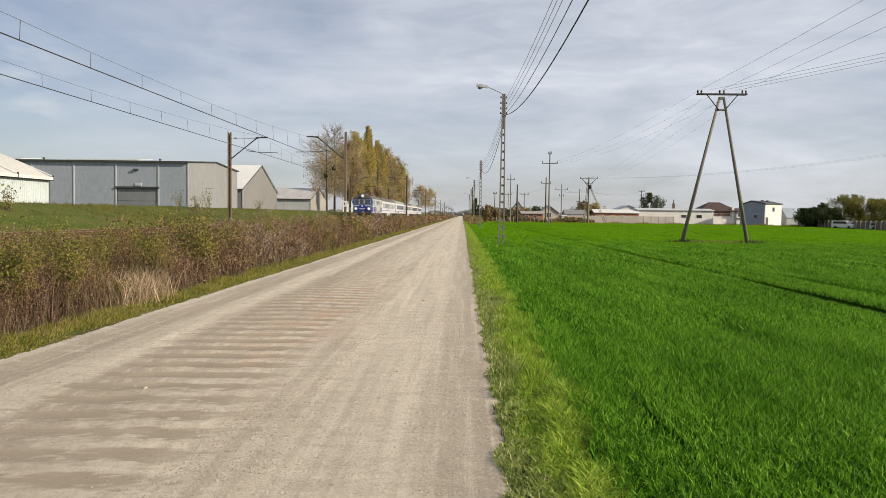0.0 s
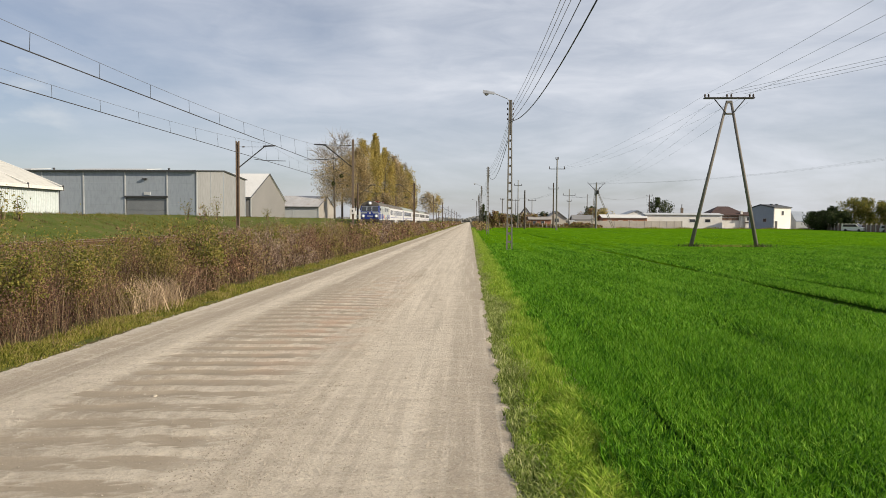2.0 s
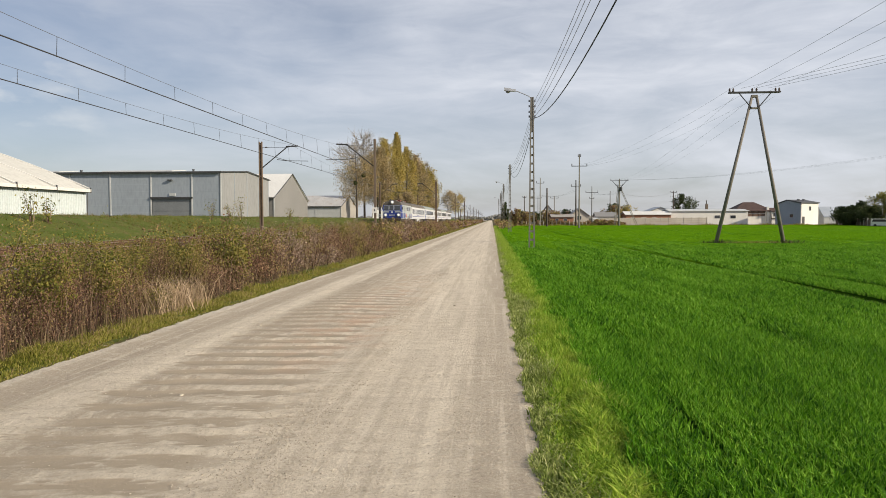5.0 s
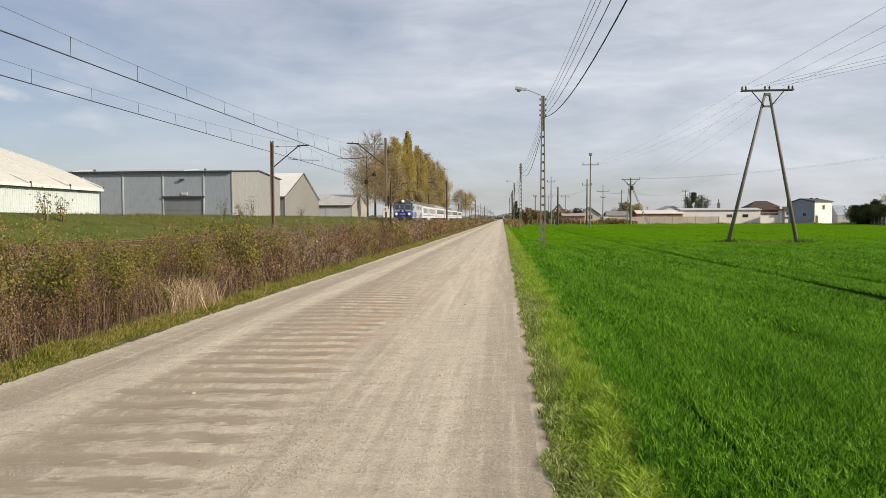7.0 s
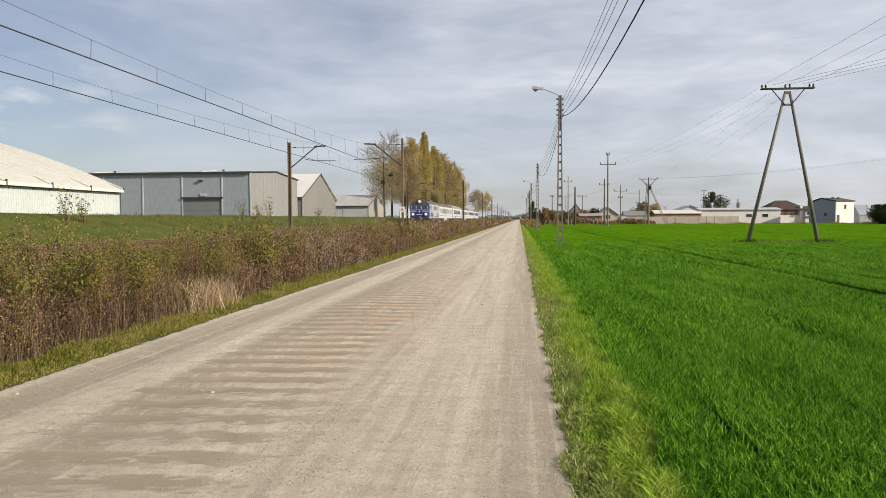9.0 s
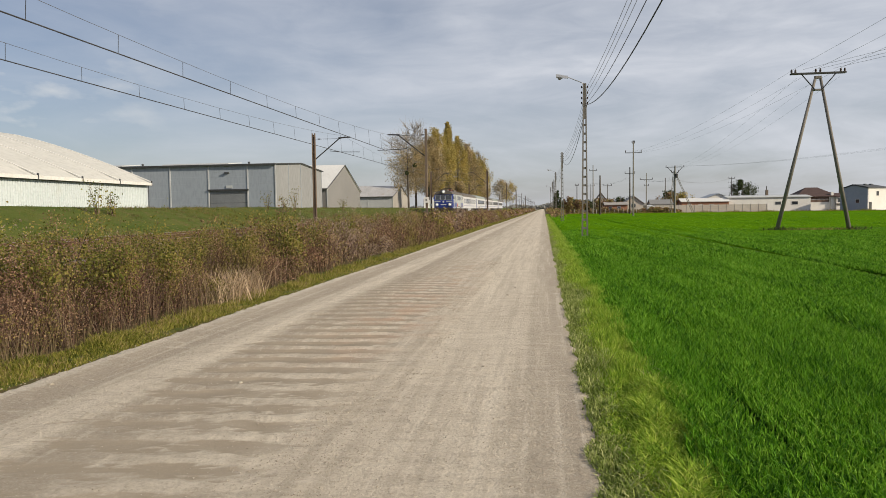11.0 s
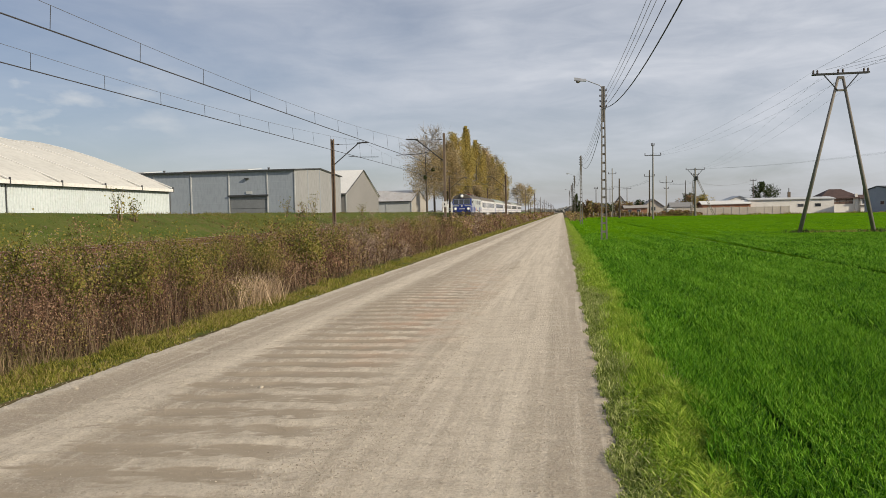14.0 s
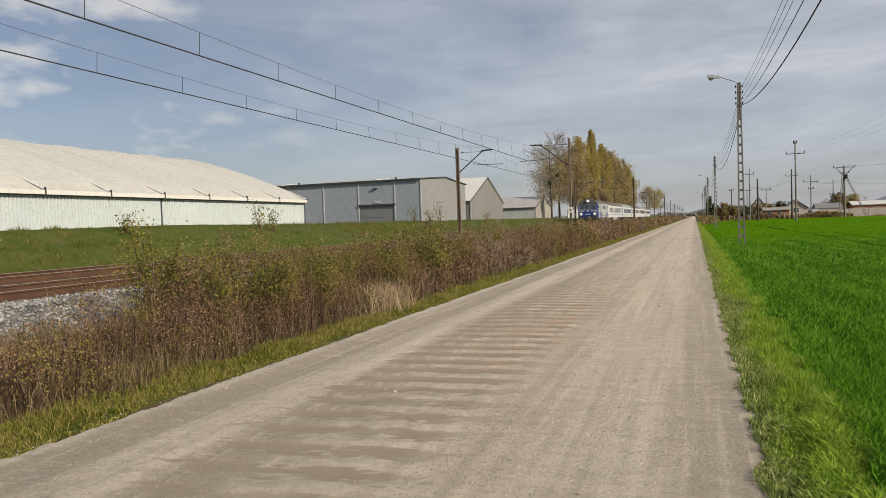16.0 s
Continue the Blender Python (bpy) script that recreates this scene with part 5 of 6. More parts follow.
    for x in (-0.55, -0.38, 0.36, 0.52):
        part("brake_hose", Geo().chain([(x, 0.36, 0.9), (x, 0.16, 0.75), (x + 0.05, 0.14, 0.5), (x + 0.12, 0.22, 0.38)], 0.03, 5), M_CABLE, t)
    # sides
    for s in (-1, 1):
        X = 1.47 * s

        def pane(name, a, b, z0, z1, m, d=0.012, label=""):
            return part(name, Geo().box(min(X, X + d * s), max(X, X + d * s), a, b, z0, z1), m, t, label)
        pane("blue_band", 0.42, 5.2, 1.16, 1.95, M_BLUE, 0.006)
        for k in range(6):
            pane("blue_band", 5.2, 5.5 + 0.22 * ((k * 5) % 6), 1.16 + 0.13 * k, 1.27 + 0.13 * k, M_BLUE, 0.005)
        pane("blue_band", 11.4, L - 0.5, 1.16, 1.90, M_BLUE, 0.006)
        pane("white_line", 0.45, 3.0, 1.95, 2.03, M_TRAINWHITE, 0.008)
        for a, b, z0, z1 in ((0.95, 1.75, 2.38, 3.02), (2.25, 2.72, 2.38, 3.05), (3.45, 3.90, 2.28, 3.08), (6.30, 6.72, 2.28, 3.05), (7.5, 8.6, 2.32, 3.02), (8.85, 9.95, 2.32, 3.02), (10.35, 10.7, 2.28, 3.02), (10.95, 12.1, 2.32, 3.0), (12.75, 13.1, 2.38, 3.05), (13.6, 14.3, 2.38, 3.0)):
            w = pane("side_window", a, b, z0, z1, M_WINDOW, 0.02)
            part("window_frame", Geo().chain([(X + 0.02 * s, a, z0), (X + 0.02 * s, b, z0), (X + 0.02 * s, b, z1), (X + 0.02 * s, a, z1), (X + 0.02 * s, a, z0)], 0.022, 4), M_LIGHTTRIM, w)
        for a in (2.15, 12.65):
            pane("cab_door", a, a + 0.72, 1.14, 3.12, M_TRAINGREY, 0.010)
            for b in (a - 0.1, a + 0.82):
                part("handrail", Geo().tube((X + 0.05 * s, b, 0.95), (X + 0.05 * s, b, 2.85), 0.02, n=5), M_TRAINWHITE, t)
        for k in range(8):
            pane("side_rib", 3.3, 12.3, 1.30 + 0.22 * k, 1.325 + 0.22 * k, M_LIGHTTRIM, 0.018)
        pane("logo_shape", 6.45, 6.75, 1.30, 1.80, M_LOGO, 0.022)
        pane("logo_shape", 6.95, 7.45, 1.28, 1.42, M_LOGO, 0.022)
        pane("logo_shape", 6.95, 7.10, 1.42, 1.85, M_LOGO, 0.022)
        pane("lettering_bar", 8.0, 9.6, 1.28, 1.38, M_UNDER, 0.022)
        pane("sill", 0.5, L - 0.5, 1.06, 1.13, M_TRAINWHITE, 0.05)
    # underframe and roof gear
    part("frame_sill", Geo().box(-1.4, 1.4, 0.6, L - 0.6, 0.85, 1.08), M_UNDER, t)
    part("equipment_box", Geo().box(-1.42, 1.42, 6.6, 8.7, 0.35, 0.98, 0.03), M_MASTC, t, "dusty brown equipment box")
    part("air_tank", Geo().lathe((1.0, 5.9, 0.72), [(0.1, -0.5), (0.22, -0.42), (0.22, 0.42), (0.1, 0.5)], 12, "y"), M_UNDER, t)
    bogie(t, 3.6, 0.62, 3.05)
    bogie(t, L - 3.6, 0.62, 3.05)
    part("roof_hatch", Geo().box(-0.6, 0.6, 0.95, 2.9, 3.80, 3.98, 0.08), M_TRAINROOF, t)
    part("roof_box", Geo().box(-0.7, 0.7, 8.6, 11.0, 3.80, 4.05, 0.08), M_TRAINROOF, t)
    part("roof_box", Geo().box(-0.5, 0.5, 13.9, 14.5, 3.75, 4.05, 0.08), M_TRAINROOF, t)
    for a, up in ((4.9, 0.15), (12.0, 1.45)):
        pn = part("pantograph", Geo().box(-0.75, 0.75, a - 0.9, a - 0.8, 3.98, 4.06).box(-0.75, 0.75, a + 0.8, a + 0.9, 3.98, 4.06).box(-0.75, -0.65, a - 0.9, a + 0.9, 3.98, 4.06).box(0.65, 0.75, a - 0.9, a + 0.9, 3.98, 4.06), M_REDGEAR, t, "red pantograph base")
        z = 4.08
        for s in (-0.6, 0.6):
            for d in (-1, 1):
                part("pantograph_arm", Geo().chain([(s, a + d * 0.55, z), (s, a + d * (1.05 if up > 1 else 1.5), z + up * 0.45), (s * 0.9, a + d * 0.15, z + up)], 0.022, 5), M_STEEL, pn)
        for d in (-0.2, 0.2):
            part("pantograph_head", Geo().chain([(-0.95, a + d, z + up - 0.15), (-0.7, a + d, z + up + 0.03), (0.7, a + d, z + up + 0.03), (0.95, a + d, z + up - 0.15)], 0.025, 5), M_STEEL, pn)
    for k in range(5):
        part("roof_insulator", Geo().lathe((0.5 if k % 2 else -0.5, 3.4 + 1.0 * k, 3.72), [(0.06, 0), (0.1, 0.05), (0.05, 0.12), (0.1, 0.18), (0.05, 0.3)], 8), M_REDGEAR, t)
    part("roof_busbar", Geo().chain([(0.5, 3.0, 4.05), (0.5, 8.5, 4.05), (0.2, 9.2, 4.15), (0.2, 12, 4.1)], 0.025, 5), M_REDGEAR, t)


def coach(y0, style, roofm, label):
    t = thing("passenger_coach", (FAR_TRACK, y0, RAIL_Z), label, "railway coach", "coaches of the train")
    L = 24.3
    part("body_shell", Geo().box(-1.42, 1.42, 0, L, 1.0, 3.15, 0.12), M_TRAINWHITE, t)
    roof = [(-1.43, 3.10), (-1.32, 3.42), (-1.0, 3.70), (-0.5, 3.86), (0.5, 3.86), (1.0, 3.70), (1.32, 3.42), (1.43, 3.10)]
    part("roof", Geo().prism([(x, 0.02, z) for x, z in roof], (0, L - 0.04, 0)), roofm, t)
    for k in range(5):
        part("roof_vent", Geo().box(-0.35, 0.35, 2.5 + 4.6 * k, 3.3 + 4.6 * k, 3.82, 3.98, 0.05), roofm, t)
    part("gangway", Geo().box(-0.6, 0.6, -0.35, 0, 1.0, 3.3), M_CABLE, t)
    for s in (-1, 1):
        X = 1.42 * s

        def pane(name, a, b, z0, z1, m, d=0.012, label=""):
            return part(name, Geo().box(min(X, X + d * s), max(X, X + d * s), a, b, z0, z1), m, t, label)
        for a in (0.25, L - 1.15):
            q = pane("door", a, a + 0.9, 0.95, 3.0, M_TRAINWHITE if style != "band" else M_BLUE, 0.02)
            part("door_window", Geo().box(min(X + 0.02 * s, X + 0.03 * s), max(X + 0.02 * s, X + 0.03 * s), a + 0.2, a + 0.7, 2.0, 2.85), M_WINDOW, q)
        pane("blue_stripe", 1.3, L - 1.3, 1.42, 1.52, M_BLUE, 0.008)
        pane("lower_stripe", 1.3, L - 1.3, 1.02, 1.10, M_LIGHTTRIM, 0.008)
        if style == "band":
            pane("dark_band", 3.2, L - 3.2, 1.92, 2.78, M_STEEL, 0.010, "dark window band")
            n, w = 11, 1.5
        else:
            n, w = (10, 1.25) if style == "compartment" else (16, 0.85)
        for k in range(n):
            c = 2.6 + (L - 5.2) * k / (n - 1) if style != "band" else 4.1 + (L - 8.2) * k / (n - 1)
            pane("window", c - w / 2, c + w / 2, 1.90 if style != "band" else 1.98, 2.78 if style != "band" else 2.72, M_WINDOW, 0.025)
        pane("lettering_bar", 9.0, 12.0, 1.62, 1.72, M_BLUE if style == "compartment" else M_LIGHTTRIM, 0.01)
    part("skirt", Geo().box(-1.30, 1.30, 5.6, L - 5.6, 0.45, 1.0), M_UNDER, t)
    part("equipment_box", Geo().box(-1.36, 1.36, 9.0, 14.0, 0.40, 0.98), M_LIGHTTRIM if style == "compartment" else M_UNDER, t)
    bogie(t, 3.2, 0.46, 2.5)
    bogie(t, L - 3.2, 0.46, 2.5)
    for s in (-0.875, 0.875):
        for yy, d in ((0, -1), (L, 1)):
            part("buffer", Geo().lathe((s, yy, 1.05), [(0.09, 0), (0.09, 0.2 * d), (0.22, 0.22 * d), (0.22, 0.27 * d)], 12, "y"), M_UNDER, t)


TRAIN_Y = 112.0
locomotive(TRAIN_Y)
coach(TRAIN_Y + 16.0, "compartment", M_TRAINROOF, "white coach with ten dark windows and blue stripe")
coach(TRAIN_Y + 41.0, "band", M_TRAINROOF2, "white coach with a continuous dark window band")
coach(TRAIN_Y + 66.0, "compartment", M_TRAINROOF, "white coach with ten dark windows and blue stripe")
coach(TRAIN_Y + 91.0, "open", M_TRAINROOF2, "white coach with many narrow dark windows")
coach(TRAIN_Y + 116.0, "band", M_TRAINROOF, "white coach with a continuous dark window band")


# ---- trees and shrubs ----
def tree(name, x, y, z0, h, shape, leaf, label, seed, count=6000, size=0.34, bare=0.0, low=0.12, mistletoe=0):
    """A tapered trunk, limbs that fork, and leaves gathered round the limbs. shape: (half width, 0 column .. 1 round)."""
    rnd = np.random.default_rng(seed)
    t = thing(name, (x, y, z0), label, "tree", "trees beyond the railway" if x < 0 else "trees by the gardens")
    wide, rounded = shape
    trunk = Geo()
    bend = rnd.uniform(-0.02, 0.02, 2) * h
    top = Vector((bend[0], bend[1], h * 0.92))
    pts = [Vector((0, 0, -0.3)), Vector((bend[0] * 0.2, bend[1] * 0.2, h * 0.3)), Vector((bend[0] * 0.6, bend[1] * 0.6, h * 0.62)), top]
    r = 0.008 * h + 0.05
    trunk.chain(pts, [r * 1.3, r, r * 0.55, 0.03], 8)
    part("trunk", trunk, M_BARK, t)
    limbs, centres, twigs = Geo(), [], Geo()
    n = int(16 + 1.4 * h)
    for k in range(n):
        u = low + (0.97 - low) * (k + rnd.uniform(0, 1)) / n
        a = rnd.uniform(0, 2 * math.pi)
        prof = (math.sin(math.pi * min(1, (u - low * 0.5) / (1 - low * 0.5))) ** 0.7 if rounded > 0.5 else min(1.0, (1.03 - u) * 2.2) * min(1, 0.35 + u * 2))
        reach = wide * prof * rnd.uniform(0.65, 1.15)
        z = u * h
        base = Vector((bend[0] * u, bend[1] * u, z * 0.93))
        rise = rnd.uniform(0.25, 0.7) * reach * (0.9 if rounded > 0.5 else 1.7)
        mid = base + Vector((math.cos(a) * reach * 0.55, math.sin(a) * reach * 0.55, rise * 0.45))
        end = base + Vector((math.cos(a) * reach, math.sin(a) * reach, rise))
        if end.z > h:
            end.z = h - rnd.uniform(0, 0.4)
        limbs.chain([base, mid, end], [r * 0.30 * (1 - u * 0.6), r * 0.14, 0.02], 5)
        for j in range(7):
            v = rnd.uniform(0.35, 1.05)
            c = base.lerp(end, v) + Vector(rnd.normal(0, 0.10, 3) * reach)
            centres.append((c, (0.10 * wide + 0.26) if x < 0 else (0.09 * wide + 0.20)))
            twigs.chain([base.lerp(end, v * 0.8), c, c + Vector(rnd.normal(0, 0.35, 3)) + Vector((0, 0, 0.5))], [0.022, 0.014, 0.006], 3)
    for c, _ in centres:
        if c.z > h * (1 - bare) - 1.0 and bare > 0.1:
            for j in range(4):
                way = Vector((c.x * 0.22, c.y * 0.22, min(0.8, max(0.1, (h - c.z) * 0.7)))) + Vector(rnd.normal(0, 0.45, 3))
                twigs.chain([c, c + way * 0.7, c + way * 1.25 + Vector(rnd.normal(0, 0.15, 3))], [0.022, 0.015, 0.008], 3)
    part("limbs", limbs, M_BARK, t)
    tagged(part("brushwood", twigs, M_TWIG, t), kind="stuff")
    pos = []
    for c, s in centres:
        if c.z > h * (1 - bare):
            continue
        m = max(10, int((3.3 if x < 0 else 1.1) * count / len(centres)))
        p = np.clip(rnd.normal(0, 1, (m, 3)), -1.35, 1.35) * s * (np.array([0.72, 0.72, 1.3]) if rounded > 0.5 else np.array([0.5, 0.5, 2.0])) + np.array(c)
        pos.append(p[p[:, 2] > 0.2])
    pos = np.concatenate(pos)
    v, f, sz = leaves(pos, rnd.uniform(0.5, 1.2, len(pos)) * size * (0.78 if x < 0 else 0.84), rnd)
    crown = raw_mesh("crown", v, f, sz, leaf, "", "")
    crown.parent = t
    crown["kind"] = "stuff"
    for k in range(mistletoe):
        c = centres[int(rnd.integers(len(centres) // 3, len(centres) * 3 // 4))][0] * 0.8
        p = rnd.normal(0, 1, (260, 3))
        p = p / np.linalg.norm(p, axis=1)[:, None] * (rnd.uniform(0.2, 1, 260) ** 0.4)[:, None] * 0.45 + np.array(c)
        v, f, sz = leaves(p, np.full(260, 0.22), rnd)
        m = raw_mesh("mistletoe", v, f, sz, M_DARKLEAF, "dark ball of mistletoe")
        m.parent = t
    return t


tree("lime_tree", -28.70, 152.5, 1.9, 16.6, (4.8, 0.8), M_OLIVELEAF, "half-bare broad tree with fading olive leaves", 11, 4200, 0.32, 0.25, 0.24, 2)
tree("lime_tree", -28.50, 160.5, 1.9, 20.2, (5.8, 0.8), M_OLIVELEAF, "tall tree with a bare twiggy top", 12, 5400, 0.32, 0.36, 0.22, 3)
tree("poplar", -25.50, 160, 1.9, 16.2, (4.2, 0.6), M_OLIVELEAF, "tree with fading olive and brown leaves", 13, 6500, 0.32, 0.05, 0.20, 2)
tree("poplar", -24.45, 166, 1.9, 21.11-1.9, (3.8, 0.6), M_GOLDLEAF, "tall poplar turning yellow in autumn", 14, 5200, 0.34, 0.0, 0.18)
tree("column_poplar", -24.40, 184, 1.9, 25.23-1.9, (2.3, 0.0), M_GOLDLEAF, "golden columnar poplar, tallest of the row", 15, 8000, 0.36, 0.0, 0.06)
tree("poplar", -23.59, 200, 1.9, 22.01-1.9, (4.2, 0.4), M_GOLDLEAF, "poplar with yellow-green leaves", 16, 6000, 0.38, 0.0, 0.08)
tree("poplar", -23.79, 222, 1.9, 21.84-1.9, (4.4, 0.4), M_OLIVELEAF, "poplar with fading olive leaves", 17, 6000, 0.40, 0.0, 0.08)
tree("poplar", -24.08, 246, 1.9, 21.35-1.9, (4.2, 0.4), M_GOLDLEAF, "poplar with yellow-green leaves", 18, 6000, 0.42, 0.0, 0.06)
tree("column_poplar", -24.10, 272, 1.9, 24.70-1.9, (3.0, 0.0), M_OLIVELEAF, "slender poplar thinning at its top", 19, 5000, 0.42, 0.25, 0.06)
tree("poplar", -24.47, 294, 1.9, 20.17-1.9, (4.0, 0.4), M_GOLDLEAF, "poplar with golden leaves at the end of the row", 20, 5000, 0.44, 0.0, 0.06)
for k, (yy, top, w) in enumerate(((170, 5, 2.2), (190, 7, 2.6), (230, 8, 3.2), (275, 9, 3.4))):
    tree("shrub_tree", -22.5 - 0.4 * k, yy, 1.9, top, (w, 0.9), M_OLIVELEAF, "low tree below the poplars", 30 + k, 2600, 0.36, 0.0, 0.05)
tree("lone_tree", -22.79, 400, 1.5, 17.86-1.5, (6.0, 0.8), M_OLIVELEAF, "thin round tree with brown leaves, standing alone", 41, 1900, 0.5, 0.05, 0.3)
tree("lone_tree", -19.85, 430, 1.5, 16.76-1.5, (5.0, 0.8), M_GOLDLEAF, "thin yellow tree by the track", 42, 1500, 0.5, 0.05, 0.3)
# trees by the gardens
for k, (x, y, h, w, m) in enumerate(((82.4, 175, 3.8, 3.6, M_DARKLEAF), (85.9, 178, 4.2, 3.6, M_DARKLEAF), (90.0, 182, 5.8, 2.6, M_DARKLEAF), (85.7, 170, 4.0, 3.2, M_DARKLEAF), (89.7, 172, 7.4, 4.6, M_GREENLEAF), (95.8, 178, 7.8, 4.4, M_GREENLEAF), (94.7, 170, 6.5, 4.6, M_GREENLEAF), (94.4, 165, 6.2, 4.4, M_GREENLEAF), (94.5, 160, 5.7, 4.6, M_GREENLEAF), (98.2, 160, 6.1, 5.0, M_DARKLEAF))):
    tree("garden_tree", x, y, -0.05, h, (w * 0.8, 0.9), m, "dense rounded garden tree" if m != M_DARKLEAF else "dark evergreen garden tree", 50 + k, 5200, 0.42, 0.0, 0.04)
tree("evergreen", 68.20, 262, 0, 9.94, (4.8, 0.9), M_DARKLEAF, "dark bushy evergreen behind the low building", 70, 4500, 0.6, 0.0, 0.05)
tree("evergreen", 2.88, 148, 0, 4.99, (0.9, 0.0), M_DARKLEAF, "slim dark conifer by the road", 71, 2500, 0.3, 0.0, 0.02)
for k, (x, y, h, w, m) in enumerate(((36.9, 222, 5.6, 3.0, M_WEEDLEAF), (41.4, 226, 5.7, 3.0, M_GOLDLEAF), (39.9, 236, 6.6, 3.0, M_DARKLEAF), (6.2, 190, 4.2, 1.8, M_WEEDLEAF), (9.3, 200, 3.4, 2.4, M_WEEDLEAF), (11.9, 205, 3.3, 2.4, M_DARKLEAF), (20.0, 216, 3.4, 2.6, M_WEEDLEAF), (23.7, 230, 4.2, 3.0, M_DARKLEAF), (17.6, 225, 3.8, 3.0, M_WEEDLEAF), (8.9, 240, 3.9, 3.5, M_DARKLEAF))):
    tree("garden_tree", x, y, -0.05, h, (w, 0.9), m, "bushy garden tree in autumn", 80 + k, 2200, 0.5, 0.0, 0.04)


def garden_shrubs():
    """A ragged belt of garden hedges at the far edge of the wheat."""
    rnd = np.random.default_rng(8)
    n = 16000
    x = rnd.uniform(3.5, 36, n)
    y = 196 + rnd.uniform(0, 8, n)
    top = 0.55 + 1.2 * np.abs(np.sin(x * 0.7) * np.sin(x * 0.23 + 1)) + 0.5 * np.sin(x * 2.3) * np.sin(x * 0.9)
    z = top * rnd.uniform(0, 1, n) ** 0.7
    v, f, s = leaves(np.stack([x, y, z], 1), rnd.uniform(0.3, 0.6, n), rnd)
    raw_mesh("garden_hedge", v, f, s, M_WEEDLEAF, "ragged brown and olive garden hedge beyond the wheat", "hedge")
    n = 3000
    x = rnd.uniform(1.4, 4.0, n)
    y = rnd.uniform(120, 420, n)
    z = rnd.uniform(0, 1, n) ** 0.7 * (1.0 + 0.9 * np.sin(y * 0.21) ** 2)
    v, f, s = leaves(np.stack([x, y, z], 1), rnd.uniform(0.25, 0.5, n), rnd)
    raw_mesh("roadside_scrub", v, f, s, M_WEEDLEAF, "low scrub along the far roadside", "scrub")


garden_shrubs()


def distant_woods():
    rnd = np.random.default_rng(9)
    n = 14000
    x = rnd.uniform(-1100, 1300, n)
    y = 1500 + rnd.uniform(0, 120, n) + 60 * np.sin(x * 0.006)
    top = 10 + 6 * np.sin(x * 0.02) * np.sin(x * 0.007 + 1) + 3 * np.sin(x * 0.09) 
    z = 1.0 + 0.75 * np.clip(top, 3, 40) * rnd.uniform(0, 1, n) ** 0.8
    v, f, s = leaves(np.stack([x, y, z], 1), rnd.uniform(6, 11, n), rnd)
    raw_mesh("distant_woods", v, f, s, M_FARTREE, "low hazy line of distant woods", "woods")


distant_woods()


def shrub(x, y, z0, h, w, leaf, label, seed, count=700, size=0.05, name="shrub"):
    rnd = np.random.default_rng(seed)
    t = thing(name, (x, y, z0), label, "shrub", "shrubs along the railway")
    stems, pos = Geo(), []
    for k in range(9):
        a = rnd.uniform(0, 2 * math.pi)
        reach = w * rnd.uniform(0.3, 1.0)
        hh = h * rnd.uniform(0.65, 1.02)
        p = [Vector((0.06 * math.cos(a), 0.06 * math.sin(a), -0.05)), Vector((reach * 0.45 * math.cos(a), reach * 0.45 * math.sin(a), hh * 0.5)), Vector((reach * math.cos(a + 0.3), reach * math.sin(a + 0.3), hh))]
        stems.chain(p, [0.014, 0.009, 0.003], 4)
        m = count // 9
        u = rnd.uniform(0.25, 1.03, m)
        q = np.array([np.array(p[1].lerp(p[2], (v - 0.5) * 2) if v > 0.5 else p[0].lerp(p[1], v * 2)) for v in u])
        pos.append(q + rnd.normal(0, 1, (m, 3)) * (0.05 + 0.13 * w))
    tagged(part("brushwood", stems, M_STEM, t), kind="stuff")
    pos = np.concatenate(pos)
    pos[:, 2] = np.abs(pos[:, 2])
    v, f, s = leaves(pos, rnd.uniform(0.6, 1.3, len(pos)) * size, rnd)
    c = raw_mesh("crown", v, f, s, leaf, "", "")
    c.parent = t
    return t


SHRUBS = [(-6.95, 9.3, 1.25, 0.42), (-6.8, 10.6, 1.15, 0.45), (-6.75, 12.1, 1.10, 0.42), (-7.0, 16.2, 1.15, 0.5), (-7.0, 19.0, 1.2, 0.5), (-7.65, 8.75, 1.85, 0.45), (-7.4, 9.2, 1.35, 0.50), (-7.5, 10.4, 1.65, 0.55), (-7.2, 11.4, 1.30, 0.55), (-7.6, 12.4, 1.60, 0.65), (-8.1, 13.4, 1.45, 0.65), (-7.4, 14.2, 1.25, 0.5), (-7.9, 17.5, 1.35, 0.6), (-7.6, 20.3, 1.55, 0.7), (-8.0, 21.6, 1.5, 0.7), (-7.5, 23.0, 1.3, 0.6),
          (-7.8, 27.0, 1.40, 0.8), (-8.1, 30.0, 1.5, 0.8), (-7.7, 34.5, 1.5, 0.8), (-7.9, 41.0, 1.5, 0.9), (-8.2, 49.0, 1.5, 0.9), (-8.0, 58.0, 1.5, 0.9), (-8.2, 71.0, 1.5, 0.9)]
for k, (x, y, h, w) in enumerate(SHRUBS):
    shrub(x, y, 0.0, h, w, M_GREENLEAF, "leafy green and yellowing shrub among dry weeds", 100 + k, 3200 if y < 18 else 2200, 0.045 if y < 18 else 0.07)
for k, (x, y, h) in enumerate(((-21.2, 32.0, 1.7), (-21.0, 33.0, 1.3), (-21.4, 54.0, 1.8), (-21.0, 57.0, 1.5), (-21.3, 60.0, 2.2), (-21.2, 75.0, 1.4), (-21.5, 23.0, 1.1))):
    shrub(x, y, 1.62, h, 0.55, M_GREENLEAF, "thin yellowing sapling on the embankment", 140 + k, 160, 0.11, "sapling")


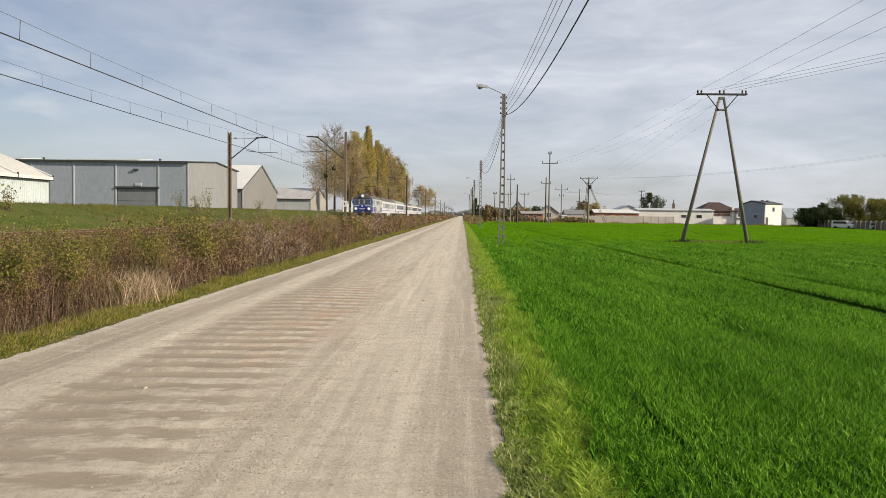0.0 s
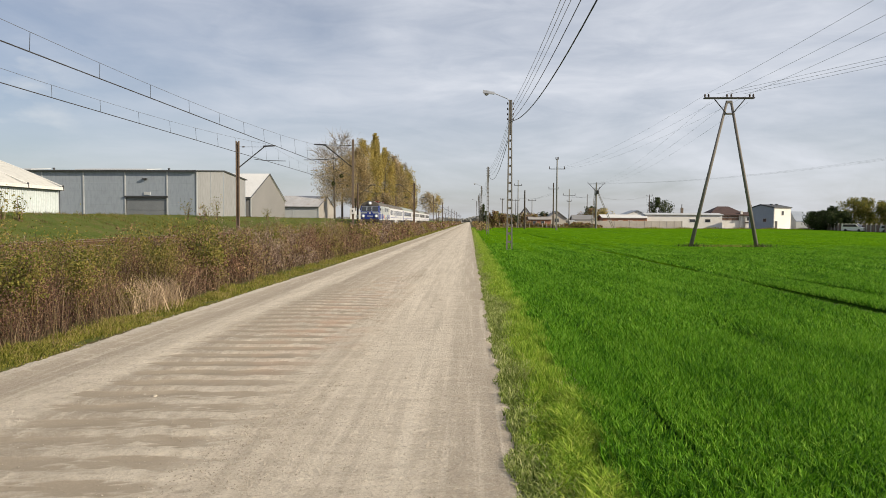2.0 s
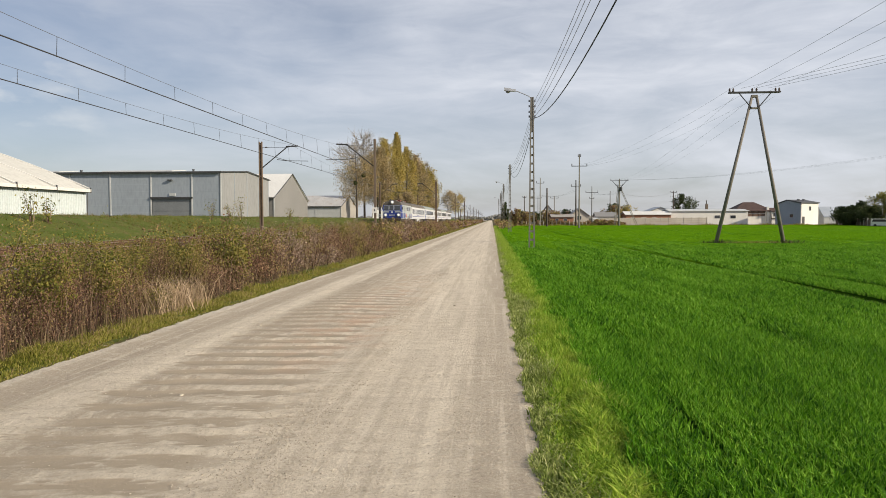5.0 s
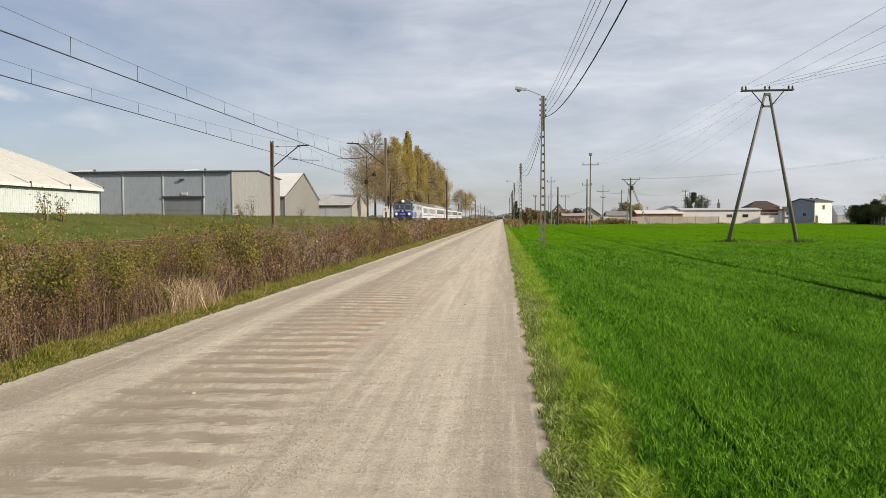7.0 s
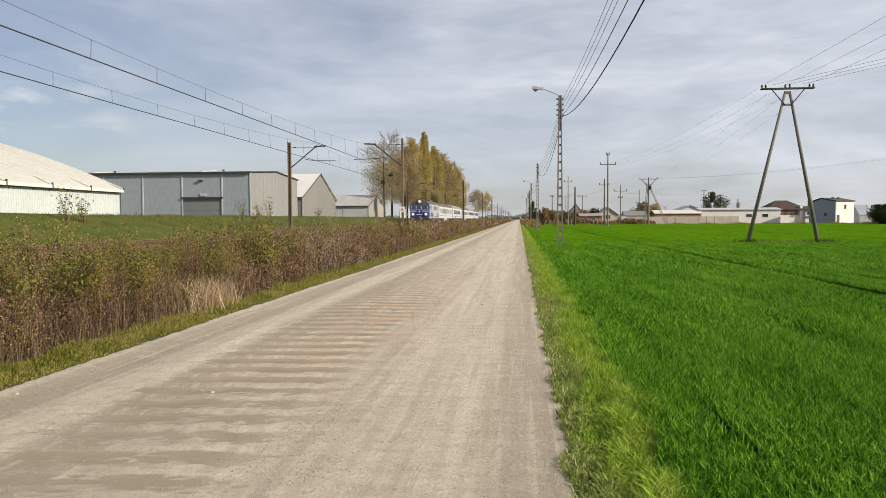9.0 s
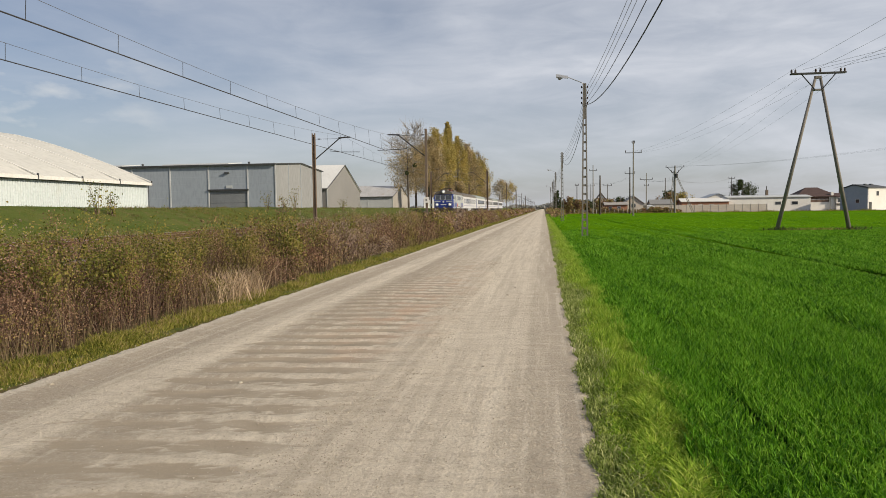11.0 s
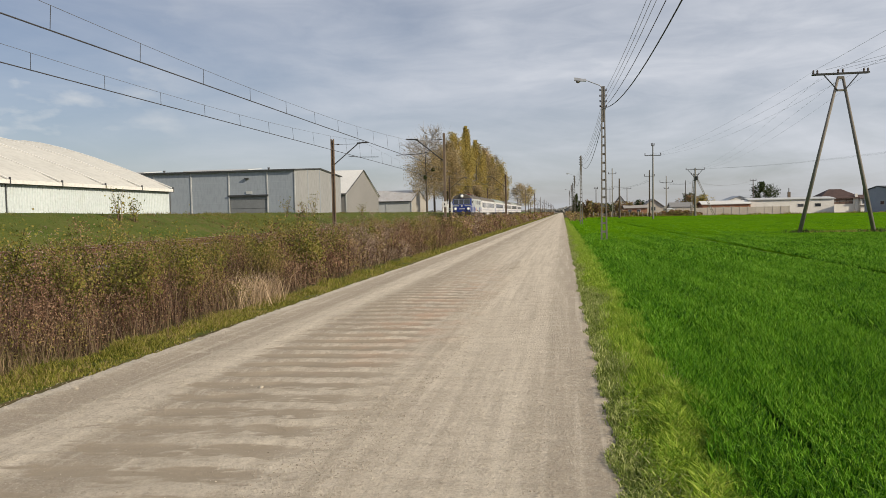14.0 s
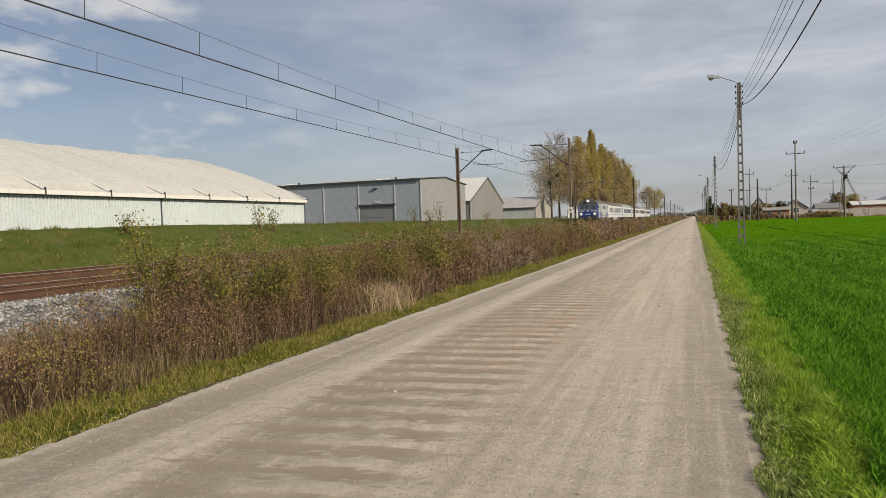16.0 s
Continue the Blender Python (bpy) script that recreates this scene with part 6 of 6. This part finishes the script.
# ---- weeds, grass and wheat ----
def weed_belt():
    """Withered weeds and brambles between the road and the railway, grown in clumps of differing kind and height."""
    rnd = np.random.default_rng(21)
    kinds = [(M_WEEDLEAF, "dark brown withered weeds and brambles"), (M_RUSTLEAF, "rust-coloured withered weeds"), (M_GREYLEAF, "pale grey seed heads of dead weeds"), (M_OLIVEWEED, "olive green weeds among dead stalks")]
    for lo, hi, clumps, per, size, stems, sw in ((5.2, 17, 400, 430, 0.025, 12000, 0.0065), (17, 45, 560, 220, 0.050, 12000, 0.011), (45, 130, 720, 85, 0.115, 5000, 0.024), (130, 520, 900, 24, 0.40, 0, 0.05)):
        y = lo + (hi - lo) * rnd.uniform(0, 1, clumps) ** 1.1
        x = -6.12 - 3.05 * rnd.uniform(0, 1, clumps) ** 0.9
        tall = np.clip(0.38 + 1.0 * (-5.85 - x), 0.42, 1.2) * rnd.uniform(0.36, 1.36, clumps) * np.where(x < -8.3, 0.92, 1) * np.where((np.abs(y - 13.6) < 1.0) & (x > -7.0), 0.45, 1) * np.where(y < -1.12 * x, np.where(x > -7.2, 0.78, 0.26), 0.86 + 0.26 * np.sin(y * 1.05 + 1.5 * np.sin(x * 1.3)) * np.sin(y * 0.31 + 2.0))
        wide = rnd.uniform(0.22, 0.46, clumps) * (1 + 0.006 * np.minimum(y, 120))
        f = np.where((y > 7) & (y < 15), 0.5, 0.0) + np.sin(y * 0.43 + 0.5) + np.sin(y * 0.19 + x) + rnd.normal(0, 0.7, clumps)
        kind = np.where(f > 1.25, 3, np.where(f > 0.05, 1, np.where(f > -1.45, 0, 2)))
        for k, (m, label) in enumerate(kinds):
            pick = np.repeat(np.nonzero(kind == k)[0], per)
            n = len(pick)
            if not n:
                continue
            u = rnd.uniform(0, 1, n) ** 0.85
            a = rnd.uniform(0, 2 * math.pi, n)
            r = wide[pick] * np.sqrt(rnd.uniform(0, 1, n)) * (1.15 - 0.75 * u ** 2) * rnd.uniform(0.7, 1.25, n)
            p = np.stack([x[pick] + r * np.cos(a), y[pick] + r * np.sin(a), 0.03 + tall[pick] * (0.02 + 1.05 * u) + rnd.normal(0, 0.03, n)], 1)
            p[:, 0] = np.minimum(p[:, 0], -5.78 - 0.15 * rnd.uniform(0, 1, n))
            v, fc, s = leaves(p, rnd.uniform(0.5, 1.5, n) * size, rnd)
            raw_mesh("weeds", v, fc, s, m, label, "weeds")
        if stems:
            pick = rnd.integers(0, clumps, stems)
            a = rnd.uniform(0, 2 * math.pi, stems)
            r = wide[pick] * np.sqrt(rnd.uniform(0, 1, stems)) * 1.2
            h = tall[pick] * rnd.uniform(0.55, 1.22, stems) + 0.1
            px, py = np.minimum(x[pick] + r * np.cos(a), -5.74 - 0.15 * rnd.uniform(0, 1, stems)), y[pick] + r * np.sin(a)
            blades("weed_stalks", np.stack([px, py, np.full(stems, -0.04)], 1), h, sw * rnd.uniform(0.5, 1.5, stems), 0.08 + 1.1 * rnd.uniform(0, 1, stems) ** 1.5, M_STEM, "dry upright weed stalks", "weeds", rnd)
            # drooping plumes of seed on the taller stalks
            n = stems // 7
            far = rnd.permutation(np.nonzero((px < -7.3) & (np.sin(py * 0.43 + 0.5) + np.sin(py * 0.19 + px) < 1.0))[0])[:n]
            droop = np.stack([rnd.normal(0, 1, len(far)), rnd.normal(0, 1, len(far)), rnd.normal(-0.2, 0.5, len(far))], 1) * (0.05 + 0.9 * sw)
            tip = np.stack([px[far], py[far], h[far] * 0.92], 1)
            k = np.repeat(np.arange(len(far)), 24)
            u = rnd.uniform(0, 1, len(k))[:, None]
            v, fc, s = leaves(tip[k] + droop[k] * u * 2.0 + rnd.normal(0, 1, (len(k), 3)) * size * 0.9, rnd.uniform(0.5, 1.2, len(k)) * size * 0.75, rnd)
            raw_mesh("seed_plumes", v, fc, s, M_GREYLEAF, "drooping grey-brown seed plumes of dead goldenrod", "weeds")
            n = stems // 24
            y2, x2 = lo + (hi - lo) * rnd.uniform(0, 1, n), -5.75 - 0.5 * rnd.uniform(0, 1, n)
            blades("dead_grass", np.stack([x2, y2, np.full(n, -0.04)], 1), rnd.uniform(0.25, 0.75, n), sw * rnd.uniform(0.5, 1.2, n), rnd.uniform(0.1, 0.7, n), M_DRYGRASS, "pale dead grass at the foot of the weeds", "grass", rnd)


weed_belt()


def grasses():
    rnd = np.random.default_rng(33)
    # right verge: worn grey-green grass by the road, lush yellow-green towards the wheat
    for lo, hi, n, w, hmul in ((-6, 2.2, 26000, 0.013, 1.0), (2.2, 7, 40000, 0.0115, 1.05), (7, 16, 42000, 0.0155, 1.0), (16, 60, 50000, 0.024, 1.1), (60, 200, 9000, 0.05, 1.4)):
        y = lo + (hi - lo) * rnd.uniform(0, 1, n) ** 1.15
        x = 0.37 + 0.78 * rnd.uniform(0, 1, n) ** 0.9 + 0.05 * np.sin(y * 2.3) + 0.03 * np.sin(y * 7.1)
        clump = np.sin(y * 3.7 + 2 * np.sin(x * 5)) * np.sin(x * 9 + 1.3 * np.sin(y * 2.1))
        h = (0.036 + 0.062 * np.clip((x - 0.40) / 0.5, 0, 1)) * rnd.uniform(0.5, 1.4, n) * hmul * (1 + 0.45 * clump)
        edge = np.where(y < 5.5, 0.72, 0.56) + 0.12 * np.sin(y * 0.9 + 0.6) + 0.05 * np.sin(y * 3.3) + np.where((y > 10.5) & (y < 15), 0.22, 0)
        worn = x < edge + rnd.normal(0, 0.08, n)
        for pick, tone, label in ((worn, M_VERGE3, "worn grey-green grass along the road edge"), (~worn, M_VERGE, "short yellow-green grass on the road verge")):
            k = int(pick.sum())
            blades("verge_grass", np.stack([x, y, np.full(n, -0.02)], 1)[pick], h[pick], w * rnd.uniform(0.7, 1.4, k), rnd.uniform(0.35, 1.15, k), tone, label, "grass", rnd, lo >= 7 or lo < 0)
    # tufts that lean out over the gravel
    tuft = rnd.uniform(2.4, 40, 170)
    k = np.repeat(np.arange(170), 46)
    n = len(k)
    blades("edge_tufts", np.stack([0.43 + rnd.normal(0, 0.028, n) - 0.03 * rnd.uniform(0, 1, 170)[k], tuft[k] + rnd.normal(0, 0.06, n), np.full(n, -0.01)], 1), rnd.uniform(0.03, 0.085, n), rnd.uniform(0.006, 0.011, n) * (1 + 0.03 * tuft[k]),
           rnd.uniform(0.3, 0.8, n), M_VERGE3, "small tufts of grass leaning over the gravel", "grass", rnd)
    n = 260
    blades("dead_straw", np.stack([1.10 + rnd.normal(0, 0.06, n), np.where(rnd.uniform(0, 1, n) < 0.7, rnd.normal(3.25, 0.35, n), rnd.normal(7.4, 0.3, n)), np.full(n, 0.0)], 1), rnd.uniform(0.05, 0.14, n), rnd.uniform(0.005, 0.009, n), rnd.uniform(0.7, 1.3, n), M_STRAW, "pale straw lying between verge and wheat", "grass", rnd)
    # left verge: low uneven grass with brown gaps
    for lo, hi, n, w, hmul in ((-6, 3.0, 4000, 0.014, 1.0), (3.0, 16, 44000, 0.009, 1.0), (16, 60, 34000, 0.020, 1.1), (60, 300, 9000, 0.06, 1.5)):
        y = lo + (hi - lo) * rnd.uniform(0, 1, n) ** 1.3
        clump = np.sin(y * 2.9 + 1.5 * np.sin(y * 0.8))
        x = -5.24 - 0.70 * rnd.uniform(0, 1, n) ** 0.85 + 0.05 * np.sin(y * 1.7) + 0.03 * np.sin(y * 6.1)
        bare = np.sin(y * 1.9 + 3 * np.sin(x * 3)) * np.sin(x * 8 + y * 0.7) + rnd.normal(0, 0.3, n)
        keep = (bare < 0.55) | (x > -5.32) & (bare < 0.9)
        x, y, clump = x[keep], y[keep], clump[keep]
        n = len(x)
        h = (0.028 + 0.075 * np.clip((-5.27 - x) / 0.5, 0, 1)) * rnd.uniform(0.4, 1.5, n) * hmul * (1 + 0.4 * clump)
        blades("verge_grass", np.stack([x, y, np.full(n, -0.03)], 1), h, w * rnd.uniform(0.7, 1.4, n), rnd.uniform(0.3, 1.1, n), M_VERGE2, "tufty green grass between road and weeds", "grass", rnd, lo >= 16)
        k = n // 12
        blades("dry_grass", np.stack([x[:k] - 0.08, y[:k] + 0.2, np.full(k, -0.03)], 1), h[:k] * 1.2, w * rnd.uniform(0.6, 1.2, k), rnd.uniform(0.4, 1.2, k), M_DRYGRASS, "faded brown grass in the verge", "grass", rnd, lo >= 16)
    # low dry grass where the tall weeds stop, and a straw-coloured tuft
    n = 9000
    y, x = rnd.uniform(2.5, 8.0, n), rnd.uniform(-9.4, -6.0, n)
    z = np.interp(-x, [6.2, 6.9, 7.8, 8.7, 9.6], [-0.02, -0.06, 0.02, 0.14, 0.30])
    blades("dry_grass", np.stack([x, y, z], 1), rnd.uniform(0.12, 0.42, n), rnd.uniform(0.006, 0.012, n), rnd.uniform(0.2, 0.8, n), M_DRYGRASS, "low faded grass beside the ballast", "grass", rnd)
    for fx in (15.3, 19.9):
        n = 140
        blades("pole_weeds", np.stack([fx + rnd.normal(0, 0.55, n), 50 + rnd.normal(0, 0.4, n), np.zeros(n)], 1), rnd.uniform(0.15, 0.42, n), rnd.uniform(0.03, 0.05, n), rnd.uniform(0.2, 0.8, n), M_DARKLEAF, "tall grass left standing round the pole foot", "grass", rnd)
    n = 520
    a = rnd.uniform(0, 2 * math.pi, n)
    r = rnd.uniform(0, 0.75, n)
    blades("straw_tuft", np.stack([-6.05 + r * np.cos(a) * 0.7, 13.6 + 1.4 * r * np.sin(a), np.full(n, -0.03)], 1), rnd.uniform(0.25, 0.80, n), rnd.uniform(0.006, 0.011, n), rnd.uniform(0.3, 1.0, n), M_STRAW, "pale straw-coloured tuft of dead grass", "grass", rnd)
    # embankment: tussocks, some of them dry
    n = 90000
    y = 6 + 110 * rnd.uniform(0, 1, n) ** 1.4
    x = rnd.uniform(-23.4, -17.7, n)
    z = np.interp(-x, [17.4, 18.0, 18.8, 20.2, 21.8, 22.8, 23.6], [0.50, 0.66, 0.90, 1.36, 1.86, 2.05, 2.02]) - 0.06
    clump = np.sin(y * 1.9 + 2.5 * np.sin(x * 1.3 + y * 0.3)) * np.sin(x * 3.1 + 1.7 * np.sin(y * 0.9)) + 0.5 * np.sin(y * 4.3 + x * 2.2)
    h = rnd.uniform(0.06, 0.14, n) * np.clip(1 + 0.75 * clump, 0.35, 1.9)
    dry = clump + rnd.normal(0, 0.5, n) + 0.8 * np.sin(y * 0.21 + 0.5) + 0.6 * (x + 20.5) / 2.5 > 1.1
    for pick, tone, label in ((~dry, M_BANKGRASS, "rough grass on the railway embankment"), (dry, M_DRYGRASS, "dry tussocks on the railway embankment")):
        k = int(pick.sum())
        blades("bank_grass", np.stack([x, y, z], 1)[pick], h[pick], rnd.uniform(0.02, 0.04, k), rnd.uniform(0.3, 1.2, k), tone, label, "grass", rnd, True)
    # rough strip along the far edge of the wheat
    n = 5000
    x = rnd.uniform(3, 100, n)
    blades("field_margin", np.stack([x, 193.5 + rnd.uniform(0, 2.5, n), np.full(n, 0.0)], 1), rnd.uniform(0.15, 0.5, n) * (1 + 0.5 * np.sin(x * 0.8)), rnd.uniform(0.08, 0.2, n), rnd.uniform(0.2, 0.8, n), M_VERGE2, "rough grass along the far margin of the wheat", "grass", rnd, True)
    # green weeds between the feet of the pole
    n = 500
    blades("pole_weeds", np.stack([17.6 + rnd.normal(0, 1.3, n), 50 + rnd.normal(0, 0.35, n), np.full(n, 0.03)], 1), rnd.uniform(0.10, 0.26, n), rnd.uniform(0.02, 0.04, n), rnd.uniform(0.2, 0.9, n), M_VERGE2, "low weeds between the feet of the pole", "grass", rnd)
    # wheat in drilled rows along the field, with a few thin furrows and dips
    for lo, hi, xmax, n, w, hm in ((-6, 2.2, 8, 50000, 0.017, 1.0), (2.2, 6, 6, 82000, 0.0088, 1.0), (6, 11, 11, 130000, 0.0125, 0.95), (11, 24, 22, 250000, 0.0240, 0.9), (24, 55, 48, 170000, 0.043, 0.85), (55, 150, 120, 70000, 0.09, 0.9)):
        y = lo + (hi - lo) * rnd.uniform(0, 1, n)
        u = rnd.uniform(0, 1, n)
        x = 1.02 + (np.minimum(xmax, 0.95 * np.maximum(y, 5) + 2) - 1.02) * u
        x = np.where(y < 24, np.round(x / 0.125) * 0.125 + rnd.normal(0, 0.026, n), x)
        keep = (np.abs(x - 7.85) > 0.25 + 0.05 * np.sin(y * 0.5)) & (np.abs(x - 9.65) > 0.09 + 0.09 * np.sin(y * 0.4)) & (np.abs(x - 25.5) > 0.25) & (np.abs(x - 27.3) > 0.25) & (x > 1.03 + 0.05 * np.sin(y * 2.3))
        furrow = np.exp(-((x - 1.74 - 0.10 * np.sin(y * 0.8)) / 0.12) ** 2) + 0.8 * np.exp(-((x - 4.05 - 0.12 * np.sin(y * 0.6 + 1)) / 0.14) ** 2) + 0.5 * np.exp(-((x - 13.1) / 0.2) ** 2)
        dip = np.clip(np.sin(x * 3.1 + 1.2 * np.sin(y * 0.15)) * np.sin(y * 0.25 + 2.0 * np.sin(x * 0.9)) - 0.62, 0, 1)
        thin = np.clip(0.75 * furrow * (0.55 + 0.45 * np.sin(y * 1.3)) + 0.9 * dip, 0, 0.85)
        keep &= rnd.uniform(0, 1, n) > thin
        x, y, thin = x[keep], y[keep], thin[keep]
        m = len(x)
        h = rnd.uniform(0.075, 0.130, m) * hm * (1 - 0.35 * thin) * (1 + 0.10 * np.sin(x * 4.7 + np.sin(y * 0.21)) + 0.08 * np.sin(x * 1.3 + np.sin(y * 0.21) * 2))
        blades("wheat", np.stack([x, y, np.full(m, 0.02)], 1), h, w * rnd.uniform(0.7, 1.5, m), rnd.uniform(0.2, 1.0, m) * (1.0 if lo < 6 else 1.8), M_WHEAT, "bright green young wheat in drilled rows", "wheat", rnd, lo != 2.2)


grasses()


def pebbles(name, n, spot, size, material, label, seed):
    """Small angular stones, each an uneven eight-sided lump."""
    rnd = np.random.default_rng(seed)
    p = spot(rnd, n)
    s = size * rnd.uniform(0.5, 1.6, n)
    d = np.array([(1, 0, 0), (-1, 0, 0), (0, 1, 0), (0, -1, 0), (0, 0, 0.7), (0, 0, -0.7)], float)
    a = rnd.uniform(0, 2 * math.pi, n)
    rot = np.stack([np.stack([np.cos(a), -np.sin(a)], -1), np.stack([np.sin(a), np.cos(a)], -1)], -2)
    v = d[None] * (s[:, None] * rnd.uniform(0.6, 1.3, (n, 6)))[..., None] + rnd.normal(0, 0.2, (n, 6, 3)) * s[:, None, None]
    v[..., :2] = np.einsum("nij,nkj->nki", rot, v[..., :2])
    v = (v + p[:, None]).reshape(-1, 3)
    t = np.array([0, 2, 4, 2, 1, 4, 1, 3, 4, 3, 0, 4, 2, 0, 5, 1, 2, 5, 3, 1, 5, 0, 3, 5])
    f = ((np.arange(n) * 6)[:, None] + t[None]).ravel()
    raw_mesh(name, v, f, np.full(n * 8, 3), material, label, "stones")


def on_shoulder(rnd, n):
    y = 3 + 40 * rnd.uniform(0, 1, n) ** 1.6
    x = rnd.uniform(-13.0, -8.75, n)
    return np.stack([x, y, np.interp(-x, [8.75, 9.75, 18], [0.12, 0.67, 0.67])], 1)


def on_slope(rnd, n):
    y = rnd.uniform(5, 15, n)
    x = rnd.uniform(-10.6, -8.7, n)
    return np.stack([x, y, np.interp(-x, [8.75, 9.75, 18], [0.12, 0.67, 0.67]) + 0.01], 1)


def on_road(rnd, n):
    y = 2.4 + 28 * rnd.uniform(0, 1, n) ** 1.7
    x = np.where(rnd.uniform(0, 1, n) < 0.55, np.where(rnd.uniform(0, 1, n) < 0.75, rnd.normal(-1.55, 0.25, n), rnd.normal(-4.05, 0.25, n)), rnd.uniform(-5.2, 0.35, n))
    return np.stack([x, y, road_height(x, y) + 0.002], 1)


pebbles("ballast_stones", 7500, on_slope, 0.034, M_STONE, "broken grey stones on the shoulder of the track bed", 64)
pebbles("ballast_stones", 6000, on_shoulder, 0.035, M_STONE, "loose broken grey stones of the track bed", 61)
pebbles("road_grit", 9000, on_road, 0.0050, M_ROADSTONE, "loose grit and pebbles on the road", 62)
def on_berm(rnd, n):
    y = 2.4 + 24 * rnd.uniform(0, 1, n) ** 1.6
    x = -1.55 + 0.1 * np.sin(y * 0.8) + rnd.normal(0, 0.2, n)
    return np.stack([x, y, road_height(x, y) + 0.008], 1)


pebbles("road_gravel", 11000, on_berm, 0.0048, M_ROADSTONE, "ridge of loose gravel between the wheel tracks", 63)


def on_left_edge(rnd, n):
    y = 3.5 + 36 * rnd.uniform(0, 1, n) ** 1.4
    return np.stack([-5.20 + rnd.normal(0, 0.05, n), y, np.full(n, 0.004)], 1)


pebbles("edge_stones", 260, on_left_edge, 0.0075, M_ROADSTONE, "pale stones strewn along the road edge", 65)
for x, y, s in ((-3.0, 6.84, 0.030), (-0.63, 7.78, 0.022), (-3.72, 11.45, 0.035), (-0.59, 15.6, 0.03), (-1.49, 7.42, 0.024), (-0.29, 5.47, 0.014), (-0.70, 14.25, 0.03), (-3.15, 6.95, 0.02), (-4.9, 6.6, 0.025)):
    rnd = np.random.default_rng(int(1000 * abs(x)))
    g = Geo()
    g.lathe((0, 0, 0), [(s * 0.5, -s * 0.3), (s, s * 0.1), (s * 0.7, s * 0.5), (s * 0.2, s * 0.65)], 7)
    g.v = [(a * (1 + 0.3 * rnd.normal()), b * (1 + 0.3 * rnd.normal()) * 0.8, c) for a, b, c in g.v]
    ob = solid("pebble", g, M_ROADSTONE, "pale loose stone lying on the gravel road", "stone", group="stones on the road")
    ob.location = (x, y, float(road_height(np.array(x), np.array(y))))
